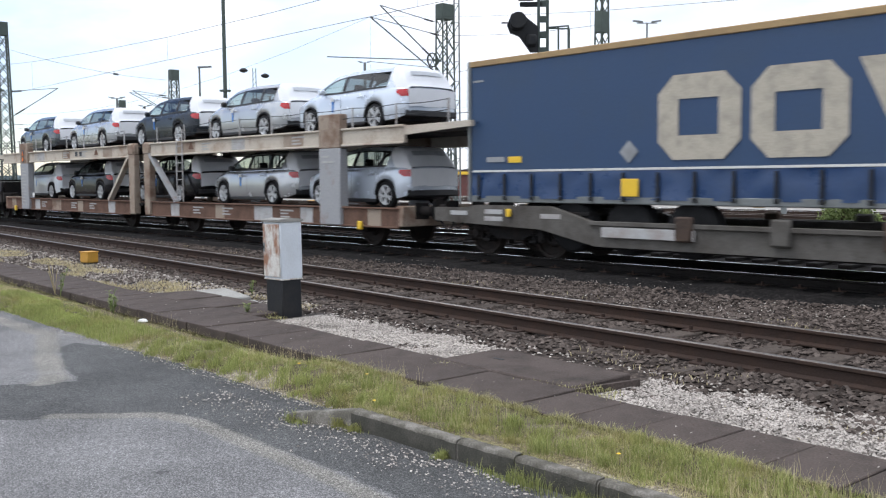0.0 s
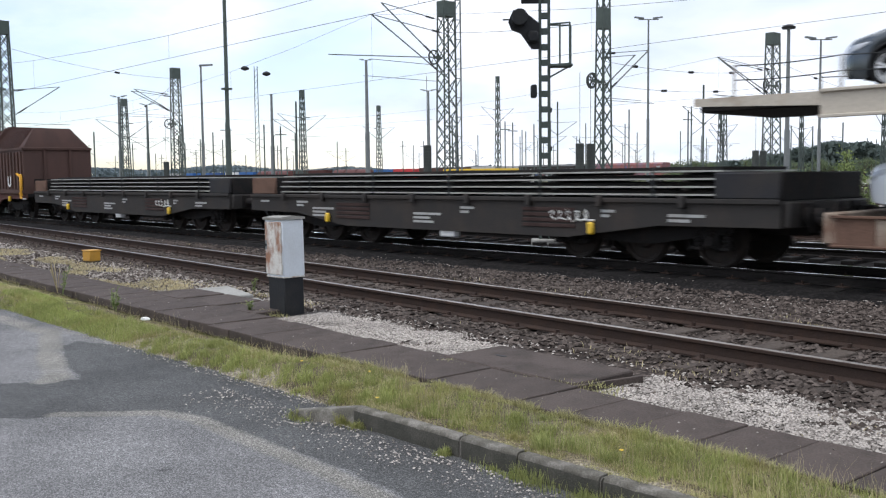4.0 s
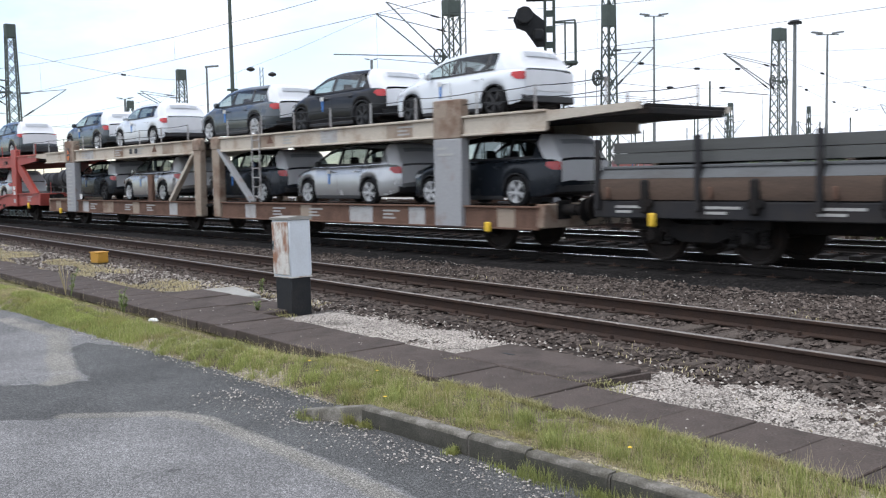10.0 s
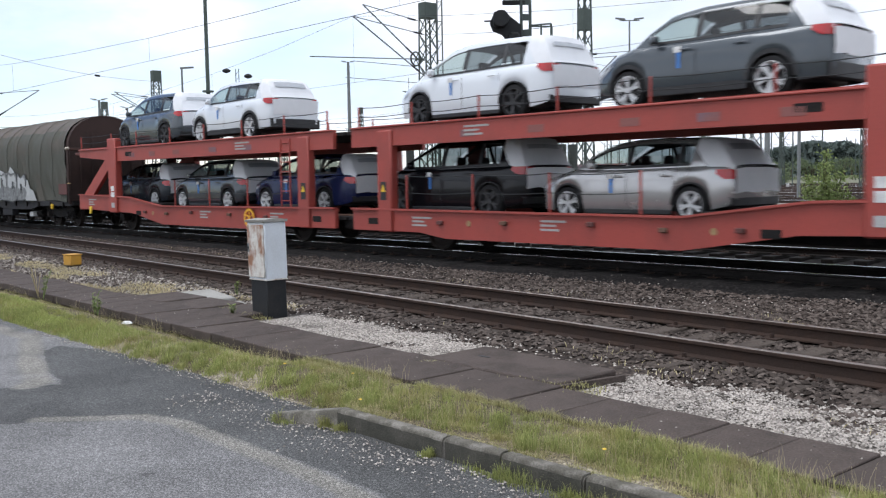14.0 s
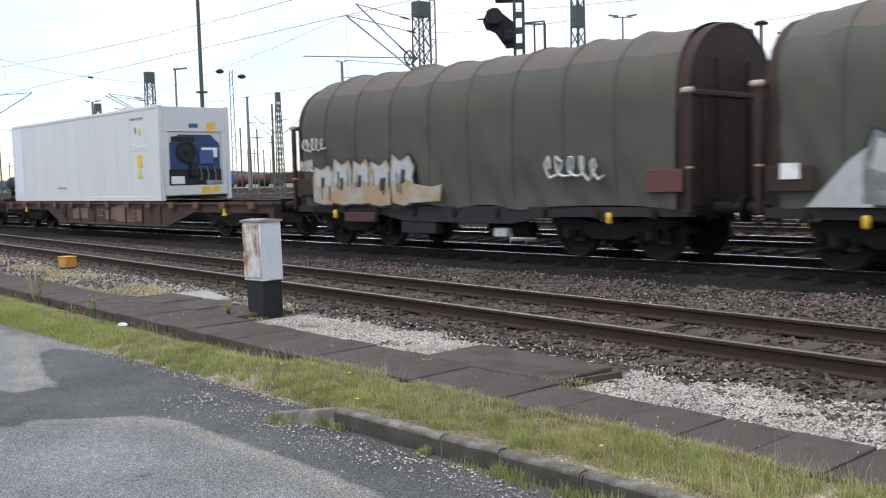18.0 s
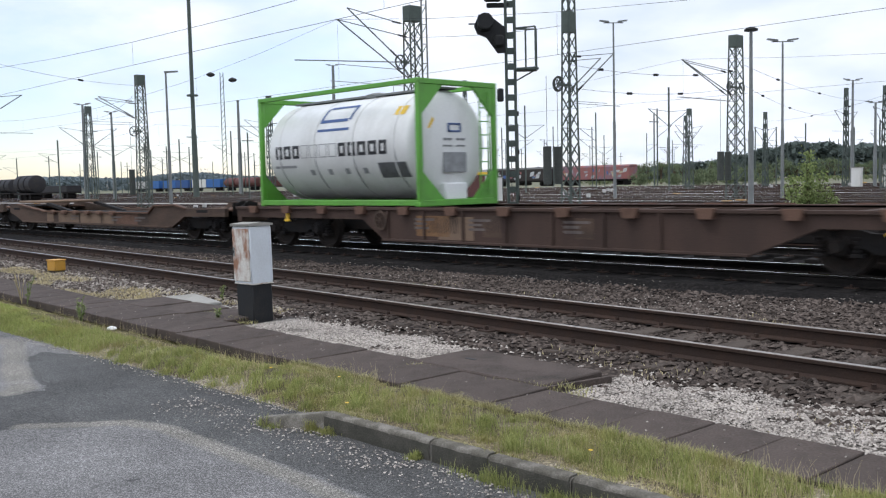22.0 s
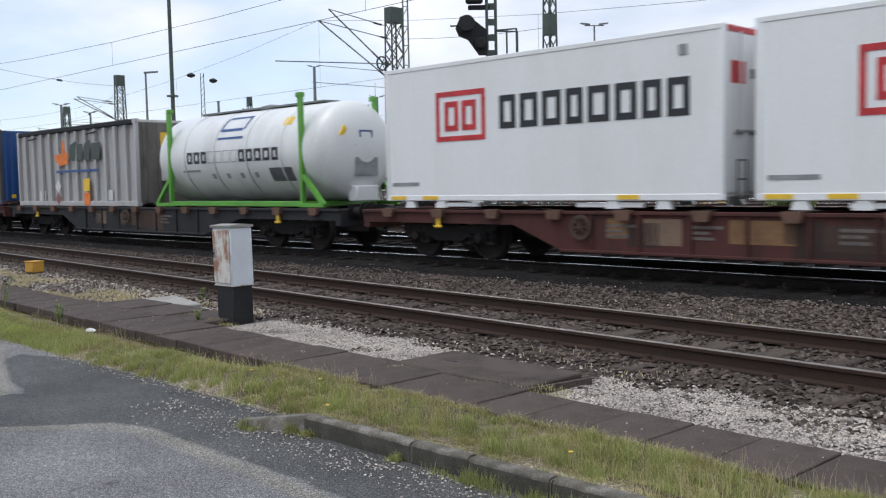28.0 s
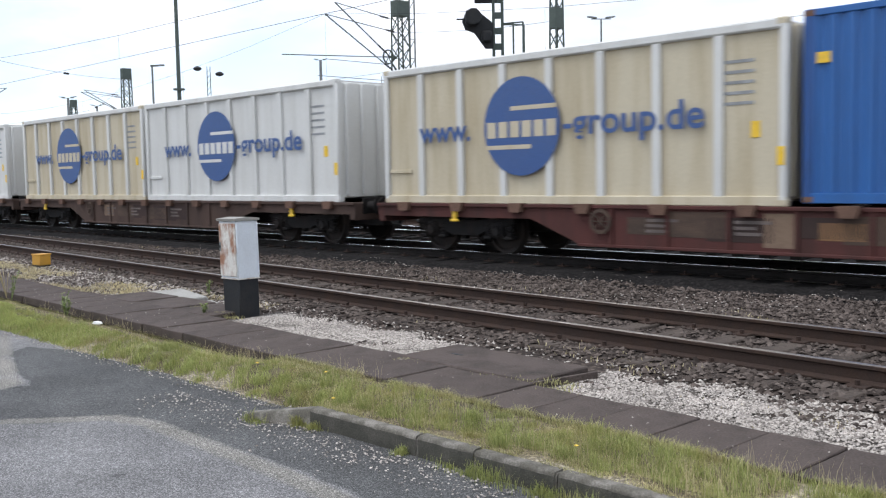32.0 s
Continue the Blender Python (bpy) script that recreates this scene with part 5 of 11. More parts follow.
    me.from_pydata(v.tolist(), [], f.tolist())
    me.materials.append(material)
    return tagged(new(name, me), label, "grass", kind="stuff")


def verge_spot(r):
    x = view_x(r, 0, -30, 1.5, 1.5)
    lo = -10.565 if x > -5.6 else -10.56
    hi = walk_y(x) - 0.03
    y = r.uniform(lo, hi)
    if noise.noise(Vector((x * 0.9, y * 1.6, 0.5))) + 0.3 * noise.noise(Vector((x * 5, y * 6, 1))) < -0.05 - (0.03 if x > -8 else -0.04):
        return None
    if x > -6.5 and noise.noise(Vector((x * 4.6, y * 6.0, 51))) < 0.0 and r.uniform() < 0.8:
        return None
    if abs(x + 11) < 1.4 and y > -9.95 and r.uniform() < 0.8:
        return None
    s = 0.7 + 0.8 * max(-0.5, noise.noise(Vector((x * 0.7, y * 0.7, 7.0)))) + 0.7 * max(-0.5, noise.noise(Vector((x * 6.0, y * 6.0, 9.0))))
    return (x, y, verge_z(x, y) - 0.004, s)


blades("grass", 130000, verge_spot, (0.010, 0.038), 0.0019, M["grass"], "short yellow-green verge grass", 1, 1.2)
blades("dry_grass", 46000, verge_spot, (0.015, 0.055), 0.0013, M["drygrass"], "dry straw-coloured grass stalks in the verge", 2, 1.3)


def tuft_spot(r):
    k = r.randint(260)
    cx, cy = -0.6 - 15.0 * ((k * 0.618) % 1.0) ** 1.2, -10.44 + 0.62 * ((k * 0.377) % 1.0)
    x, y = cx + r.normal() * 0.055, cy + r.normal() * 0.04
    if y > walk_y(x) - 0.02 or y < -10.56:
        return None
    return (x, y, verge_z(x, y) - 0.004, 0.6 + 0.8 * ((k * 0.71) % 1.0))


blades("grass_tuft", 46000, tuft_spot, (0.03, 0.11), 0.0018, M["tuftgrass"], "fresh green tufts in the verge grass", 12, 0.8)


def stalk_spot(r):
    x = view_x(r, 0, -26, 1.0, 1.3)
    y = r.uniform(-10.5, walk_y(x))
    if noise.noise(Vector((x * 1.1, y * 1.5, 31))) < 0.05:
        return None
    return (x, y, verge_z(x, y), 1.0)


blades("seed_stalk", 3000, stalk_spot, (0.10, 0.24), 0.0010, M["drygrass"], "thin dry seed stalks standing over the grass", 13, 0.5)


def far_left(r):
    x = -11.0 - 22.0 * r.uniform() ** 1.3
    y = r.uniform(walk_y(x) + 0.8, near_y(x) - 1.3)
    if -13.7 < x < -12.0 and y < -6.9:
        return None
    return (x, y, max(bed(x, y), verge_z(x, y) if y < -8.2 else -9) + 0.012)


scatter_stones("pale_gravel", 9000, far_left, (0.012, 0.03), M["whitestones"], "pale gravel strewn between walkway and track", 14)


def lip_spot(r):
    x = view_x(r, 0, -22, 1.5, 1.3)
    y = walk_y(x) + 0.01 - abs(r.normal()) * 0.05
    if noise.noise(Vector((x * 1.6, 0, 41))) < -0.25 or (x < -7.5 and r.uniform() < 0.88):
        return None
    return (x, y, verge_z(x, y) - 0.003, 0.7 + 0.5 * noise.noise(Vector((x * 5, 1, 41))))


blades("lip_grass", 11000, lip_spot, (0.04, 0.12), 0.0018, M["grass"], "grass growing over the edge of the slabs", 15, 1.2)


def slab_grit(r):
    x = view_x(r, 0, -22, 1.5, 1.2)
    return (x, walk_y(x) + r.uniform(0.02, 0.72), -0.131)


scatter_stones("slab_grit", 220, slab_grit, (0.004, 0.012), M["whitestones"], "pale grit scattered on the paving slabs", 16)


def lush_spot(r):
    x = r.uniform(-24, -10.2)
    y = r.uniform(-10.45, -9.6)
    if noise.noise(Vector((x * 0.6, y * 1.2, 21))) < -0.1 + 0.1 * (x + 16) / 6 or y > walk_y(x) - 0.1:
        return None
    return (x, y, verge_z(x, y) - 0.004, 0.9)


blades("lush_grass", 38000, lush_spot, (0.03, 0.085), 0.003, M["lushgrass"], "bright green thicker grass in the verge", 9)


def left_spot(r):
    x = r.uniform(-40, -10.8)
    y = r.uniform(walk_y(x) + 0.85, near_y(x) - 1.3)
    if noise.noise(Vector((x * 0.5, y * 1.5, 3))) < 0.0:
        return None
    return (x, y, -0.22, 0.8)


blades("dry_grass", 22000, left_spot, (0.03, 0.10), 0.0035, M["drygrass"], "sparse dry grass between walkway and ballast", 3, 0.8)


def kerb_spot(r):
    c = ((-5.66, -10.7, 0.04), (-5.5, -10.69, 0.05), (-4.55, -10.68, 0.03), (-4.02, -10.7, 0.1), (-3.75, -10.72, 0.1), (-3.35, -10.7, 0.06), (-3.1, -10.72, 0.14), (-2.8, -10.72, 0.14), (-6.0, -10.86, 0.05))[r.randint(9)]
    x, y = c[0] + r.normal() * c[2], c[1] + 0.02 - abs(r.normal()) * 0.045
    return (x, y, -0.268, 0.25 + 1.1 * max(0.0, 0.4 + noise.noise(Vector((x * 9, y * 5, 61)))))


blades("kerb_grass", 2600, kerb_spot, (0.03, 0.12), 0.0018, M["tuftgrass"], "tufts of grass growing at the foot of the kerb", 4)


def kerb_lip(r):
    x = -5.6 + 6.6 * r.uniform()
    if noise.noise(Vector((x * 2.1, 0.5, 77))) < -0.12:
        return None
    return (x, -10.565 - abs(r.normal()) * 0.015, -0.137, 0.6 + 0.7 * abs(noise.noise(Vector((x * 6, 2, 71)))))


blades("kerb_lip_grass", 1700, kerb_lip, (0.02, 0.06), 0.0017, M["grass"], "verge grass hanging over the top of the kerb", 17, 1.6)


def joint_spot(r):
    k = r.randint(8)
    c = ((-5.0, -8.92), (-4.75, -8.75), (-6.4, -8.95), (-5.3, -8.95), (-10.1, -8.45), (-10.6, -8.35), (-4.6, -8.95), (-11.3, -8.2))[k]
    return (c[0] + r.normal() * 0.12, c[1] + r.normal() * 0.05, -0.16, 0.8)


blades("joint_weed", 650, joint_spot, (0.02, 0.07), 0.003, M["grass"], "weeds growing in the slab joints", 5, 0.9)


def far_tuft(r):
    x = view_x(r, 0, -30)
    y = near_y(x) + r.choice((-1.6, 2.0)) + r.normal() * 0.3
    if noise.noise(Vector((x * 0.8, y, 9))) < 0.25:
        return None
    return (x, y, bed(x, y), 0.6)


blades("track_weed", 900, far_tuft, (0.04, 0.12), 0.005, M["drygrass"], "scattered weeds in the ballast", 6, 0.9)


def weed(x, y, hgt, seed, leafy=True):
    """A tall stalk with small leaves."""
    r = random.Random(seed)
    w = thing("weed", "tall wild weed growing in the verge" if leafy else "tall dry seed stalk in the verge", "weed", at=(x, y, -0.2), group="weeds")
    g = G()
    l = G()
    for k in range(3 if leafy else 5):
        a, ln = r.uniform(0, 6.28), r.uniform(0.1, 0.3) * hgt
        top = Vector((ln * math.cos(a), ln * math.sin(a), hgt * r.uniform(0.7, 1.0)))
        mid = top * 0.5 + Vector((0, 0, 0.05 * hgt))
        g.tube([(0, 0, 0), tuple(mid), tuple(top)], 0.004, 5)
        for q in range(22 if leafy else 10):
            t = r.uniform(0.2 if leafy else 0.6, 1.0)
            p = mid * (2 * t) if t < 0.5 else mid + (top - mid) * (2 * t - 1)
            b = r.uniform(0, 6.28)
            d = Vector((math.cos(b), math.sin(b), r.uniform(-0.2, 0.7))) * (0.05 if leafy else 0.02)
            s = d.cross(Vector((0, 0, 1))).normalized() * (0.014 if leafy else 0.008)
            l.add([tuple(p), tuple(p + d * 0.5 + s), tuple(p + d), tuple(p + d * 0.5 - s)], [(0, 1, 2, 3)])
    part("stalk", g, M["leaf"] if leafy else M["drygrass"], w)
    part("foliage", l, M["leaf"] if leafy else M["drygrass"], w)


for i, (x, y, hh, lf) in enumerate(((-15.1, -9.35, 0.55, False), (-14.75, -9.4, 0.5, True), (-12.5, -9.55, 0.34, True), (-12.3, -9.6, 0.25, True), (-12.75, -7.2, 0.24, True), (-10.75, -8.45, 0.18, True))):
    weed(x, y, hh, i, lf)
fl = G()
for x, y in ((-6.3, -9.95), (-5.5, -10.5), (-7.1, -10.1), (-3.4, -10.3)):
    fl.lathe([(0, 0.004), (0.006, 0.016), (0.01, 0.006)], (x, y, -0.08), "z", 7)
tagged(single("wild_flower", fl, M["yellow"], "small yellow wild flowers in the grass", "flowers"), kind="stuff")


# ---- the yard behind the train ----
def lattice_mast(x, y, h, wb, wt, label, cap=True, turn=90.0, thick=0.07, step=0.7, near=True):
    m = thing("lattice_mast", label, "overhead line mast", group="lattice masts")
    m.matrix_basis = pose(x, y, -0.35, 0, 0, turn)
    for sx in (-1, 1):
        for sy in (-1, 1):
            part("leg", G().bar((sx * wb / 2, sy * wb / 3, 0), (sx * wt / 2, sy * wt / 3, h), thick, thick), M["mastgreen"], m)
    bars_of = []
    n = int(h / step)
    for k in range(n):
        a, b = k / n, (k + 1) / n
        wa, wc = wb + (wt - wb) * a, wb + (wt - wb) * b
        for sy in (-1, 1):
            for d in (-1, 1):
                bars_of.append(((-d * wa / 2, sy * wa / 3, a * h), (d * wc / 2, sy * wc / 3, b * h), thick * 0.55))
        for sx in (-1, 1):
            d = 1 if k % 2 else -1
            bars_of.append(((sx * wa / 2, -d * wa / 3, a * h), (sx * wc / 2, d * wc / 3, b * h), thick * 0.5))
    if near:
        for p, q, w in bars_of:
            part("brace", G().bar(p, q, w, w), M["mastgreen"], m)
    else:
        g = G()
        for p, q, w in bars_of:
            g.bar(p, q, w, w)
        part("lacing", g, M["mastgreen"], m)
    if cap:
        part("cap", G().box(-wt / 2 - 0.05, wt / 2 + 0.05, -wt / 3 - 0.04, wt / 3 + 0.04, h - 0.75, h, 0.02), M["mastgreen"], m)
    part("footing", G().box(-wb / 2 - 0.2, wb / 2 + 0.2, -wb / 3 - 0.2, wb / 3 + 0.2, -0.3, 0.12, 0.03), M["concrete"], m)
    return m


def insulator(a, b, n=5, r=0.06):
    """A ribbed insulator: one turned body from a to b."""
    a, b = Vector(a), Vector(b)
    ln = (b - a).length
    prof = []
    for k in range(n):
        prof += [(ln * k / n, r * 0.5), (ln * (k + 0.35) / n, r), (ln * (k + 0.7) / n, r * 0.5)]
    return G().lathe(prof, (0, 0, 0), "z", 8).moved(Matrix.Translation(a) @ (b - a).to_track_quat("Z", "Y").to_matrix().to_4x4())


def cantilever(m, d, z0, reach, rise, side_y=0.0):
    """Two sloping tubes from the mast out to the wire, with insulators; d is the way along the mast's own x."""
    tip = (d * reach, side_y, z0 + rise)
    part("cantilever_tube", G().bar((d * 0.25, side_y, z0), tip, 0.048, 0.048), M["galv"], m)
    part("top_tube", G().bar((d * 0.25, side_y, z0 + rise * 0.82), tip, 0.034, 0.034), M["galv"], m)
    s = rise / (reach - 0.25)
    part("insulator", insulator((d * 0.6, side_y, z0 + 0.35 * s), (d * 1.1, side_y, z0 + 0.85 * s)), M["black"], m)
    part("insulator", insulator((d * 0.4, side_y, z0 + rise * 0.826), (d * 0.95, side_y, z0 + rise * 0.85)), M["black"], m)
    part("registration_arm", G().bar((d * 0.4, side_y, z0 - 0.35), (d * (reach + 0.5), side_y, z0 - 0.35), 0.026, 0.026), M["galv"], m)


def tension_wheel(m, x, z, y=0.0):
    g = G().lathe([(-0.03, 0.30), (-0.03, 0.36), (0.03, 0.36), (0.03, 0.30), (-0.03, 0.30)], (x, y, z), "y", 20, caps=False)
    for k in range(3):
        a = k * math.pi / 3
        g.bar((x + 0.32 * math.cos(a), y, z + 0.32 * math.sin(a)), (x - 0.32 * math.cos(a), y, z - 0.32 * math.sin(a)), 0.03)
    part("tension_wheel", g, M["weightgrey"], m)
    part("wheel_bracket", G().box(min(x, 0), max(x, 0), y - 0.05, y + 0.05, z - 0.06, z + 0.06, 0.01), M["mastgreen"], m)


def weights(m, x, z0, z1, y=0.0):
    prof = []
    k = z0
    while k < z1:
        prof += [(k, 0.185), (k + 0.006, 0.2), (k + 0.14, 0.2), (k + 0.146, 0.185)]
        k += 0.15
    g = G().lathe(prof, (x, y, 0), "z", 12)
    part("tension_weight", g, M["weightgrey"], m, "stack of dark round tension weights")
    part("weight_wire", G().cyl((x, y, z1), (x, y, z1 + 3.4), 0.012, n=5), M["cable"], m)


T = 90.0
m = lattice_mast(-34.7, 17.0, 10.45, 0.95, 0.68, "tall grey-green lattice mast carrying the overhead line", turn=T)
cantilever(m, -1, 6.9, 4.63, 2.45)
cantilever(m, -1, 7.75, 3.68, 2.3, 0.45)
tension_wheel(m, -0.55, 7.75, 0.3)
part("long_rod", G().bar((-0.3, 0.3, 7.75), (-6.85, 0.3, 7.4), 0.045, 0.045), M["galv"], m)
weights(m, -1.05, 1.5, 3.4, 0.3)
m = lattice_mast(-28.8, 21.8, 10.9, 0.8, 0.5, "tall grey-green lattice mast with a cable cage", turn=T, cap=False)
part("plate_box", G().box(-0.31, 0.31, -0.22, 0.22, 8.85, 9.85, 0.02), M["mastgreen"], m)
cantilever(m, 1, 5.85, 3.64, 2.3)
cantilever(m, 1, 6.0, 3.0, 1.9, 0.35)
tension_wheel(m, -0.9, 6.35)
tension_wheel(m, -0.45, 6.45, 0.3)
weights(m, -0.95, 1.6, 3.3)
weights(m, -1.75, 1.6, 3.3)
m = lattice_mast(-30.4, 40.7, 10.6, 1.15, 0.75, "grey-green lattice mast with tension wheels", turn=T)
cantilever(m, -1, 6.8, 6.3, 1.85)
cantilever(m, -1, 6.9, 5.2, 1.75, 0.5)
tension_wheel(m, -0.75, 7.35)
tension_wheel(m, 0.75, 7.35)
weights(m, -1.9, 1.5, 3.2)
weights(m, -1.0, 1.5, 3.2)
m = lattice_mast(-55.5, 2.9, 10.75, 0.85, 0.45, "grey-green lattice mast beside the main track", turn=T, cap=True)
cantilever(m, 1, 5.5, 2.95, 1.8)
cantilever(m, -1, 6.2, 2.9, 1.75)
tension_wheel(m, -0.7, 7.0)
m = lattice_mast(-63.8, 17.2, 9.9, 0.9, 0.55, "grey-green lattice mast behind the main track", turn=T)
cantilever(m, -1, 6.7, 3.35, 1.4)
cantilever(m, -1, 6.9, 2.9, 1.4, 0.5)
tension_wheel(m, -0.6, 5.9)
weights(m, -0.9, 1.4, 3.1)
for x, y, h, wb in ((-109.9, 72.3, 12.4, 0.9), (-87.7, 74.6, 14.9, 0.75), (-59.8, 83.5, 9.6, 0.9), (-57.4, 97.3, 9.5, 0.7), (-44.3, 90.2, 11.0, 0.7), (-94.0, 26.6, 10.2, 1.0), (-83.0, 40.9, 11.0, 0.8), (-36.0, 79.5, 10.0, 0.8), (-75.0, 107.5, 10.5, 0.8)):
    m = lattice_mast(x, y, h, wb, wb * 0.5, "distant lattice mast of the overhead line", turn=90, thick=0.09, step=1.1, near=False)
    cantilever(m, -1, h * 0.6, 3.0, 1.9)
    cantilever(m, 1, h * 0.6, 3.0, 1.9)


def lamp_post(x, y, h, r, label, head="tee"):
    p = thing("yard_lamp", label, "lamp post", group="yard lamps")
    p.matrix_basis = pose(x, y, -0.35, 0, 0, 50)
    g = G().cyl((0, 0, 0), (0, 0, h * 0.45), r * 1.35, r * 1.25, 10).cyl((0, 0, h * 0.45), (0, 0, h), r, r * 0.7, 10)
    part("post", g, M["galv"], p)
    if head == "tee":
        part("cross_arm", G().bar((-0.75, 0, h), (0.75, 0, h), 0.08, 0.06), M["galv"], p)
        for s in (-1, 1):
            part("lamp_head", G().prism([(s * 0.35, h + 0.02), (s * 1.05, h + 0.13), (s * 1.05, h + 0.22), (s * 0.35, h + 0.14)], -0.12, 0.12), M["galv"], p)
    elif head == "dome":
        part("lamp_head", G().lathe([(h - 0.05, 0.10), (h - 0.1, 0.3), (h - 0.02, 0.32), (h + 0.08, 0.12)], (0, 0, 0), "z", 16), M["black"], p)
    else:
        part("lamp_head", G().prism([(-0.1, h), (0.85, h + 0.06), (0.85, h + 0.16), (-0.1, h + 0.12)], -0.12, 0.12), M["galv"], p)
    return p


for x, y, h, r, hd in ((-42.6, 44.7, 13.4, 0.09, "tee"), (-21.9, 26.6, 8.6, 0.10, "dome"), (-29.9, 46.0, 10.6, 0.085, "tee"), (-113.7, 73.1, 19.4, 0.28, "tee"), (-95.3, 69.2, 13.3, 0.2, "tee"), (-62.6, 18.6, 10.0, 0.09, "arm"), (-154.1, 81.8, 17.6, 0.3, "dome"), (-43.3, 89.5, 11.7, 0.15, "tee"), (-40.2, 87.8, 9.0, 0.15, "tee"), (-118.0, 36.5, 12.5, 0.2, "tee"), (-140.0, 50.5, 13.5, 0.2, "tee")):
    lamp_post(x, y, h, r, "slim grey yard lamp post with a flat lamp head", hd)
tall = thing("floodlight_mast", "very tall slim steel floodlight mast", "floodlight mast")
tall.matrix_basis = pose(-136.7, 62.6, -0.35)
part("lower_tube", G().cyl((0, 0, 0), (0, 0, 10), 0.5, 0.42, 14), M["mastgreen"], tall)
part("upper_tube", G().cyl((0, 0, 10), (0, 0, 42), 0.34, 0.26, 12), M["mastgreen"], tall)
part("fitting_ring", G().lathe([(16.2, 0.4), (16.2, 0.9), (16.45, 0.9), (16.45, 0.4)], (0, 0, 0), "z", 14), M["mastgreen"], tall)
tw = thing("twin_lamp_mast", "lattice lamp mast with two hanging globe lamps", "lamp post")
tw.matrix_basis = pose(-114.7, 54.7, -0.35, 0, 0, 60)
g = G()
for sx in (-1, 1):
    g.bar((sx * 0.3, 0, 0), (sx * 0.2, 0, 17.3), 0.1, 0.1)
for k in range(22):
    g.bar((-0.28, 0, k * 0.78), (0.28, 0, (k + 1) * 0.78), 0.06, 0.06)
part("lattice", g, M["mastgreen"], tw)
for s, z in ((-1.45, 17.0), (1.45, 16.3)):
    part("globe_lamp", G().lathe([(-0.3, 0.1), (-0.15, 0.5), (0.05, 0.6), (0.25, 0.35), (0.35, 0.1)], (s, 0, z), "z", 12), M["black"], tw)

slim = thing("lamp_lattice_mast", "slim tall lattice lamp mast beside the line mast", "lamp post")
slim.matrix_basis = pose(-36.3, 19.3, -0.35, 0, 0, 60)
for sx in (-1, 1):
    part("leg", G().bar((sx * 0.15, 0, 0), (sx * 0.12, 0, 14.5), 0.07, 0.07), M["galv"], slim)
g = G()
for k in range(29):
    g.bar((-0.14, 0, k * 0.5), (0.14, 0, k * 0.5 + 0.5 * (k % 2)), 0.04, 0.04)
part("lacing", g, M["galv"], slim)

# plain far poles: a forest of masts along the yard
rp = random.Random(12)
POLES = [(-142.0, 79.2, 15.4), (-182.2, 87.9, 14.0), (-86.5, 80.3, 8.8), (-57.7, 75.9, 11.5), (-55.4, 96.2, 7.5), (-75.5, 64.6, 8.0), (-101.0, 93.5, 9.0), (-66.0, 60.3, 7.6)]
for k in range(95):
    a = radians(rp.uniform(20.5, 73.5))
    d = rp.uniform(105, 330)
    POLES.append((-d * math.sin(a), -14.8 + d * math.cos(a), rp.uniform(7.5, 11.5) * (1.25 if rp.random() < 0.15 else 1)))
proto = {}
for i, (x, y, h) in enumerate(POLES):
    kind = i % 4
    if kind not in proto:
        p = thing("line_mast", "distant slim steel mast of the overhead line", "overhead line mast", group="distant masts")
        H = 10.0
        part("post", G().bar((0, 0, 0), (0, 0, H), 0.19, 0.16), M["mastgreen"], p)
        if kind != 1:
            for d in ((-1,), (-1, 1), (1,), (-1, 1))[kind]:
                part("bracket_arm", G().bar((0, 0, 6.3), (d * 3.0, 0, 7.9), 0.05, 0.05), M["mastgreen"], p)
                part("top_arm", G().bar((0, 0, 7.7), (d * 3.0, 0, 7.9), 0.04, 0.04), M["mastgreen"], p)
        if kind == 1:
            part("cross_arm", G().bar((-0.9, 0, H - 1.2), (0.9, 0, H - 1.2), 0.12, 0.12), M["mastgreen"], p)
        proto[kind] = p
        p.matrix_basis = pose(x, y, -0.35, 0, 0, 84) @ Matrix.Scale(h / H, 4)
    else:
        c = copy_thing(proto[kind], pose(0, 0, 0))
        c.matrix_basis = pose(x, y, -0.35, 0, 0, 84) @ Matrix.Scale(h / 10.0, 4)

# the signal
sg = thing("light_signal", "tall black railway light signal on a lattice post", "railway signal")
sg.matrix_basis = pose(-16.62, 3.885, -0.2, 0, 0, 47)
for s in (-1, 1):
    part("post_rail", G().box(s * 0.115 - 0.035, s * 0.115 + 0.035, -0.06, 0.06, -0.1, 7.4, 0.012), M["mastgreen"], sg)
for k in range(18):
    part("post_plate", G().box(-0.082, 0.082, -0.05, 0.05, 0.2 + 0.4 * k, 0.36 + 0.4 * k, 0.008), M["mastgreen"], sg)
part("signal_screen", G().prism([(-0.94, 5.72), (-0.82, 6.0), (-0.56, 6.04), (-0.42, 5.88), (-0.14, 5.66), (-0.14, 5.02), (-0.34, 5.02), (-0.62, 5.42), (-0.86, 5.52)], -0.2, -0.06), M["black"], sg, "black angular signal screen")
g = G().box(-0.86, -0.50, -0.42, -0.19, 5.58, 5.95, 0.07)
part("lamp_hood", g, M["black"], sg)
part("lamp_hood", G().box(-0.45, -0.18, -0.36, -0.19, 5.16, 5.46, 0.05), M["black"], sg)
for z in (1.2, 2.4, 3.4):
    part("cable_clip", G().box(0.14, 0.19, -0.05, 0.05, z, z + 0.12, 0.01), M["black"], sg)
part("screen_spike", G().cyl((-1.08, -0.1, 5.78), (-0.9, -0.1, 5.78), 0.02, n=6), M["black"], sg)
part("upper_box", G().box(-0.66, -0.22, -0.25, 0.05, 6.35, 6.9, 0.04), M["black"], sg)
part("upper_bracket", G().box(-0.6, 0.0, -0.05, 0.05, 6.2, 6.32, 0.02), M["black"], sg)
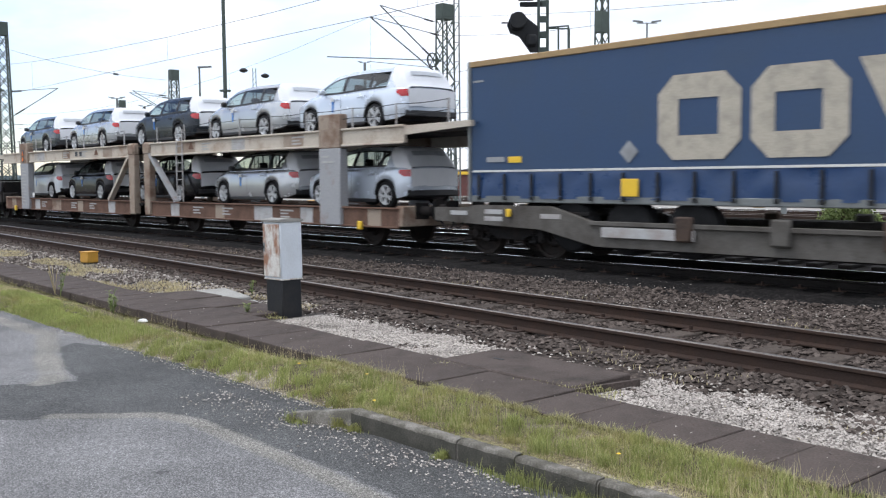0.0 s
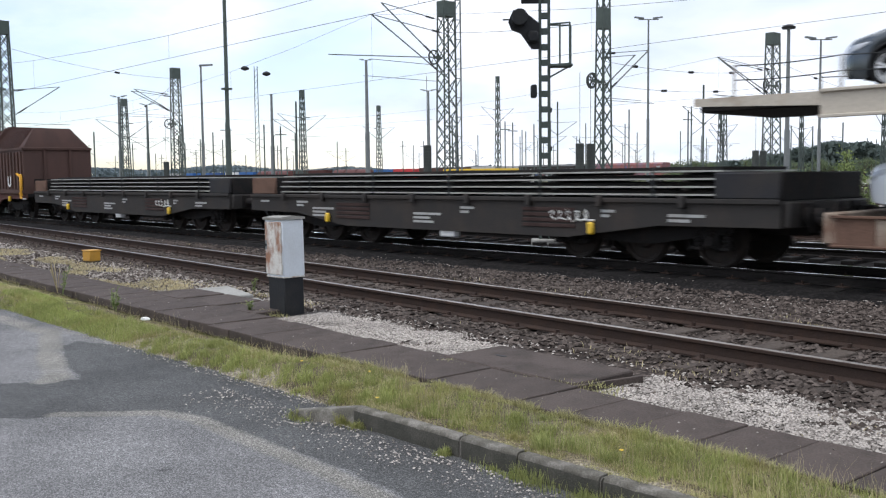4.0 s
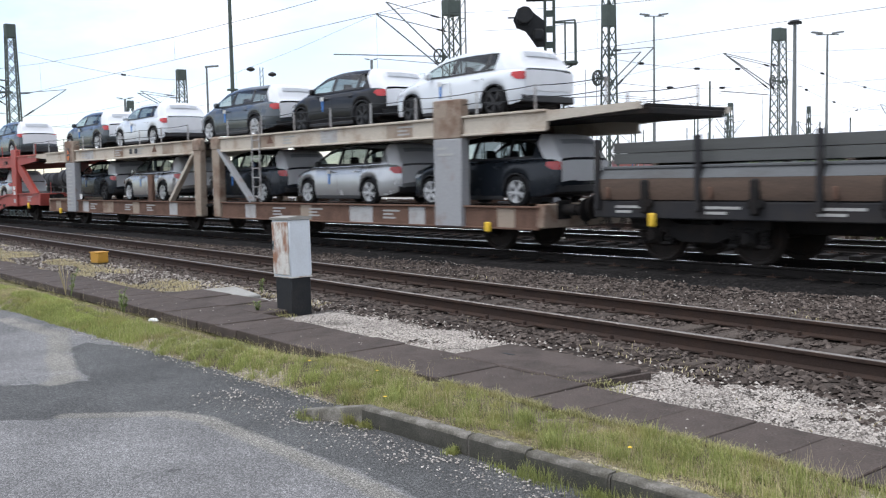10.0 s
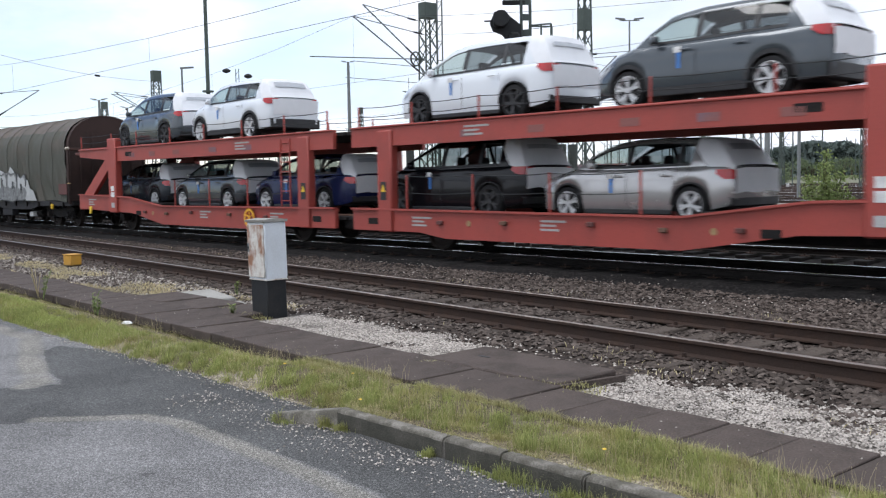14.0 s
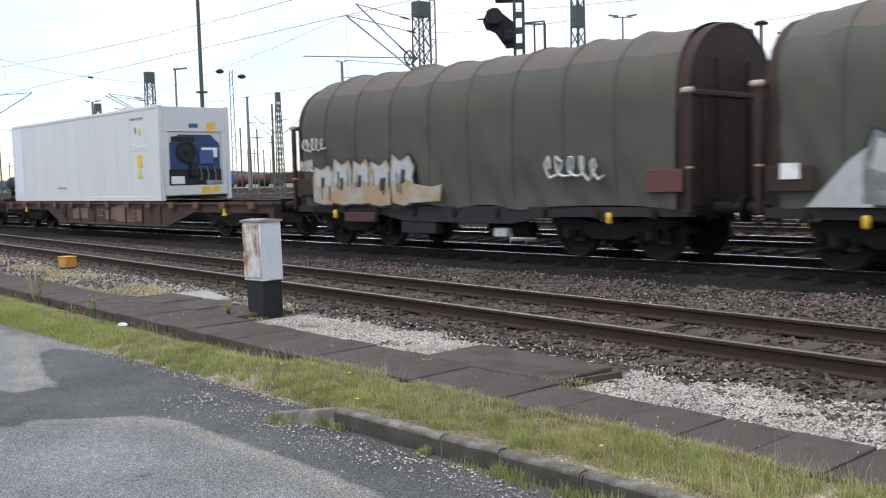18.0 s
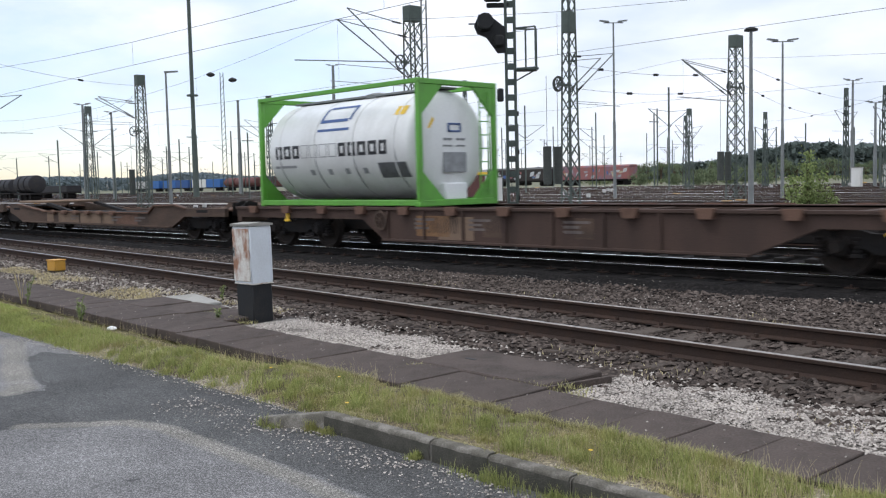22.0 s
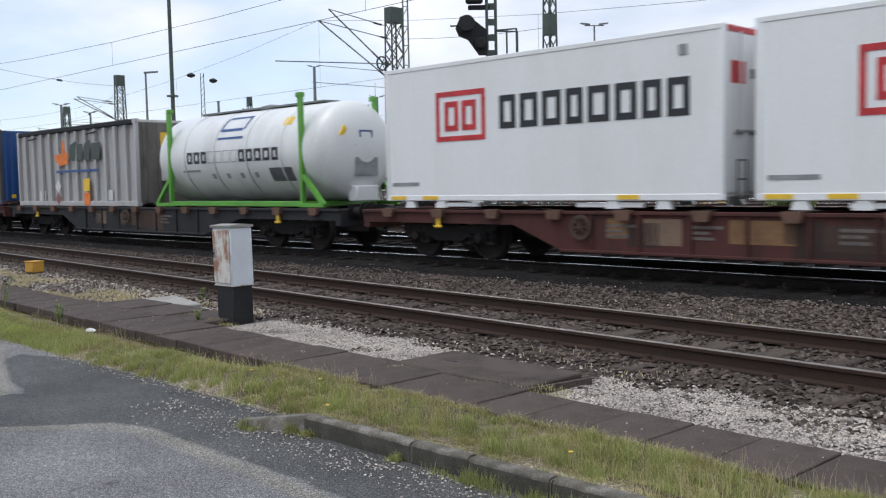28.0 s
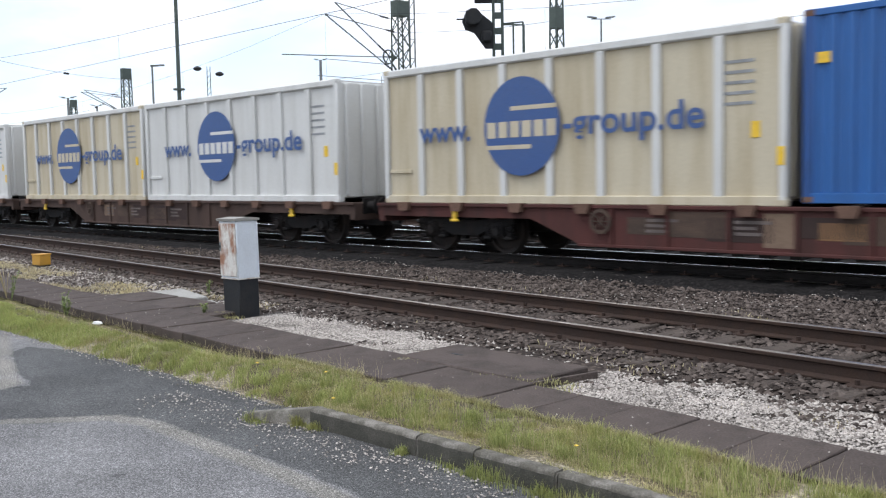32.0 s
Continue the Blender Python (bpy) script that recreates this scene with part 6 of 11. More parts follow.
part("small_box", G().box(-0.36, -0.2, -0.1, 0.1, 3.78, 4.12, 0.03), M["black"], sg)
g = G()
for z in (4.62, 5.66):
    g.tube([(0.13, -0.05, z), (0.62, -0.3, z), (0.7, 0.18, z), (0.15, 0.1, z)], 0.022, 6)
for x, y in ((0.62, -0.3), (0.7, 0.18), (0.38, -0.18)):
    g.cyl((x, y, 4.62), (x, y, 5.66), 0.024, n=6)
part("service_cage", g, M["mastgreen"], sg)
part("cage_floor", G().box(0.13, 0.7, -0.3, 0.18, 4.56, 4.62, 0.01), M["mastgreen"], sg)
part("cage_strut", G().bar((0.12, 0, 4.3), (0.6, 0, 4.56), 0.04, 0.04), M["mastgreen"], sg)
part("sky_shield", G().lathe([(0.0, 0.2), (0.05, 0.21), (0.24, 0.15), (0.25, 0.13)], (-0.68, -0.66, 5.77), "y", 14), M["black"], sg)
part("footing", G().box(-0.35, 0.35, -0.3, 0.3, -0.3, 0.1, 0.03), M["concrete"], sg)

# overhead wires along the tracks, hung from the tips of the cantilevers
for y, zc, zt, xs in ((0.0, 5.62, 7.6, -55.5), (12.37, 6.0, 9.0, -34.7), (34.4, 6.0, 8.3, -30.3)):
    wr = thing("overhead_wire", "contact wire and carrying wire of the overhead line", "overhead wire", group="overhead wires")
    span = 64.0
    pc, pm = [], []
    for k in range(-64, 19):
        x = xs + k * 6.4
        q = (k % 10) / 10
        pc.append((x, y, zc))
        pm.append((x, y, zt - (zt - zc - 0.7) * 4 * q * (1 - q)))
    part("contact_wire", G().tube(pc, 0.007, 5), M["cable"], wr)
    part("carrying_wire", G().tube(pm, 0.007, 5), M["cable"], wr)
    for k in range(0, len(pc), 2):
        if -120 < pc[k][0] < 30:
            part("dropper", G().cyl(pm[k], pc[k], 0.004, n=4), M["cable"], wr)


def span_wire(a, b, knots):
    """A sagging wire from mast to mast with insulators strung in it."""
    a, b = Vector(a), Vector(b)
    pts = [a + (b - a) * (k / 20) - Vector((0, 0, 0.02 * (b - a).length * 4 * k / 20 * (1 - k / 20))) for k in range(21)]
    w = thing("span_wire", "thin steel span wire with dark insulators between masts", "span wire", group="span wires")
    part("wire", G().tube([tuple(p) for p in pts], 0.01, 5), M["cable"], w)
    d = (b - a).normalized() * 0.26
    for q in knots:
        p = pts[q]
        part("insulator", insulator(tuple(p - d), tuple(p + d), 4, 0.075), M["black"], w)


for a, b, kn in (
    ((-28.8, 21.8, 7.0), (-30.3, 40.7, 8.0), (3, 9, 14)),
    ((-28.8, 21.8, 5.9), (-30.3, 40.7, 7.0), (6, 12)),
    ((-30.3, 40.7, 8.6), (-36.0, 79.5, 8.2), (4, 9)),
    ((-34.7, 17.0, 8.6), (-28.8, 21.8, 8.9), ()),
    ((-63.8, 17.2, 8.6), (-94.0, 26.6, 8.6), (10,)),
    ((-55.5, 2.9, 9.0), (-63.8, 17.2, 8.8), (12,)),
    ((-30.3, 40.7, 7.4), (-44.3, 90.2, 8.0), (3, 7)),
    ((-36.0, 79.5, 8.8), (-57.4, 97.3, 8.0), (5, 11)),
):
    span_wire(a, b, kn)


# wagons standing in the yard
def far_wagon(x, y, ln, kind, col, label, yaw=0.0):
    w = thing("parked_wagon", label, "freight wagon", group="parked wagons")
    w.matrix_basis = pose(x, y, -0.1, 0, 0, yaw)
    h = ln / 2
    part("frame", G().box(-h, h, -1.25, 1.25, 0.85, 1.15, 0.03), M["grime"], w)
    for e in (-1, 1):
        for a in (0, 1.8):
            part("wheelset", G().cyl((e * (h - 1.5 - a), -0.8, 0.46), (e * (h - 1.5 - a), 0.8, 0.46), 0.46, n=14), M["grime"], w)
    if kind == "tank":
        for k in range(3):
            c = -h + ln * (k + 0.5) / 3
            part("tank_segment", G().lathe([(-ln / 6 + 0.05, 0.9), (-ln / 6 + 0.3, 1.4), (ln / 6 - 0.3, 1.4), (ln / 6 - 0.05, 0.9)], (c, 0, 2.55), "x", 20), col, w)
    elif kind == "box":
        part("body", G().box(-h + 0.1, h - 0.1, -1.4, 1.4, 1.15, 3.9, 0.08), col, w)
        for k in range(9):
            xx = -h + 0.4 + k * (ln - 0.8) / 8
            part("side_rib", G().box(xx - 0.06, xx + 0.06, -1.46, -1.38, 1.2, 3.8, 0.02), col, w)
    elif kind == "mural":
        part("body", G().box(-h + 0.1, h - 0.1, -1.4, 1.4, 1.15, 3.5, 0.08), col, w)
        part("roof", G().prism([(-1.42, 3.5), (1.42, 3.5), (0.9, 3.85), (-0.9, 3.85)], -h + 0.05, h - 0.05, "yz"), M["profile"] if col == M["slabwag"] else col, w)
        rr = random.Random(int(-x))
        for k in range(26):
            xx, zz = rr.uniform(-h + 0.4, h - 1.2), rr.uniform(1.25, 2.6)
            pw, ph, sl = rr.uniform(0.25, 1.0), rr.uniform(0.3, 0.9), rr.uniform(-0.3, 0.3)
            pts = [(xx, zz), (xx + pw, zz + 0.1), (xx + pw + sl, zz + ph), (xx + sl, zz + ph * 0.9)]
            part("graffiti_patch", G().prism(pts, -1.412 - 0.003 * k / 26, -1.4), M[rr.choice(("silverpaint", "logoblue", "silverpaint", "greyink", "orangepaint", "fadedred"))], w)
    elif kind == "cont":
        part("container", G().box(-h + 0.3, -0.1, -1.22, 1.22, 1.15, 3.75, 0.04), col[0], w)
        part("container", G().box(0.1, h - 0.3, -1.22, 1.22, 1.15, 3.75, 0.04), col[1], w)
    else:
        part("body", G().box(-h + 0.1, h - 0.1, -1.4, 1.4, 1.15, 2.3, 0.06), col, w)
    return w


for x, y, ln, kd, col, lb in (
    (-212, 143.9, 16, "tank", M["maroon"], "dark red hopper wagon standing far off in the yard"),
    (-193, 143.9, 17, "cont", (M["blue"], M["logored"]), "wagon with blue and red containers standing far off"),
    (-174, 143.9, 17, "box", M["hood"], "brown covered wagon standing far off in the yard"),
    (-155, 143.9, 17, "box", M["greybox"], "grey covered wagon standing far off in the yard"),
    (-232, 143.9, 17, "box", M["rustred"], "rust-red covered wagon standing far off in the yard"),
    (-252, 143.9, 18, "tank", M["maroon"], "dark red tank wagon standing far off in the yard"),
    (-272, 143.9, 18, "cont", (M["whibox"], M["blue"]), "wagon with white and blue containers standing far off"),
    (-292, 143.9, 18, "cont", (M["blue"], M["blueend"]), "wagon with blue containers standing far off"),
    (-312, 143.9, 18, "cont", (M["greybox"], M["blue"]), "wagon with grey and blue containers standing far off"),
    (-130, 134.3, 18, "mural", M["slabwag"], "dark covered wagon with graffiti standing far off"),
    (-152, 153.5, 17, "cont", (M["fadedred"], M["rustred"]), "wagon with red containers standing far off"),
    (-111, 134.3, 17, "mural", M["fadedred"], "faded red covered wagon with graffiti standing far off"),
    (-330, 153.5, 18, "open", M["blackfr"], "dark open wagon standing far off"),
    (-180, 57.7, 16, "open", M["blackfr"], "dark open wagon standing in the yard"),
    (-205, 57.7, 8, "tank", M["blackfr"], "black tank wagon standing in the yard"),
    (-155, 43.3, 7, "tank", M["blackfr"], "black tank wagon standing in the yard"),
):
    far_wagon(x, y, ln, kd, col, lb)

# hut, relay boxes, markers
hut = thing("yard_hut", "low brown hut with a yellow roof edge in the yard", "hut")
hut.matrix_basis = pose(-69.0, 53.0, -0.35, 0, 0, 4)
part("wall", G().box(-3.4, 3.4, -1.6, 1.6, 0, 2.35, 0.03), M["maroon"], hut)
part("roof", G().box(-3.6, 3.6, -1.8, 1.8, 2.35, 2.65, 0.03), M["yellow"], hut)
part("door", G().box(0.6, 1.4, -1.64, -1.6, 0.05, 2.05, 0.01), M["hood"], hut)
for i, (x, y, h, w) in enumerate(((-51.5, 41.0, 2.0, 0.95), (-66.5, 50.2, 1.5, 0.6), (-38.0, 86.0, 2.6, 1.2), (-41.5, 86.4, 2.2, 1.0), (-35.2, 84.5, 2.9, 2.0), (-112.0, 64.6, 1.6, 0.9))):
    b = thing("relay_cabinet", "pale grey relay cabinet standing in the yard", "relay cabinet", at=(x, y, -0.35), group="relay cabinets")
    part("body", G().box(-w / 2, w / 2, -0.3, 0.3, 0.1, h, 0.03), M["whibox"], b)
    part("plinth", G().box(-w / 2 - 0.05, w / 2 + 0.05, -0.35, 0.35, 0, 0.1, 0.02), M["concrete"], b)
    part("roof", G().box(-w / 2 - 0.06, w / 2 + 0.06, -0.36, 0.36, h, h + 0.08, 0.03), M["concrete"], b)
rk = random.Random(5)
mk = None
for k in range(46):
    a = radians(rk.uniform(21, 72))
    d = rk.uniform(55, 170)
    x, y = -d * math.sin(a), -14.8 + d * math.cos(a)
    if mk is None:
        mk = thing("shunting_signal", "small pale ground signal between the yard tracks", "ground signal", group="ground signals")
        part("head", G().box(-0.15, 0.15, -0.12, 0.12, 0.3, 0.62, 0.04), M["faintink"], mk)
        part("foot", G().box(-0.1, 0.1, -0.1, 0.1, 0, 0.35, 0.02), M["black"], mk)
        mk2 = thing("point_box", "small yellow point machine between the yard tracks", "point machine", group="point machines")
        part("housing", G().box(-0.34, 0.34, -0.2, 0.2, 0.03, 0.27, 0.05), M["boxyellow"], mk2)
        part("rod", G().bar((0.34, 0, 0.12), (1.4, 0, 0.1), 0.05, 0.05), M["black"], mk2)
        mk.location, mk2.location = (x, y, -0.35), (x + 6, y + 2, -0.35)
    else:
        copy_thing(mk if k % 3 else mk2, pose(x, y, -0.35, 0, 0, rk.uniform(-20, 20)))


# bush, trees, hill
def leafy(name, n, spots, size, seed):
    """Many small leaves about given clumps."""
    r = np.random.RandomState(seed)
    idx = r.randint(len(spots), size=n)
    sp = np.array(spots)
    c = sp[idx, :3] + r.normal(size=(n, 3)) * sp[idx, 3:4] * np.array([1, 1, 0.8]) * 0.55
    a = r.normal(size=(n, 3))
    a /= np.linalg.norm(a, axis=1)[:, None]
    b = np.cross(a, r.normal(size=(n, 3)))
    b /= np.linalg.norm(b, axis=1)[:, None]
    s = r.uniform(size * 0.6, size * 1.4, (n, 1))
    v = np.stack([c - a * s, c + b * s * 0.5, c + a * s, c - b * s * 0.5], 1).reshape(-1, 3)
    f = np.arange(4 * n).reshape(-1, 4)
    return v.tolist(), f.tolist()


def bush(x, y, h, rad, seed, n=5200, leaf=0.05, mat_name="leaf", label="light green young birch bush beside the tracks"):
    b = thing("bush", label, "bush", at=(x, y, -0.35), group="bushes")
    r = random.Random(seed)
    st = G()
    spots = []
    for k in range(13):
        a, q = r.uniform(0, 6.28), rad * r.uniform(0.2, 1.0)
        top = Vector((q * math.cos(a), q * math.sin(a), h * r.uniform(0.45, 1.0) * (1.15 - 0.5 * q / rad)))
        pts = [(0.1 * math.cos(a), 0.1 * math.sin(a), 0), tuple(top * 0.5 + Vector((0, 0, 0.1 * h))), tuple(top)]
        for i in range(2):
            st.cyl(pts[i], pts[i + 1], 0.03 - 0.012 * i, 0.02 - 0.012 * i, 6)
        for t in (0.35, 0.5, 0.65, 0.8, 0.95):
            spots.append((*(top * t + Vector((0, 0, 0.12 * h * (1 - abs(2 * t - 1))))), rad * 0.42 * (1.15 - 0.6 * t)))
    part("stem", st, M["bark"], b)
    v, f = leafy("leaves", n, spots, leaf, seed)
    part("foliage", G().add(v, f), M[mat_name], b)
    return b


bush(-10.12, 7.13, 2.5, 0.6, 3, 5200, 0.036)
bush(-9.5, 7.3, 1.3, 0.35, 4, 2200, 0.045)
for i, (a, d, h) in enumerate(((27.2, 150, 2.3), (28.3, 158, 3.0), (29.1, 150, 2.6), (30.0, 160, 3.2), (30.8, 152, 2.4), (32.2, 165, 2.2), (34.1, 170, 2.6))):
    bush(-d * math.sin(radians(a)), -14.8 + d * math.cos(radians(a)), h, 2.2, 20 + i, 1500, 0.13, "midleaf", "light green shrub at the far edge of the yard")


def tree(x, y, h, seed):
    t = thing("tree", "muted green broadleaf tree at the edge of the yard", "tree", at=(x, y, -0.4), group="trees")
    r = random.Random(seed)
    g = G().cyl((0, 0, 0), (0.1, 0, h * 0.5), 0.28, 0.18, 8)
    spots = []
    for k in range(9):
        a, q = r.uniform(0, 6.28), h * r.uniform(0.08, 0.30)
        z = h * r.uniform(0.38, 0.92)
        p = (q * math.cos(a), q * math.sin(a), z)
        g.cyl((0.05, 0, h * r.uniform(0.25, 0.5)), p, 0.12, 0.05, 6)
        spots.append((*p, h * r.uniform(0.10, 0.19)))
    part("trunk", g, M["bark"], t)
    v, f = leafy("crown", 1100, spots, h * 0.024, seed)
    part("crown", G().add(v, f), M["midleaf"], t)


rt = random.Random(9)
for k in range(44):
    a = radians(19.5 + 17.0 * (k / 43))
    d = 225 + rt.uniform(-15, 40)
    tree(-d * math.sin(a), -14.8 + d * math.cos(a), rt.uniform(3.4, 5.4), 100 + k)


def wood(name, a0, a1, d, h0, h1, n, size, material, label, seed, rise=None):
    """A far belt of woods, seen only as a ragged dark line; rise: its height over the way it lies."""
    r = np.random.RandomState(seed)
    a = np.radians(r.uniform(a0, a1, n))
    dd = d + r.uniform(0, d * 0.12, n)
    top = h0 + (h1 - h0) * (0.5 + 0.5 * np.sin(a * 31.0) * np.cos(a * 17.0 + 1.0))
    if rise:
        top = np.interp(np.degrees(a), [q[0] for q in rise], [q[1] for q in rise]) * (0.9 + 0.1 * np.sin(a * 130.0) * np.cos(a * 71.0))
    z = r.uniform(0, 1, n) ** 0.7 * top
    c = np.stack([-dd * np.sin(a), -14.8 + dd * np.cos(a), z], 1)
    u = r.normal(size=(n, 3))
    u /= np.linalg.norm(u, axis=1)[:, None]
    w = np.cross(u, r.normal(size=(n, 3)))
    w /= np.linalg.norm(w, axis=1)[:, None]
    s = r.uniform(size * 0.5, size * 1.5, (n, 1))
    v = np.stack([c - u * s, c + w * s * 0.6, c + u * s, c - w * s * 0.6], 1).reshape(-1, 3)
    me = bpy.data.meshes.new(name)
    me.from_pydata(v.tolist(), [], np.arange(4 * n).reshape(-1, 4).tolist())
    me.materials.append(material)
    tagged(new(name, me), label, "woods", kind="stuff")


# distance haze comes only from the leaf colours of these belts
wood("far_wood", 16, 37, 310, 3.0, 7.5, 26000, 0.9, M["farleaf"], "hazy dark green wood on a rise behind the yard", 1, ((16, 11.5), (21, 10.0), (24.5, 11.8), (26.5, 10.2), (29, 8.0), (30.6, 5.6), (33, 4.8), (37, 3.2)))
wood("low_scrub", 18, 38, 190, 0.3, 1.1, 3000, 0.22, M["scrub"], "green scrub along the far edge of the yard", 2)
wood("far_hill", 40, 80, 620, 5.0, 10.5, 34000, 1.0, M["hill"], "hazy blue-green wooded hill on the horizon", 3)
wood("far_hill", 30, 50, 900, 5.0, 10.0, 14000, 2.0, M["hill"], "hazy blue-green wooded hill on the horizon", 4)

# ---- the train ----
TRAIN = []  # things that ride: object, place along the train, height
WHEELS = []  # wheelsets that turn


def rides(ob, u, z=0.0):
    ob.location = (u, 0, z)
    TRAIN.append((ob, u, z))
    return ob


def bars(g, x, z, w, h, y, n=1, pitch=0.0, t=0.004):
    """Plain bars in place of small writing, on a side that faces -y."""
    for k in range(n):
        g.box(x, x + w * (1 - 0.13 * ((k * 7) % 4)), y - t, y, z - k * pitch - h, z - k * pitch, 0.001)
    return g


def wheelset_mesh():
    g = G()
    for s in (-1, 1):
        prof = [(-0.07, 0.10), (-0.07, 0.18), (-0.02, 0.22), (-0.015, 0.38), (-0.06, 0.40), (-0.065, 0.455), (0.05, 0.462), (0.06, 0.488), (0.075, 0.488), (0.075, 0.40), (0.03, 0.38), (0.03, 0.22), (0.06, 0.12), (0.06, 0.09)]
        g.lathe([(a * -s, r) for a, r in prof], (0, 0.75 * s, 0), "y", 28)
    g.cyl((0, -1.02, 0), (0, 1.02, 0), 0.08, n=12)
    me = g.mesh("wheelset", M["wheel"])
    recalc(me)
    return me


WHEELSET = wheelset_mesh()


def bogie_mesh(base):
    g = G()
    h = base / 2
    for s in (-1, 1):
        y0, y1 = (0.93, 1.06) if s > 0 else (-1.06, -0.93)
        poly = [(-h - 0.42, 0.62), (-h - 0.42, 0.72), (-h + 0.1, 0.78), (-0.4, 0.66), (0.4, 0.66), (h - 0.1, 0.78), (h + 0.42, 0.72), (h + 0.42, 0.62), (h + 0.2, 0.56), (h - 0.25, 0.5), (0.35, 0.36), (-0.35, 0.36), (-h + 0.25, 0.5), (-h - 0.2, 0.56)]
        g.prism(poly, y0, y1)
        for e in (-1, 1):
            x = e * h
            g.box(x - 0.14, x + 0.14, min(y0, y1) - 0.04, max(y0, y1) + 0.04, 0.32, 0.62, 0.03)
            g.cyl((x, s * 1.08, 0.46), (x, s * 1.16, 0.46), 0.12, 0.09, 12)
            for d in (-0.27, 0.27):
                for k in range(4):
                    g.lathe([(0, 0.07), (0.02, 0.085), (0.045, 0.085), (0.06, 0.07)], (x + d, s * 1.0, 0.36 + 0.065 * k), "z", 10)
                g.box(x + d - 0.1, x + d + 0.1, s * 1.0 - 0.1, s * 1.0 + 0.1, 0.3, 0.36, 0.01)
        for e in (-1, 1):
            g.box(e * h - 0.62 * e - 0.05, e * h - 0.62 * e + 0.05, s * 0.72 - 0.07, s * 0.72 + 0.07, 0.25, 0.75, 0.02)
    g.box(-0.22, 0.22, -0.95, 0.95, 0.5, 0.74, 0.03)
    g.cyl((0, 0, 0.7), (0, 0, 0.86), 0.24, n=14)
    return g.mesh("bogie", M["grime"])


BOGIE = bogie_mesh(1.8)


def bogie(wagon, x, axles=(-0.9, 0.9), me=None):
    b = part("bogie", me or BOGIE, None, wagon, at=pose(x, 0, 0))
    for a in axles:
        w = part("wheelset", WHEELSET, None, b, at=pose(a, 0, 0.462))
        WHEELS.append(w)
    return b


def buffer_gear(wagon, x, d, z=0.92):
    """Two buffers, the hook and the hoses at one end; d is the outward way."""
    for y in (-0.875, 0.875):
        g = G()
        g.box(x - 0.02, x + 0.02, y - 0.2, y + 0.2, z - 0.18, z + 0.18, 0.01)
        g.cyl((x, y, z), (x + 0.34 * d, y, z), 0.11, n=12)
        g.cyl((x + 0.30 * d, y, z), (x + 0.5 * d, y, z), 0.075, n=12)
        g.lathe([(0.0, 0.10), (0.05, 0.22), (0.08, 0.225), (0.095, 0.12)], (x + 0.48 * d, y, z), "x", 18)
        part("buffer", g, M["grime"], wagon)
    g = G()
    g.box(min(x, x + 0.35 * d), max(x, x + 0.35 * d), -0.06, 0.06, z - 0.05, z + 0.06, 0.02)
    g.tube([(x + 0.3 * d, 0, z), (x + 0.42 * d, 0, z - 0.14), (x + 0.58 * d, 0, z - 0.06)], 0.03)
    part("coupling", g, M["grime"], wagon)
    for y in (-0.4, 0.36):
        g = G()
        pts = [(x + 0.05 * d, y, z - 0.12)]
        for k in range(1, 7):
            a = k / 6
            pts.append((x + (0.05 + 0.5 * a) * d, y, z - 0.12 - 0.32 * math.sin(a * math.pi * 0.9)))
        g.tube(pts, 0.022)
        part("brake_hose", g, M["black"], wagon)


def floor_box(wagon, x0, x1, z0, z1, half, material, name="floor"):
    g = G().box(x0, x1, -half, half, z0, z1, 0.015)
    return part(name, g, material, wagon)


# -- container wagon with fish-belly side sills --
def container_wagon(u0, u1, material, label, hook_col="rust", deck=1.0, spots=(), front=(5.7, 4.1), rear=(5.4, 4.3)):
    w = thing("container_wagon", label, "freight wagon", group="container wagons")
    L = u0 - u1
    h = L / 2
    for s in (-1, 1):
        ya, yb = (-1.30, -1.22) if s < 0 else (1.22, 1.30)
        poly = [(-h, deck - 0.02), (h, deck - 0.02), (h, deck - 0.27), (h - front[1], deck - 0.27), (h - front[0], 0.30), (-h + rear[0], 0.30), (-h + rear[1], deck - 0.27), (-h, deck - 0.27)]
        g = G().prism(poly, ya, yb)
        yy = ya - 0.05 if s < 0 else yb + 0.05
        g.box(-h, h, min(yy, ya), max(yy, yb), deck - 0.06, deck, 0.008)
        g.box(-h + rear[0], h - front[0], min(yy, ya), max(yy, yb), 0.27, 0.32, 0.008)
        part("side_sill", g, material, w)
        for k in range(7):
            x = -h + 6.1 + k * (L - 12.2) / 6
            r = G().prism([(x - 0.025, 0.32), (x + 0.025, 0.32), (x + 0.025, deck - 0.06), (x - 0.025, deck - 0.06)], min(yy, ya) + 0.006, max(yy, yb) - 0.006)
            part("sill_rib", r, material, w)
    for x in (-h + 0.1, h - 0.1):
        part("head_stock", G().box(x - 0.1, x + 0.1, -1.3, 1.3, deck - 0.4, deck - 0.004, 0.02), material, w)
    for k in range(9):
        x = -h + 1.2 + k * (L - 2.4) / 8
        part("cross_member", G().box(x - 0.09, x + 0.09, -1.215, 1.215, deck - 0.3, deck - 0.05, 0.01), M["flatbrown"], w)
    part("centre_sill", G().box(-h + 0.2, h - 0.2, -0.3, 0.3, 0.42, deck - 0.09, 0.02), M["grime"], w)
    rw = random.Random(int(-u0 * 10))
    for k in range(7):
        xa = -h + 6.0 + rw.uniform(0, L - 13.5)
        xb, zt, zl = xa + rw.uniform(0.4, 1.4), rw.uniform(0.76, 0.92), rw.uniform(0.34, 0.55)
        part("paint_patch", G().box(xa, xb, -1.304, -1.299, zl, zt, 0.001), M[rw.choice(("ochrerust", "patchtan", "endbrown", "tanbrown"))], w)
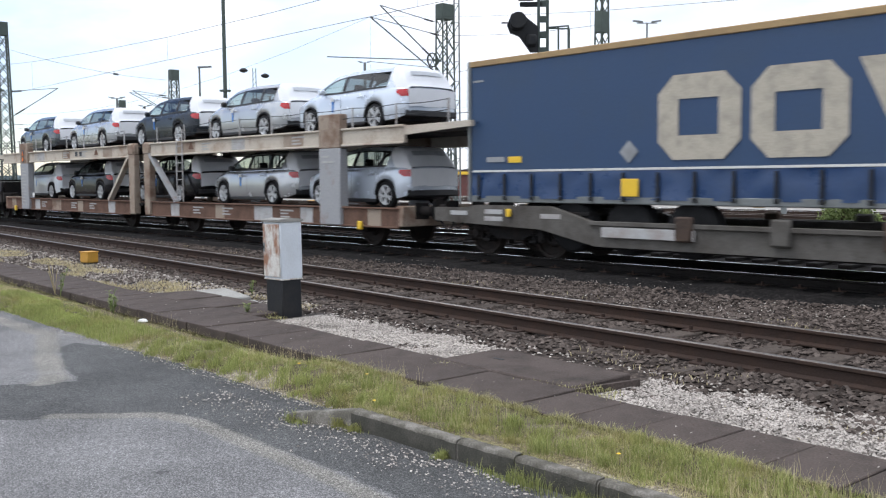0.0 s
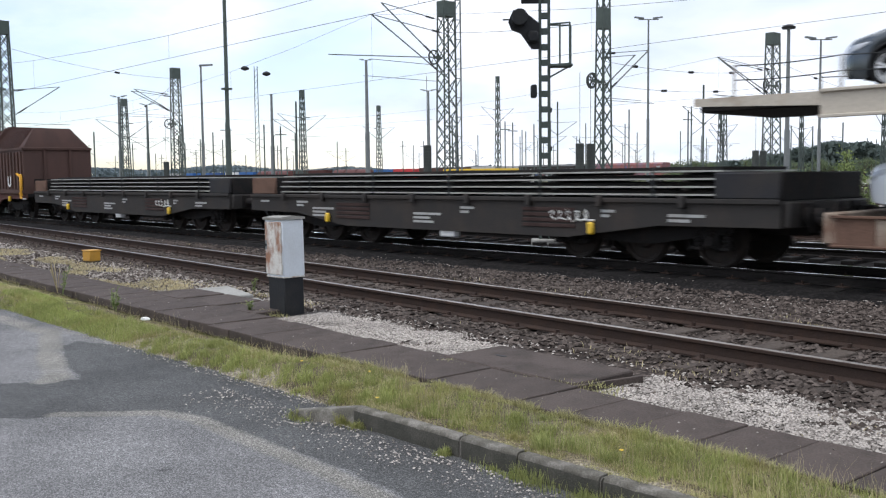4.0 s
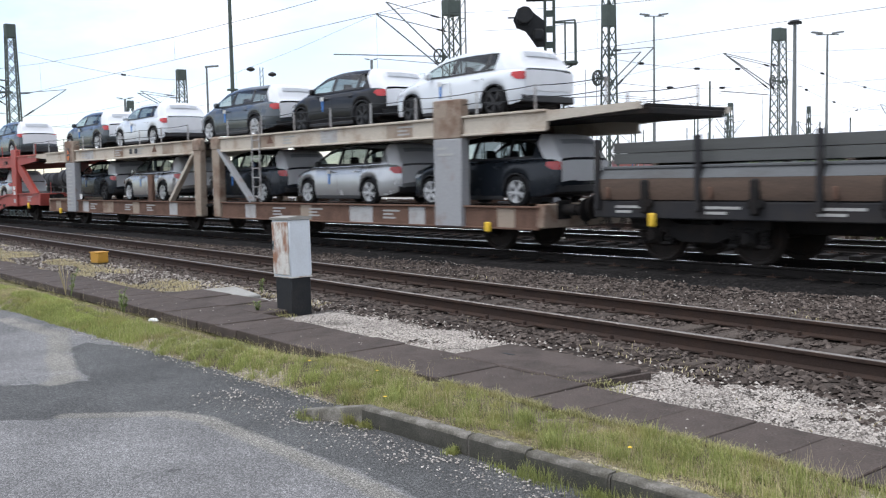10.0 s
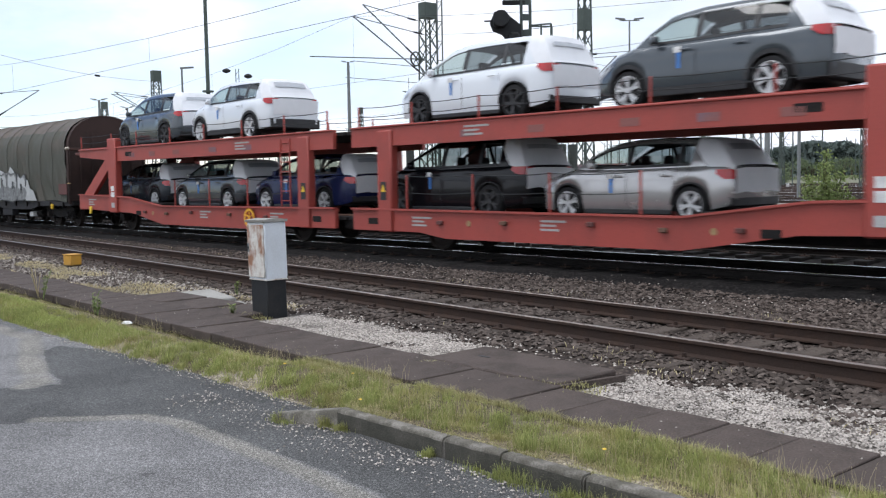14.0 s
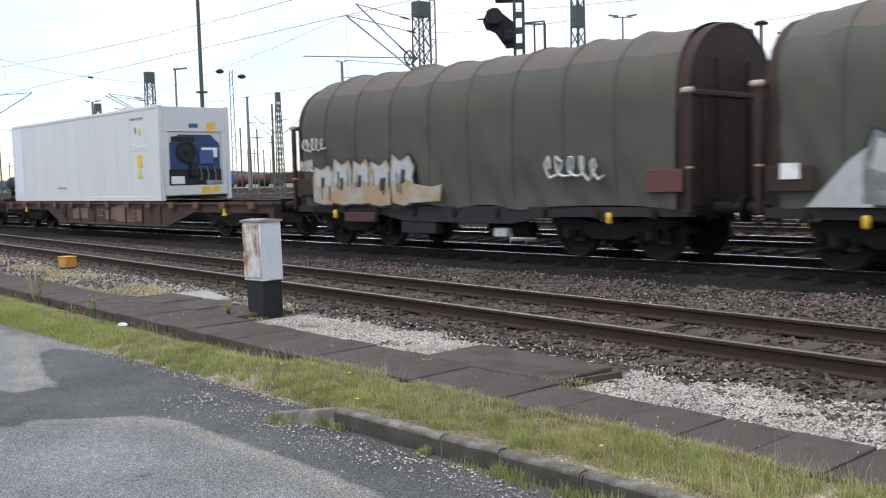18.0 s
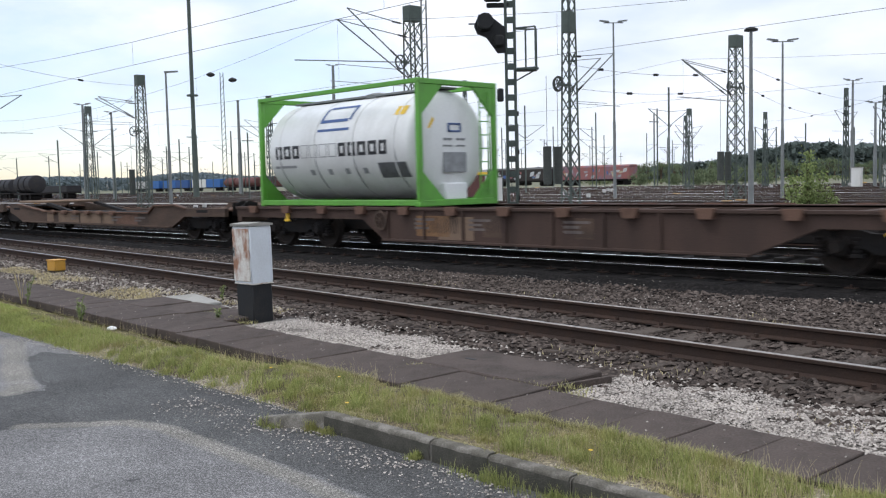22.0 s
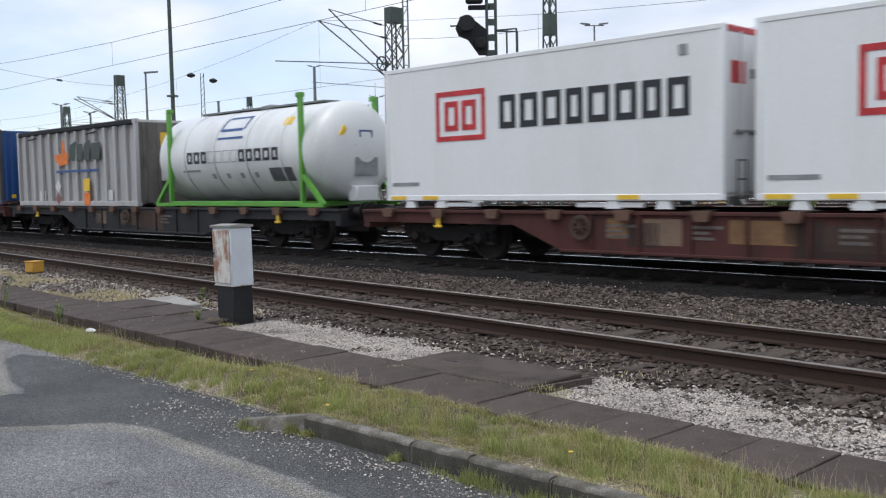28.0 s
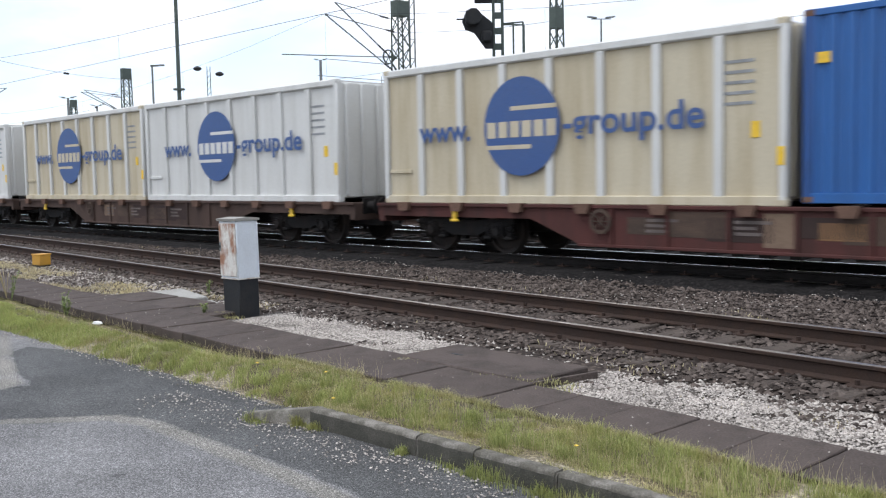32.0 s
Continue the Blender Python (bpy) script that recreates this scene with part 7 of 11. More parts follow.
    for x in (-h + 7.2, h - 7.6):
        part("air_tank", G().cyl((x - 0.5, -0.75, 0.5), (x + 0.5, -0.75, 0.5), 0.17, n=14), M["grime"], w)
    n = int(L / 1.45)
    for k in range(n):
        x = -h + 0.9 + k * (L - 1.8) / (n - 1)
        for y in (-1.36, 1.36):
            g = G().prism([(x - 0.12, deck - 0.15), (x + 0.12, deck - 0.15), (x + 0.17, deck + 0.02), (x - 0.17, deck + 0.02)], y - 0.06, y + 0.06)
            part("container_bracket", g, M[hook_col], w)
    for x in (-h + 2.35, h - 2.35):
        bogie(w, x)
    for x, d in ((-h, -1), (h, 1)):
        buffer_gear(w, x, d)
    g = G()
    g.lathe([(-0.012, 0.16), (-0.012, 0.22), (0.012, 0.22), (0.012, 0.16), (-0.012, 0.16)], (0, -1.37, 0.72), "y", 20, caps=False)
    for k in range(4):
        a = k * math.pi / 4
        g.bar((0.2 * math.cos(a), -1.37, 0.72 + 0.2 * math.sin(a)), (-0.2 * math.cos(a), -1.37, 0.72 - 0.2 * math.sin(a)), 0.02)
    part("handbrake_wheel", g, M["tanbrown"], w, at=pose(spots[0] if spots else -h + 5.9, 0, 0))
    g = G()
    for x in (-2.6, -1.0, 1.4):
        bars(g, x, 0.78, 0.6, 0.05, -1.305, 3, 0.09)
    part("stencil", g, M["dimink"], w)
    for x in (h - 2.35, -h + 2.35):
        g = G().box(x - 0.06, x + 0.06, -1.37, -1.31, deck - 0.36, deck - 0.12, 0.02)
        g.box(x - 0.1, x + 0.1, -1.38, -1.31, deck - 0.36, deck - 0.3, 0.02)
        part("yellow_marker", g, M["yellow"], w)
    return rides(w, (u0 + u1) / 2)


# -- low wagon with raised ends --
def low_wagon(u0, u1, label, lead):
    """A low deck between raised ends; the two halves share the bogie under their joint, and lead is the half ahead."""
    w = thing("low_wagon", label, "freight wagon", group="low container wagons")
    L = u0 - u1
    h = L / 2
    rr = random.Random(int(-u0))
    for s in (-1, 1):
        ya, yb = (-1.32, -1.2) if s < 0 else (1.2, 1.32)
        if lead:
            tops = [(-h, 1.02), (-h + 0.9, 1.05), (-h + 3.4, 0.80), (h - 4.3, 0.80), (h - 3.95, 1.02), (h - 2.7, 1.05), (h - 2.1, 0.94), (h, 0.94)]
            poly = tops + [(h, 0.72), (h - 2.2, 0.70), (h - 3.0, 0.36), (-h + 1.3, 0.36), (-h + 0.3, 0.66), (-h, 0.7)]
        else:
            tops = [(-h, 0.98), (-h + 1.5, 1.02), (-h + 3.0, 0.80), (h - 4.0, 0.80), (h - 1.9, 1.0), (h, 1.04)]
            poly = tops + [(h, 0.74), (h - 0.5, 0.7), (h - 1.5, 0.36), (-h + 2.7, 0.36), (-h + 1.7, 0.68), (-h, 0.74)]
        part("side_sill", G().prism(poly, ya, yb), M["tanbrown"], w)
        yy = (ya - 0.06, ya) if s < 0 else (yb, yb + 0.06)
        lo = [q for q in poly if q[1] == 0.36]
        part("sill_flange", G().box(lo[1][0], lo[0][0], *yy, 0.36, 0.41, 0.008), M["tanbrown"], w)
        g, ym = G(), (yy[0] + yy[1]) / 2
        for (xa, za), (xb, zb) in zip(tops[1:], tops[2:-1]):
            g.bar((xa, ym, za - 0.012), (xb, ym, zb - 0.012), 0.06, 0.04)
        part("end_flange", g, M["rust"], w)
        x = -h + 3.6
        while x < h - 4.9:
            ln = rr.uniform(0.5, 1.7)
            yp = (ya - 0.004, ya) if s < 0 else (yb, yb + 0.004)
            part("paint_patch", G().box(x, min(x + ln, h - 4.4), *yp, 0.42, 0.745, 0.001), M[rr.choice(("tanbrown", "patchtan", "flatbrown", "rust"))], w)
            x += ln + rr.uniform(0.05, 0.9)
    part("spine", G().box(-h + 0.1, h - 0.1, -0.28, 0.28, 0.44, 0.76, 0.02), M["grime"], w)
    for k in range(7):
        x = -h + 3.5 + k * (L - 9.0) / 6
        part("cross_member", G().box(x - 0.11, x + 0.11, -1.2, 1.2, 0.5, 0.74, 0.015), M["flatbrown"], w)
    for a, b in ((-h, -h + 1.0), (h - 2.0, h)):
        part("end_platform", G().box(a, b, -1.19, 1.19, 0.86, 0.92, 0.02), M["rust"], w)
    if lead:
        part("bridge_plate", G().box(-h + 0.2, -h + 2.9, -1.05, 0.95, 1.06, 1.15, 0.03), M["patchtan"], w, "rusty tan bridge plate over the joint")
        for y in (-0.95, 0.85):
            part("slanted_beam", G().bar((-h + 2.8, y, 1.04), (-h + 5.2, y, 0.72), 0.14, 0.1), M["grime"], w)
    else:
        part("side_beam", G().box(h - 7.4, h - 3.3, -1.3, -1.14, 0.83, 0.94, 0.03), M["patchtan"], w, "rusty tan beam lying along the deck")
        for x in (h - 7.2, h - 5.3, h - 3.6):
            part("beam_clamp", G().box(x - 0.07, x + 0.07, -1.325, -1.12, 0.81, 0.97, 0.02), M["rust"], w)
    bogie(w, (h - 1.75) if lead else (h + 0.35))
    if not lead:
        bogie(w, -h + 1.75)
    buffer_gear(w, h if lead else -h, 1 if lead else -1)
    part("joint_block", G().box(*sorted(((-h - 0.02) if lead else (h - 0.3), (-h + 0.3) if lead else (h + 0.02))), -0.5, 0.5, 0.55, 0.95, 0.03), M["grime"], w)
    for k in range(6):
        x = -h + 4.3 + k * (L - 11.0) / 5
        for y in (-1.38, 1.38):
            part("container_bracket", G().box(x - 0.16, x + 0.16, y - 0.06, y + 0.06, 0.7, 0.83, 0.02), M["rust"], w)
    for x in (h - 1.2, -h + 0.7):
        part("sill_slot", G().box(x - 0.3, x + 0.3, -1.328, -1.318, 0.82, 0.9, 0.002), M["grime"], w)
    g = G()
    for x in (-2.2, 1.0, 2.6):
        bars(g, x, 0.66, 0.7, 0.05, -1.33, 2, 0.09)
    part("stencil", g, M["dimink"], w)
    return rides(w, (u0 + u1) / 2)


# -- boxes and tanks --
def container_frame(g, L, H, half, p=0.12):
    for x in (-L / 2, L / 2 - p):
        for y in (-half, half - p):
            g.box(x, x + p, y, y + p, 0, H, 0.012)
    return g


def corner_castings(c, L, H, half, material):
    for x in (-L / 2, L / 2 - 0.18):
        for y in (-half - 0.004, half + 0.004 - 0.16):
            for z in (-0.004, H - 0.115):
                part("corner_casting", G().box(x - 0.004, x + 0.184, y, y + 0.16, z, z + 0.12, 0.02), material, c)


def corrugated(x0, x1, z0, z1, y, depth, pitch, d):
    """A trapezoid-corrugated sheet that faces along y; d is -1 or 1."""
    xs = []
    x = x0
    while x < x1 - 1e-6:
        for a, o in ((0, 0), (0.35, 0), (0.5, 1), (0.85, 1)):
            if x + a * pitch < x1:
                xs.append((x + a * pitch, o))
        x += pitch
    xs.append((x1, 0))
    rows = [[(a, y - d * depth * o, z0), (a, y - d * depth * o, z1)] for a, o in xs]
    g = G().grid(rows)
    return g


def reefer(u0, u1, z):
    c = thing("reefer_container", "long white refrigerated shipping container with a cooling unit in its end", "container")
    L, H, w = u0 - u1, 2.91, 1.219
    part("box", G().box(-L / 2 + 0.02, L / 2 - 0.06, -w + 0.015, w - 0.015, 0.14, H - 0.06, 0.03), M["reefer"], c)
    part("rear_panel", G().box(-L / 2 + 0.02, -L / 2 + 1.0, -w + 0.008, -w + 0.016, 0.2, H - 0.12, 0.002), M["reefer2"], c, "paler replacement side panel")
    for y in (-w, w - 0.1):
        part("bottom_rail", G().box(-L / 2, L / 2, y, y + 0.1, 0.0, 0.16, 0.012), M["reefer"], c)
        part("top_rail", G().box(-L / 2, L / 2, y, y + 0.1, H - 0.1, H, 0.012), M["reefer"], c)
    for x in (-L / 2, L / 2 - 0.14):
        for y in (-w - 0.003, w - 0.137):
            part("corner_post", G().box(x, x + 0.14, y, y + 0.14, 0.0, H, 0.015), M["reefer"], c)
    for k in range(11):
        x = -L / 2 + 1.1 + k * 1.02
        part("side_seam", G().box(x - 0.006, x + 0.006, -w + 0.010, -w + 0.016, 0.18, H - 0.12, 0.002), M["reefer"], c)
    corner_castings(c, L, H, w, M["reefer"])
    X = L / 2 - 0.06
    fr = G()
    fr.box(X - 0.01, X + 0.05, -w + 0.14, w - 0.14, H - 0.8, H - 0.04, 0.01)
    fr.box(X - 0.01, X + 0.05, -w + 0.14, w - 0.14, 0.16, 0.45, 0.01)
    fr.box(X - 0.01, X + 0.05, -w + 0.14, -w + 0.3, 0.45, H - 0.8, 0.01)
    fr.box(X - 0.01, X + 0.05, w - 0.3, w - 0.14, 0.45, H - 0.8, 0.01)
    part("end_frame", fr, M["reefer"], c)
    un = G().prism([(-0.85, 0.95), (0.85, 0.95), (0.85, 1.75), (0.55, 2.02), (-0.55, 2.02), (-0.85, 1.75)], X - 0.005, X + 0.03, "yz")
    unit = part("cooling_unit", un, M["unitblue"], c, "dark blue cooling unit with fan and motors")
    part("fan", G().lathe([(0, 0.33), (0.05, 0.34), (0.06, 0.27), (0.03, 0.26), (0.03, 0.08), (0.07, 0.06), (0.08, 0.02)], (X + 0.03, -0.32, 1.5), "x", 24), M["black"], unit)
    part("motor", G().box(X + 0.03, X + 0.1, 0.1, 0.6, 1.1, 1.55, 0.04), M["logoblue"], unit)
    part("control_box", G().box(X + 0.03, X + 0.07, 0.2, 0.75, 1.32, 1.62, 0.02), M["white"], unit)
    part("compressor", G().cyl((X + 0.05, -0.1, 0.75), (X + 0.05, -0.1, 1.2), 0.13, n=14), M["black"], unit)
    part("base_box", G().box(X, X + 0.05, -0.85, -0.4, 0.5, 0.74, 0.02), M["white"], unit)
    part("base_box", G().box(X, X + 0.04, 0.35, 0.85, 0.48, 0.6, 0.015), M["greyink"], unit)
    for yy in (0.15, 0.4, 0.65):
        part("pipe", G().tube([(X + 0.05, yy, 0.6), (X + 0.06, yy + 0.03, 0.8), (X + 0.05, yy - 0.06, 1.05)], 0.02, 6), M["galv"], unit)
    part("unit_louvre", G().box(X + 0.03, X + 0.05, -0.8, -0.02, 1.82, 1.96, 0.01), M["black"], unit)
    rec = G().box(X - 0.008, X + 0.006, -0.9, 0.9, 0.46, 0.95, 0.003)
    part("recess", rec, M["black"], c)
    g = G().box(X + 0.05, X + 0.055, -0.2, 0.12, 2.23, 2.36, 0.002)
    part("maker_plate", g, M["logoblue"], c)
    g = G()
    g.box(X + 0.05, X + 0.055, 0.42, 0.72, 2.12, 2.4, 0.002)
    g.box(X + 0.05, X + 0.055, 0.15, 0.5, 0.2, 0.4, 0.002)
    g.box(X + 0.05, X + 0.055, 0.55, 0.8, 0.22, 0.42, 0.002)
    part("warning_label", g, M["yellow"], c)
    g = G()
    g.box(L / 2 - 1.5, L / 2 - 1.18, -w - 0.001, -w + 0.006, 1.05, 1.45, 0.002)
    g.prism([(L / 2 - 1.5, 0.72), (L / 2 - 1.18, 0.72), (L / 2 - 1.34, 0.98)], -w - 0.001, -w + 0.006)
    g.box(L / 2 - 1.32, L / 2 - 1.2, -w - 0.001, -w + 0.006, 2.05, 2.25, 0.002)
    part("warning_label", g, M["yellow"], c)
    g = bars(G(), L / 2 - 2.0, 1.72, 1.25, 0.045, -w + 0.006, 2, 0.075)
    part("white_stripe", g, M["paper"], c)
    g = bars(bars(bars(G(), L / 2 - 1.9, 2.6, 0.9, 0.07, -w + 0.006, 1), L / 2 - 1.6, 2.3, 0.1, 0.2, -w + 0.006, 1), -L / 2 + 4.3, 0.5, 0.75, 0.07, -w + 0.006)
    part("stencil", g, M["greyink"], c)
    return rides(c, (u0 + u1) / 2, z)


def block_frame(g, x, z, w, h, y, t=0.09):
    """A plain hollow block, one for each big painted character."""
    for a, b, c, d in ((0, t, 0, h), (w - t, w, 0, h), (t, w - t, 0, t), (t, w - t, h - t, h)):
        g.box(x + a, x + b, y - 0.004, y, z + c, z + d, 0.001)
    return g


def logo_bars(g, x, z, widths, h, y, gap=0.06, slant=0.0, t=0.005):
    for wd in widths:
        if wd > 0:
            g.prism([(x, z), (x + wd, z), (x + wd + slant * h, z + h), (x + slant * h, z + h)], y - t, y)
        x += abs(wd) + gap
    return g


def tank_container(u0, u1, z, frame_col, label, style, L=None):
    c = thing("tank_container", label, "tank container", group="tank containers")
    L, H, w = u0 - u1, 2.72, 1.219
    p = 0.12
    fm = M[frame_col]
    swap = style == "swap"
    ends = (-L / 2, L / 2 - p)
    for x in ends:
        for y in (-w, w - p):
            part("corner_post", G().box(x, x + p, y, y + p, 0, H, 0.015), fm, c)
        part("end_beam", G().box(x, x + p, -w + p, w - p, 0.0, 0.14, 0.015), fm, c)
        if not swap:
            part("end_beam", G().box(x, x + p, -w + p, w - p, H - 0.12, H, 0.015), fm, c)
        if not swap:
            for sy in (-1, 1):
                for z0, z1 in ((0.14, 0.75), (H - 0.12, H - 0.75)):
                    g = G().prism([(sy * (w - p), z0), (sy * (w - p), z1), (sy * (w - 0.75), z0)], x + 0.02, x + p - 0.02, "yz")
                    part("corner_gusset", g, fm, c)
    for y in (-w, w - 0.11):
        part("bottom_rail", G().box(-L / 2 + p, L / 2 - p, y, y + 0.11, 0.02, 0.15, 0.012), fm, c)
        if not swap:
            part("top_rail", G().box(-L / 2 + p, L / 2 - p, y, y + 0.09, H - 0.1, H, 0.012), fm, c)
    if swap:
        for e in (-1, 1):
            for y in (-w + 0.05, w - 0.05):
                g = G()
                g.bar((e * L / 2, y, 0.75), (e * (L / 2 + 0.75), y, 0.06), 0.1, 0.1)
                g.bar((e * L / 2, y, 0.06), (e * (L / 2 + 0.75), y, 0.06), 0.1, 0.1)
                part("end_brace", g, fm, c)
    over = 0.95 if swap else -0.16
    R, zc = 1.2, H / 2 - 0.01
    xe = L / 2 + over
    dish = 0.55 if swap else 0.32
    prof = []
    for k in range(9):
        a = k / 8 * math.pi / 2
        prof.append((-xe + dish * (1 - math.sin(a)), max(0.02, R * math.cos(a) ** 0.8)))
    prof = prof[::-1]
    prof2 = [(-a, r) for a, r in prof][::-1]
    shell_mat = M["tanksteel"] if style == "steel" else M["tankwhite"]
    g = G().lathe(prof + prof2, (0, 0, zc), "x", 40)
    part("tank_shell", g, shell_mat, c, fix=True)
    for k in range(4):
        x = (k - 1.5) * L * 0.24
        if style != "steel":
            # thin dark strips beside each band, paler and shorter away from it
            for k2 in range(5):
                streak_x = x + 0.03 + 0.012 * k2
                part("grime_streak", G().grid([[(streak_x, -(R + 0.004) * math.cos(radians(q)), zc + (R + 0.004) * math.sin(radians(q))), (streak_x + 0.009, -(R + 0.004) * math.cos(radians(q)), zc + (R + 0.004) * math.sin(radians(q)))] for q in range(-52 + 3 * k2, 2 - 9 * k2, 6)]), M["dataink" if k2 < 2 else "greyink"], c)
        part("shell_band", G().lathe([(-0.02, R + 0.003), (-0.02, R + 0.012), (0.02, R + 0.012), (0.02, R + 0.003)], (x, 0, zc), "x", 40, caps=False), shell_mat, c, fix=True)
    part("walkway", G().box(-L / 2 + 0.3, L / 2 - 0.3, -0.25, 0.25, zc + R + 0.01, zc + R + 0.06, 0.01), M["galv"], c)
    part("manhole", G().lathe([(0, 0.3), (0.08, 0.3), (0.1, 0.26), (0.14, 0.1)], (0.3, 0, zc + R - 0.02), "z", 16), M["galv"], c)

    def shell_patch(x0, x1, a0, a1, material, name, lab=""):
        """A piece of paint on the shell: from x0 to x1, between two angles above the side."""
        rows = []
        for i in range(9):
            a = radians(a0 + (a1 - a0) * i / 8)
            rows.append([(x0, -(R + 0.006) * math.cos(a), zc + (R + 0.006) * math.sin(a)), (x1, -(R + 0.006) * math.cos(a), zc + (R + 0.006) * math.sin(a))])
        return part(name, G().grid(rows), material, c, lab)

    if style == "steel":
        shell_patch(-xe + 0.36, xe - 0.36, -5, 20, M["orange"], "orange_band", "orange painted band along the tank")
        x = -1.75
        for wd in (0.26, 0.2, 0.24, 0.2, 0.22, 0.22, 0.22, 0.1):
            shell_patch(x, x + wd * 0.8, 3, 12, M["ink"], "lettering_bar")
            x += wd + 0.04
        shell_patch(0.12, 0.5, -1, 16, M["logored"], "red_badge")
        shell_patch(0.27, 0.35, 2, 13, M["paper"], "badge_cross")
        shell_patch(0.19, 0.43, 6, 9, M["paper"], "badge_cross")
        x = 0.7
        for wd in (0.24, 0.22, 0.22, 0.22, 0.22, 0.22, 0.22):
            shell_patch(x, x + wd, 2, 13, M["ink"], "lettering_bar")
            x += wd + 0.04
        shell_patch(-xe + 0.36, xe - 0.36, -60, -22, M["tankdark"], "lower_shell", "dark band along the lower side of the tank")
        for k in range(3):
            shell_patch(xe - 1.2, xe - 0.6, 44 - 6 * k, 47 - 6 * k, M["greyink"], "stencil")
    else:
        x = -2.3 if not swap else -2.1
        for k, wd in enumerate((0.27, 0.29, 0.27, 0.28, 0.3, 0.3, 0.29, 0.27, 0.28, 0.3, 0.3, 0.27)):
            thin = 3 <= k <= 6
            st, a0, a1 = (0.02, -9, 6) if thin else (0.085, -9, 6)
            dz = 0.9 if thin else 3.6
            g = G()
            for xa, xb, qa, qb in ((x, x + st, a0, a1), (x + wd - st, x + wd, a0, a1), (x + st, x + wd - st, a0, a0 + dz), (x + st, x + wd - st, a1 - dz, a1)):
                g.grid([[(xq, -(R + 0.006) * math.cos(radians(qa + (qb - qa) * i / 3)), zc + (R + 0.006) * math.sin(radians(qa + (qb - qa) * i / 3))) for xq in (xa, xb)] for i in range(4)])
            part("lettering_block", g, M["greyink" if thin else "ink"], c)
            x += wd + 0.075
        for a0, a1, xa, xb in ((52, 56, -0.55, 0.5), (31, 35, -0.65, 0.4), (20, 23, -0.65, 0.55)):
            shell_patch(xa, xb, a0, a1, M["logoblue"], "logo_frame")
        for xa in (-0.65, 0.43):
            shell_patch(xa, xa + 0.08, 33, 54, M["logoblue"], "logo_frame")
        shell_patch(L / 2 - 1.45, L / 2 - 0.5, -36, -18, M["dataink"], "data_panel", "dark grey data panel")
        shell_patch(L / 2 - 1.0, L / 2 - 0.65, 33, 45, M["yellow"], "warning_label")
        shell_patch(-2.4, -1.5, -20, -17, M["greyink"], "stencil")
        for xx in (-1.0, -0.3, 0.35, 1.0):
            shell_patch(xx, xx + 0.16, -30, -23, M["greyink"], "stencil")
    # end plates and signs at the front end
    X = xe + 0.004 if not swap else xe - 0.02
    if style == "steel":
        part("hazard_plate", G().box(X - 0.02, X + 0.012, -0.62, -0.16, zc + 0.0, zc + 0.3, 0.004), M["signorange"], c)
        g = G().prism([(0.12, zc + 0.12), (0.34, zc - 0.1), (0.56, zc + 0.12), (0.34, zc + 0.34)], X - 0.02, X + 0.01, "yz")
        part("hazard_diamond", g, M["paper"], c)
        g = G().prism([(0.12, zc + 0.12), (0.34, zc - 0.1), (0.56, zc + 0.12)], X + 0.011, X + 0.014, "yz")
        part("hazard_diamond_half", g, M["ink"], c)
    else:
        part("end_panel", G().box(X - 0.02, X + 0.01, -0.35, 0.35, zc - 0.62, zc - 0.18, 0.004), M["greyink"], c)
        g = G()
        for y0, y1, z0, z1 in ((-0.2, 0.2, 0.42, 0.46), (-0.2, 0.2, 0.26, 0.3), (-0.2, -0.16, 0.26, 0.46), (0.16, 0.2, 0.26, 0.46)):
            g.box(X - 0.02, X + 0.008, y0, y1, zc + z0, zc + z1, 0.002)
        part("logo_frame", g, M["logoblue"], c)
        g = G().prism([(-0.75, zc + 0.34), (-0.45, zc + 0.34), (-0.6, zc + 0.58)], X - 0.12, X - 0.06, "yz")
        part("warning_triangle", g, M["yellow"], c)
        g = G()
        for y in (-0.35, -0.2, 0.05, 0.2):
            g.box(X - 0.02, X + 0.006, y, y + 0.12, zc + 0.08, zc + 0.13, 0.002)
            g.box(X - 0.02, X + 0.006, y, y + 0.12, zc - 0.06, zc - 0.02, 0.002)
        part("stencil", g, M["greyink"], c)
        part("valve_box", G().box(X - 0.3, X + 0.03, -0.35, 0.35, 0.12, 0.5, 0.03), M["white"], c)
    g = G()
    for y in (0.62, 0.9):
        g.cyl((L / 2 + 0.02, y, 0.2), (L / 2 + 0.02, y, H - 0.2), 0.018, n=6)
    for k in range(7):
        g.cyl((L / 2 + 0.02, 0.62, 0.35 + 0.3 * k), (L / 2 + 0.02, 0.9, 0.35 + 0.3 * k), 0.014, n=6)
    part("ladder", g, fm, c)
    corner_castings(c, L, H, w, fm)
    return rides(c, (u0 + u1) / 2, z)


def swap_body(u0, u1, z):
    c = thing("swap_body", "white box swap body with a red emblem on its side", "container", group="white swap bodies")
    L, H, w = u0 - u1, 2.86, 1.275
    zb = 0.12
    part("box", G().box(-L / 2 + 0.03, L / 2 - 0.04, -w + 0.012, w - 0.012, zb + 0.05, H - 0.05, 0.02), M["white"], c)
    for y in (-w, w - 0.07):
        part("bottom_rail", G().box(-L / 2, L / 2, y, y + 0.07, zb, zb + 0.11, 0.01), M["white"], c)
        part("top_rail", G().box(-L / 2, L / 2, y, y + 0.07, H - 0.09, H, 0.01), M["white"], c)
    for x in (-L / 2, L / 2 - 0.1):
        for y in (-w - 0.003, w - 0.097):
            part("corner_post", G().box(x, x + 0.1, y, y + 0.1, zb, H, 0.015), M["white"], c)
    for k in range(int(L / 0.6)):
        x = -L / 2 + 0.3 + k * 0.6
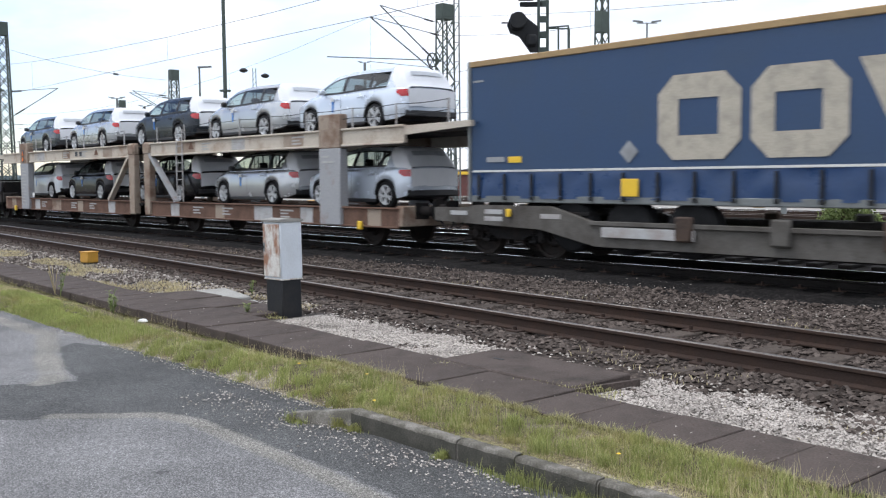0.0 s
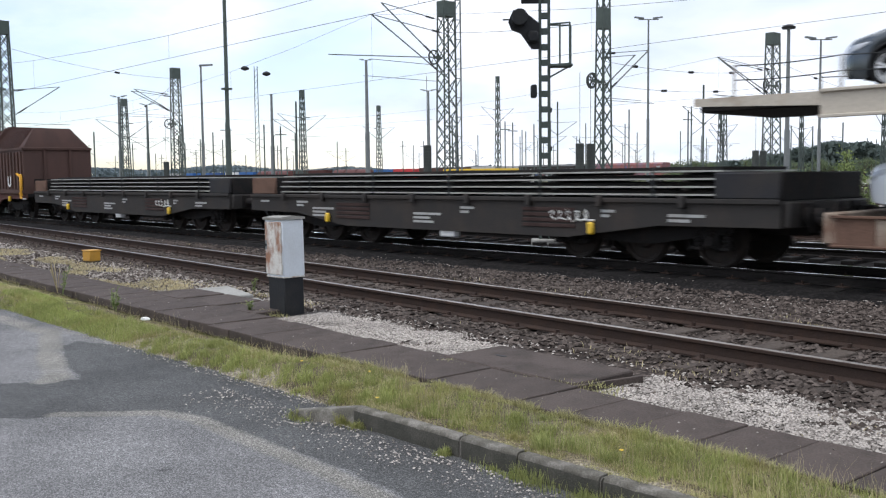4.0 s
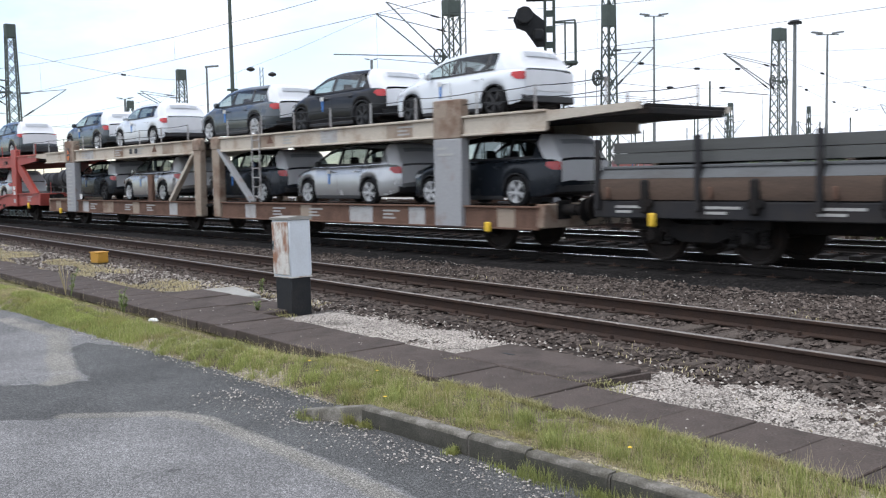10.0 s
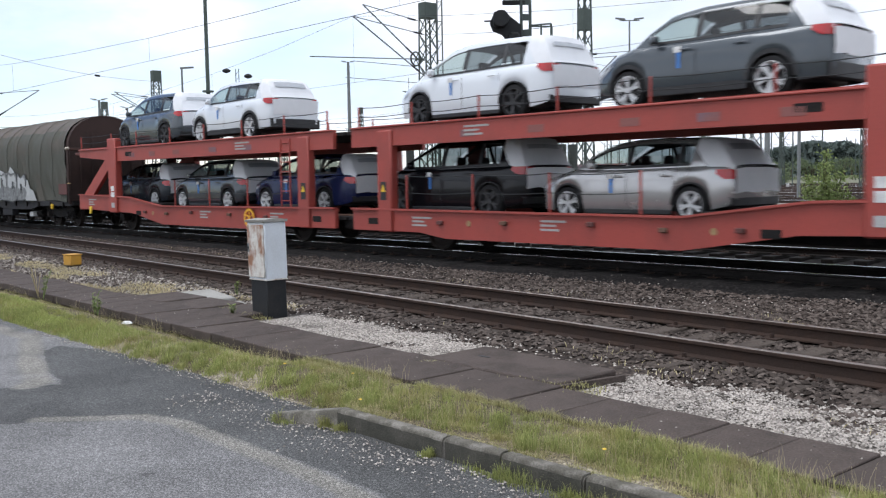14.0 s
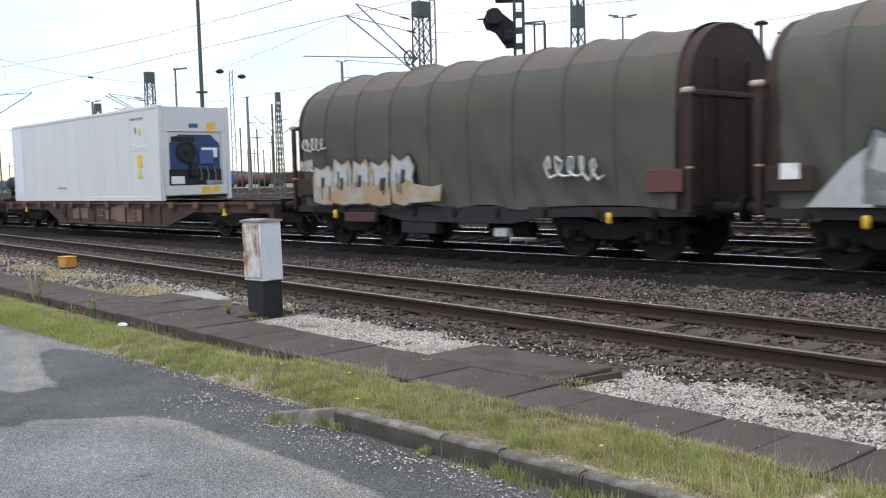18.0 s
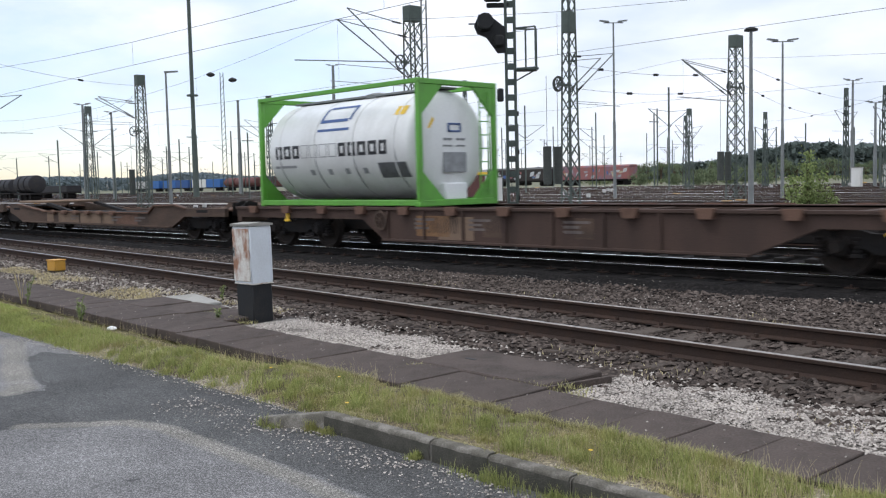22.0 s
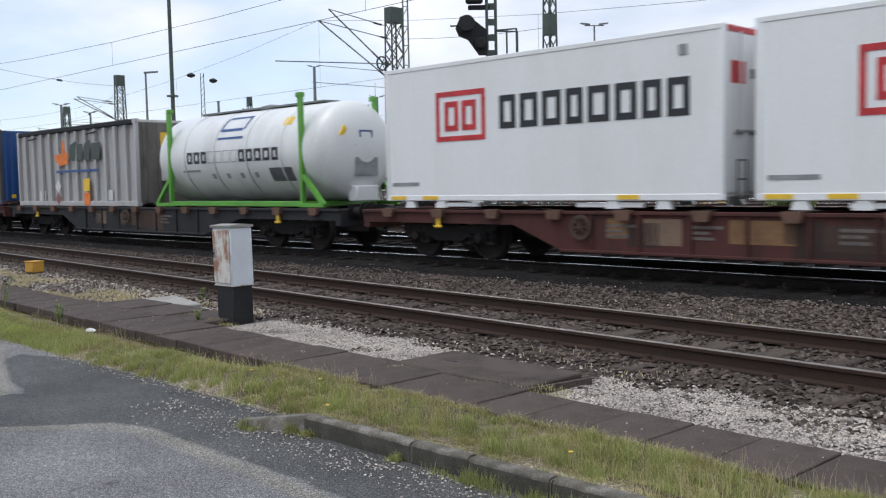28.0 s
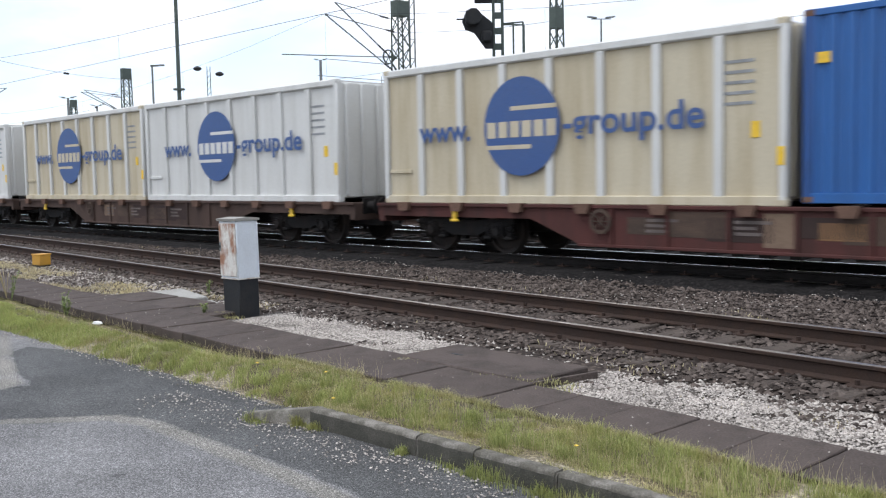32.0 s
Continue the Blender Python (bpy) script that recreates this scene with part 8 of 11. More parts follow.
        part("panel_seam", G().box(x - 0.005, x + 0.005, -w + 0.008, -w + 0.013, zb + 0.12, H - 0.1, 0.001), M["white"], c)
    for x in (-L / 2 + 0.7, -L / 2 + 1.6, L / 2 - 2.1, L / 2 - 1.1):
        for y in (-w + 0.02, w - 0.12):
            part("support_foot", G().prism([(x - 0.1, zb), (x + 0.1, zb), (x + 0.15, -0.02), (x - 0.15, -0.02)], y, y + 0.1), M["white"], c)
    for x in (-L / 2 + 0.15, -L / 2 + 1.1, L / 2 - 2.0):
        part("yellow_marker", G().box(x, x + 0.45, -w - 0.006, -w + 0.01, zb + 0.02, zb + 0.1, 0.004), M["yellow"], c)
    part("folded_leg", G().box(L / 2 - 2.9, L / 2 - 1.5, -w + 0.05, -w + 0.13, 0.0, 0.08, 0.01), M["white"], c)
    part("folded_leg", G().box(-L / 2 + 1.4, -L / 2 + 2.6, -w + 0.05, -w + 0.13, 0.0, 0.08, 0.01), M["white"], c)
    y = -w + 0.006
    # emblem: a red rounded frame with two red blocks
    lx, lz, lw, lh = -L / 2 + 1.53, 1.3, 1.33, 0.98
    g = G()
    g.box(lx, lx + lw, y - 0.004, y, lz, lz + 0.1, 0.002)
    g.box(lx, lx + lw, y - 0.004, y, lz + lh - 0.1, lz + lh, 0.002)
    g.box(lx, lx + 0.1, y - 0.004, y, lz + 0.1, lz + lh - 0.1, 0.002)
    g.box(lx + lw - 0.1, lx + lw, y - 0.004, y, lz + 0.1, lz + lh - 0.1, 0.002)
    part("emblem_frame", g, M["logored"], c)
    for k in (0, 1):
        x = lx + 0.24 + 0.47 * k
        part("emblem_block", block_frame(G(), x, lz + 0.2, 0.38, lh - 0.4, y, 0.11), M["logored"], c)
    x = lx + lw + 0.36
    for k, wd in enumerate((0.40, 0.42, 0.43, 0.37, 0.46, 0.43, 0.37, 0.41)):
        part("lettering_block", block_frame(G(), x, lz + 0.18, wd, 0.62, y, 0.12), M["ink"], c)
        x += wd + 0.105
    part("vent", G().box(L / 2 - 0.8, L / 2 - 0.65, y - 0.01, y, H - 0.42, H - 0.25, 0.005), M["greyink"], c)
    g = bars(G(), -L / 2 + 0.2, 0.5, 0.8, 0.07, y)
    part("stencil", g, M["greyink"], c)
    X = L / 2 - 0.04
    for s in (-1, 1):
        door = part("door", G().box(X, X + 0.05, 0.008 if s > 0 else -w + 0.11, w - 0.11 if s > 0 else -0.008, zb + 0.12, H - 0.12, 0.012), M["white"], c)
        for q in (0.3, 0.8):
            part("locking_bar", G().cyl((X + 0.07, s * q, zb + 0.1), (X + 0.07, s * q, H - 0.1), 0.017, n=8), M["white"], door)
            part("handle", G().box(X + 0.06, X + 0.1, s * q - 0.2, s * q + 0.05, 1.15, 1.19, 0.006), M["galv"], door)
    part("red_lintel", G().box(X, X + 0.055, -w + 0.1, w - 0.1, H - 0.115, H - 0.02, 0.005), M["logored"], c)
    g = G()
    g.box(X + 0.051, X + 0.055, -1.1, -0.62, 1.95, 2.3, 0.002)
    part("emblem_block", g, M["logored"], c)
    g = G()
    for k in range(8):
        g.box(X + 0.051, X + 0.055, -0.45 + k * 0.18, -0.33 + k * 0.18, 2.05, 2.2, 0.002)
        g.box(X + 0.051, X + 0.055, -0.9 + k * 0.16, -0.8 + k * 0.16, 1.18, 1.23, 0.002)
    part("lettering_bar", g, M["ink"], c)
    g = G()
    for yy in (-0.95, -0.65):
        g.cyl((X + 0.09, yy, 0.1), (X + 0.09, yy, 0.75), 0.016, n=6)
    for zz in (0.15, 0.45, 0.75):
        g.cyl((X + 0.09, -0.95, zz), (X + 0.09, -0.65, zz), 0.016, n=6)
    part("ladder", g, M["galv"], c)
    return rides(c, (u0 + u1) / 2, z)


def ribbed_box(u0, u1, z, H, material, label, n=9, name="open_container", top=None, rib=None, end=None, deep=0.07):
    """A container whose sides carry upright ribs."""
    c = thing(name, label, "container", group="ribbed containers" if name == "ribbed_container" else "")
    L, w = u0 - u1, 1.25
    part("box", G().box(-L / 2 + 0.05, L / 2 - 0.05, -w + deep, w - deep, 0.1, H - 0.06, 0.02), material, c)
    for y in (-w, w - 0.1):
        part("bottom_rail", G().box(-L / 2, L / 2, y, y + 0.1, 0.0, 0.16, 0.015), material, c)
        part("top_rail", G().box(-L / 2, L / 2, y, y + 0.12, H - 0.16, H, 0.03), top or material, c)
    for x in (-L / 2, L / 2 - 0.13):
        for y in (-w - 0.003, w - 0.127):
            part("corner_post", G().box(x, x + 0.13, y, y + 0.13, 0.0, H, 0.02), rib or material, c)
    for k in range(1, n + 1):
        x = -L / 2 + k * L / (n + 1)
        for s in (-1, 1):
            ya, yb = sorted((s * (w - deep), s * (w - 0.005)))
            part("side_rib", G().prism([(x - 0.075, 0.15), (x + 0.075, 0.15), (x + 0.075, H - 0.16), (x - 0.075, H - 0.16)], ya, yb), rib or material, c)
    for k in range(5):
        y = -w + 0.3 + k * (2 * w - 0.6) / 4
        for e in (-1, 1):
            xa, xb = sorted((e * (L / 2 - 0.05), e * (L / 2 + 0.01)))
            part("end_rib", G().box(xa, xb, y - 0.05, y + 0.05, 0.15, H - 0.1, 0.015), end or material, c)
    if end:
        for e in (-1, 1):
            part("end_panel", G().box(*sorted((e * (L / 2 - 0.06), e * (L / 2 - 0.03))), -w + 0.13, w - 0.13, 0.1, H - 0.1, 0.01), end, c)
    corner_castings(c, L, H, w, material)
    part("cover", G().box(-L / 2 + 0.1, L / 2 - 0.1, -w + 0.11, w - 0.11, H - 0.08, H - 0.02, 0.03), M["greybox"], c)
    return rides(c, (u0 + u1) / 2, z)


def cream_or_white_box(u0, u1, z, material, label):
    c = ribbed_box(u0, u1, z, 2.8, material, label, 7, "ribbed_container", M["whibox"], M["whibox"])
    L, y = u0 - u1, -1.25
    yp = y + 0.066
    # blue disc, split by two pale stripes, lying over the ribs
    cx, cz, r = -L / 2 + 3.85, 1.45, 0.92
    pts = [(cx + r * math.cos(a * math.pi / 24), cz + r * math.sin(a * math.pi / 24)) for a in range(48)]
    part("emblem_disc", G().prism(pts, y - 0.008, y - 0.003), M["logoblue"], c, "blue disc emblem")
    g = G()
    g.box(cx - 0.25, cx + 0.85, y - 0.012, y - 0.009, cz + 0.3, cz + 0.38, 0.001)
    g.box(cx - 0.85, cx + 0.25, y - 0.012, y - 0.009, cz - 0.42, cz - 0.34, 0.001)
    for k in range(6):
        g.box(cx - 0.84 + k * 0.29, cx - 0.62 + k * 0.29, y - 0.012, y - 0.009, cz - 0.2, cz + 0.1, 0.001)
    part("emblem_stripes", g, material, c)
    lettering("lettering", "www.", 0.62, (cx - 2.72, y - 0.006, cz - 0.21), M["logoblue"], c, 0.98)
    lettering("lettering", "-group.de", 0.66, (cx + 0.97, y - 0.006, cz - 0.2), M["logoblue"], c, 1.1)
    g = G()
    for k in range(5):
        bars(g, L / 2 - 1.05, 2.25 - 0.16 * k, 0.5, 0.05, yp)
    part("stencil", g, M["greyink"], c)
    g = G().box(L / 2 - 0.6, L / 2 - 0.45, yp - 0.006, yp, 1.05, 1.3, 0.002)
    g.box(L / 2 - 0.15, L / 2 - 0.03, y - 0.01, y, 0.62, 0.9, 0.004)
    part("yellow_label", g, M["yellow"], c)
    g = G().box(-L / 2 + 0.1, -L / 2 + 0.8, yp - 0.03, yp, 0.62, 0.7, 0.01)
    part("latch_plate", g, material, c)
    return c


def grey_box(u0, u1, z):
    c = ribbed_box(u0, u1, z, 2.6, M["greybox"], "grey steel open-top container with upright ribs and hazard plates", 12, "open_container", M["black"], None, M["dirtygrey"], 0.11)
    L, y = u0 - u1, -1.25
    yp = y + 0.066
    cx = -L / 2 + 4.0
    g = G().prism([(cx - 0.82, 1.55), (cx - 0.4, 1.33), (cx + 0.22, 1.4), (cx + 0.24, 1.72), (cx + 0.02, 1.78), (cx - 0.02, 2.22), (cx - 0.2, 2.05), (cx - 0.3, 1.72), (cx - 0.75, 1.72)], y - 0.006, y - 0.002)
    part("orange_emblem", g, M["signorange"], c)
    x = cx + 0.3
    for k, wd in enumerate((0.45, 0.42, 0.44, 0.6)):
        g = G().prism([(x, 1.5), (x + wd, 1.46), (x + wd + 0.1, 2.1 - 0.1 * (k % 2)), (x + 0.12, 2.0)], y - 0.006, y - 0.002)
        part("lettering_bar", g, M["mastgreen"], c)
        x += wd + 0.09
    part("lettering_bar", bars(G(), cx - 0.73, 1.18, 3.1, 0.08, y - 0.002), M["logoblue"], c)
    for x, zz, m, sh in ((cx - 0.64, 0.66, "paper", "d"), (cx - 0.64, 0.24, "fadedred", "d"), (cx + 1.51, 0.68, "yellow", "b"), (cx + 1.51, 0.23, "signorange", "b")):
        if sh == "d":
            g = G().prism([(x - 0.22, zz), (x, zz - 0.22), (x + 0.22, zz), (x, zz + 0.22)], y - 0.006, y - 0.001)
        else:
            g = G().box(x - 0.22, x + 0.22, y - 0.006, y - 0.001, zz - 0.2, zz + 0.2, 0.003)
        part("hazard_plate", g, M[m], c)
    for x in (-2.74, 2.24):
        part("lifting_pocket", G().box(x, x + 0.5, yp - 0.012, yp, 0.18, 0.5, 0.01), M["whibox"], c)
    for x in (-L / 2 + 1.1, L / 2 - 3.2):
        g = G().tube([(x, y - 0.03, 2.28), (x + 0.7, y - 0.03, 2.33)], 0.02)
        part("tie_bar", g, M["black"], c)
    X = L / 2 + 0.015
    for yy, zz, m in ((-0.2, 2.0, "yellow"), (-0.2, 1.4, "logored"), (-0.2, 0.95, "paper")):
        part("hazard_plate", G().box(X, X + 0.008, yy - 0.25, yy + 0.2, zz - 0.2, zz + 0.2, 0.003), M[m], c)
    return c


def blue_box(u0, u1, z):
    c = thing("shipping_container", "blue corrugated steel shipping container with white lettering bars", "container")
    L, H, w = u0 - u1, 2.8, 1.219
    for s in (-1, 1):
        g = corrugated(-L / 2 + 0.1, L / 2 - 0.1, 0.14, H - 0.08, s * (w - 0.012), 0.04, 0.27, s)
        part("side_panel", g, M["blue"], c)
    for e in (-1, 1):
        g = corrugated(-w + 0.1, w - 0.1, 0.14, H - 0.08, 0, 0.035, 0.24, 1)
        g = g.moved(Matrix.Translation((e * (L / 2 - 0.03), 0, 0)) @ Matrix.Rotation(radians(90), 4, "Z"))
        part("end_panel", g, M["blueend"], c)
    part("roof", G().box(-L / 2 + 0.05, L / 2 - 0.05, -w + 0.05, w - 0.05, H - 0.07, H - 0.03, 0.01), M["blue"], c)
    part("inner_floor", G().box(-L / 2 + 0.05, L / 2 - 0.05, -w + 0.06, w - 0.06, 0.05, 0.14, 0.01), M["rust"], c)
    for y in (-w, w - 0.08):
        part("bottom_rail", G().box(-L / 2, L / 2, y, y + 0.08, 0.0, 0.15, 0.01), M["blue"], c)
        part("top_rail", G().box(-L / 2, L / 2, y, y + 0.07, H - 0.1, H, 0.01), M["blue"], c)
    for x in (-L / 2, L / 2 - 0.16):
        for y in (-w - 0.003, w - 0.117):
            part("corner_post", G().box(x, x + 0.16, y, y + 0.12, 0.0, H, 0.015), M["tankdark"] if x > 0 else M["blueend"], c)
    corner_castings(c, L, H, w, M["rust"])
    y = -w + 0.008
    x = -L / 2 + 3.05
    for wd in (0.42, 0.26, 0.32, 0.34, 0.34):
        h = 0.62 if wd in (0.42,) else 0.44
        part("lettering_bar", logo_bars(G(), x, 1.75, (wd,), h, y, slant=0.18), M["paper"], c)
        x += wd + 0.06
    for k in range(9):
        part("small_lettering_bar", G().box(-L / 2 + 3.0 + k * 0.25, -L / 2 + 3.14 + k * 0.25, y - 0.005, y, 1.42, 1.52, 0.001), M["logobeige"], c)
    for k in range(11):
        part("code_bar", G().box(L / 2 - 0.75, L / 2 - 0.62, y - 0.005, y, 2.52 - k * 0.13, 2.6 - k * 0.13, 0.001), M["paleink"], c)
    for k in range(5):
        part("code_bar", G().box(L / 2 - 1.2, L / 2 - 1.08, y - 0.005, y, 2.5 - k * 0.1, 2.57 - k * 0.1, 0.001), M["paleink"], c)
    for x, zz, m in ((L / 2 - 0.68, 1.12, "yellow"), (L / 2 - 0.68, 0.88, "paper"), (L / 2 - 0.68, 0.64, "yellow"), (L / 2 - 1.35, 1.12, "yellow"), (-L / 2 + 0.3, 2.1, "yellow")):
        part("warning_label", G().box(x - 0.1, x + 0.1, y - 0.006, y, zz - 0.08, zz + 0.08, 0.002), M[m], c)
    X = L / 2 + 0.01
    for yy, zz in ((-0.75, 0.3), (0.55, 0.3), (0.6, 2.1)):
        part("warning_label", G().box(X - 0.03, X, yy - 0.08, yy + 0.08, zz - 0.07, zz + 0.07, 0.003), M["yellow"], c)
    part("yellow_latch", G().box(L / 2 - 1.9, L / 2 - 1.4, -w - 0.02, -w, -0.02, 0.05, 0.005), M["yellow"], c)
    return rides(c, (u0 + u1) / 2, z)


# -- cars on the carriers --
KINDS = dict(
    # wheelbase, nose, tail, height, belt, hood, screen foot, screen head, tailgate head, film from
    estate=(2.63, -2.18, 2.38, 1.48, 0.93, 0.90, -1.20, -0.42, 2.02, 1.74),
    hatch=(2.63, -2.15, 2.06, 1.46, 0.93, 0.90, -1.18, -0.40, 1.66, 1.32),
    suv=(2.68, -2.22, 2.26, 1.66, 1.06, 1.02, -1.24, -0.48, 1.84, 1.60),
    mpv=(2.78, -2.26, 2.26, 1.66, 1.02, 0.97, -1.44, -0.42, 1.94, 1.62),
)


def interp(x, pts):
    for (a, p), (b, q) in zip(pts, pts[1:]):
        if x <= b:
            t = max(0.0, (x - a) / (b - a))
            return p + (q - p) * t
    return pts[-1][1]


def car_meshes(kind):
    wb, nose, tail, H, belt, hoodz, sf, sh, th, fx = KINDS[kind]
    fw, rw = -wb / 2, wb / 2
    tall = kind in ("suv", "mpv")
    RA = 0.375 if not tall else 0.40
    wz = 0.315 if not tall else 0.345
    sill = 0.19 if kind != "suv" else 0.25
    hw = 0.90
    xs = set([nose, nose + 0.04, nose + 0.12, nose + 0.25, tail, tail - 0.04, tail - 0.12, tail - 0.25])
    for w in (fw, rw):
        for k in range(-8, 9):
            xs.add(round(w + RA * k / 8, 4))
        xs.add(w - RA - 0.012), xs.add(w + RA + 0.012)
    for k in range(13):
        xs.add(round(nose + (tail - nose) * k / 12, 3))
    xs = sorted(xs)
    top = [(nose, 0.60), (nose + 0.05, 0.70), (nose + 0.25, 0.78), (nose + 0.6, hoodz - 0.05), (sf, hoodz + 0.05), (-0.2, belt), (rw, belt + 0.03), (tail - 0.15, belt + 0.04), (tail - 0.02, belt - 0.02), (tail, belt - 0.12)]
    wid = [(nose, 0.52), (nose + 0.06, 0.66), (nose + 0.25, 0.80), (nose + 0.6, 0.88), (-0.6, hw), (0.8, hw), (tail - 0.4, 0.87), (tail - 0.1, 0.80), (tail, 0.70)]
    low = [(nose, 0.36), (nose + 0.1, 0.22), (nose + 0.4, sill), (tail - 0.5, sill + 0.02), (tail - 0.1, 0.30), (tail, 0.40)]

    def arch(x):
        z = interp(x, low)
        for w in (fw, rw):
            d = abs(x - w)
            if d < RA:
                z = max(z, wz + math.sqrt(RA * RA - d * d))
        return z

    rows = []
    for x in xs:
        zb, zt, w = arch(x), interp(x, top), interp(x, wid)
        zb = min(zb, zt - 0.03)
        flare = 0.012 if any(abs(x - q) < RA + 0.05 for q in (fw, rw)) else 0.0
        half = [(w * 0.965 + flare, zb), (w + flare, zb + 0.18 * (zt - zb)), (w + 0.004 + flare, zb + 0.5 * (zt - zb)), (w - 0.004, zb + 0.72 * (zt - zb)), (w - 0.03, zt - 0.05), (w - 0.075, zt), (w * 0.55, zt + 0.025), (0, zt + 0.035)]
        row = [(x, -y, z) for y, z in half] + [(x, y, z) for y, z in half[-2::-1]]
        rows.append(row)
    body = G().grid(rows)
    m = len(rows[0])
    n = len(rows)
    body.f.append(tuple(range(m))[::-1])
    body.f.append(tuple((n - 1) * m + i for i in range(m)))

    # greenhouse
    rtop = [(sf, hoodz + 0.03), (sf + 0.3 * (sh - sf), hoodz + 0.03 + 0.36 * (H - hoodz)), (sh - 0.12, H - 0.115), (sh + 0.08, H - 0.055), (sh + 0.5, H - 0.005), (0.6, H), (th - 0.35, H - 0.025), (th, H - 0.07), (th + 0.55 * (tail - th - 0.06), belt + 0.52 * (H - belt)), (tail - 0.06, belt + 0.02)]
    gx = sorted(set([sf, sh - 0.12, sh + 0.08, sh + 0.5, 0.6, th - 0.35, th, tail - 0.06] + [sf + (tail - 0.06 - sf) * k / 26 for k in range(27)]))

    def side(x, h, out=0.0):
        zr = interp(x, rtop)
        z0 = interp(x, top) - 0.04
        w0 = interp(x, wid) - 0.06
        inset = 0.235 * max(0.0, zr - z0) / (H - belt)
        y = w0 - inset * (h ** 1.25)
        return (x, -(y + out), z0 + (zr - z0) * h)

    dm = 0.02 if kind != "mpv" else -0.05
    q_end = th - 0.10 if kind != "hatch" else th + 0.02
    spans = [(sf + 0.34, dm - 0.05), (dm + 0.03, 1.02), (1.09, min(q_end, fx - 0.04))]
    gx = sorted(set(gx + [v for ab in spans for v in ab] + [sf + 0.10, sh - 0.02]))
    crow = []
    for x in gx:
        zr = interp(x, rtop)
        hs = [side(x, h) for h in (0, 0.15, 0.35, 0.6, 0.82, 0.95)]
        ye = -hs[-1][1]
        half = [(-p[1], p[2]) for p in hs] + [(ye - 0.07, zr + 0.003), (ye * 0.5, zr + 0.018), (0, zr + 0.022)]
        crow.append([(x, -y, z) for y, z in half] + [(x, y, z) for y, z in half[-2::-1]])
    cabin = G().grid(crow)
    # openings for the side windows and the windscreen
    m = len(crow[0])
    keep = []
    for q, fc in enumerate(cabin.f):
        i, j = divmod(q, m - 1)
        xm = (gx[i] + gx[i + 1]) / 2
        jj = min(j, m - 2 - j)
        tall_here = (interp(xm, rtop) - interp(xm, top) + 0.04) * 0.83 > 0.15
        hole = 1 <= jj <= 3 and tall_here and any(a < xm < b for a, b in spans)
        if jj >= 5 and sf + 0.10 < xm < sh - 0.02:
            hole = True
        if not hole:
            keep.append(fc)
    cabin.f = keep
    liner = G().add([(x, y * 0.965, z - 0.02) for x, y, z in cabin.v], [q[::-1] for q in keep])

    # film over the tail of the roof and the tailgate
    frows = []
    for x in [fx + (tail - 0.02 - fx) * k / 10 for k in range(11)]:
        xx = min(x, tail - 0.06)
        zr = interp(xx, rtop)
        low_h = 0.10 + 0.55 * max(0.0, 1 - (x - fx) / 0.25) if x < fx + 0.25 else 0.05
        hs = [side(xx, low_h + (0.95 - low_h) * k / 4, 0.008) for k in range(5)]
        ye = -hs[-1][1]
        half = [(-p[1], p[2]) for p in hs] + [(ye - 0.06, zr + 0.012), (ye * 0.5, zr + 0.027), (0, zr + 0.031)]
        dx = x + 0.012
        frows.append([(dx, -y, z) for y, z in half] + [(dx, y, z) for y, z in half[-2::-1]])
    # and down the back
    back = []
    for y, z in ((0.74, belt - 0.03), (0.4, belt), (0, belt), (-0.4, belt), (-0.74, belt - 0.03)):
        back.append([(tail + 0.014, -y, z), (tail + 0.022, -y * 0.97, z - 0.22), (tail + 0.016, -y * 0.98, z - 0.4)])
    film = G().grid(frows).join(G().grid(back))

    def window(xa, xb, h0, h1, s, n=8, slope=0.0, out=0.006):
        rr = []
        for k in range(n + 1):
            x = xa + (xb - xa) * k / n
            hh = h1 - slope * (k / n) ** 2
            zr = interp(x, rtop)
            z0 = interp(x, top) - 0.04
            if (zr - z0) * hh < 0.13:
                continue
            base = max(h0, 0.10 / max(0.1, zr - z0))
            col = [side(x, base + (hh - base) * q / 3, out) for q in range(4)]
            rr.append(col if s < 0 else [(p[0], -p[1], p[2]) for p in col])
        return G().grid(rr)

    wins = []
    for s in (-1, 1):
        wins.append(("side_window", window(sf + 0.34, dm - 0.05, 0.14, 0.83, s)))
        wins.append(("side_window", window(dm + 0.03, 1.02, 0.14, 0.83, s)))
        wins.append(("quarter_window", window(1.09, min(q_end, fx - 0.04), 0.2, 0.80, s, slope=0.18)))
    strips = []
    for s in (-1, 1):
        q1 = min(q_end, fx - 0.04)
        rr = []
        for k in range(13):
            x = sf + 0.30 + (q1 - sf - 0.30) * k / 12
            zr, z0 = interp(x, rtop), interp(x, top) - 0.04
            col = [side(x, d / max(0.2, zr - z0), 0.009) for d in (0.058, 0.1)]
            rr.append(col if s < 0 else [(p[0], -p[1], p[2]) for p in col])
        strips.append(("belt_trim", G().grid(rr)))
        for xa, xb in ((dm - 0.055, dm + 0.035), (1.015, 1.095)):
            rr = [[side(x, h, 0.008) for h in (0.2, 0.4, 0.6, 0.84)] for x in (xa, xb)]
            strips.append(("door_pillar", G().grid(rr if s < 0 else [[(p[0], -p[1], p[2]) for p in c] for c in rr])))
    ws = []
    for k in range(7):
        x = sf + 0.10 + (sh - 0.02 - sf - 0.10) * k / 6
        zr = interp(x, rtop)
        hw2 = -side(x, 0.95)[1] - 0.05
        ws.append([(x - 0.012, y * hw2, zr + 0.012 + 0.018 * (1 - abs(y))) for y in (-1, -0.6, 0, 0.6, 1)])
    rwn = []
    for k in range(5):
        x = th + 0.08 + (tail - 0.16 - th - 0.08) * (0.04 + 0.66 * k / 4)
        zr = interp(x, rtop)
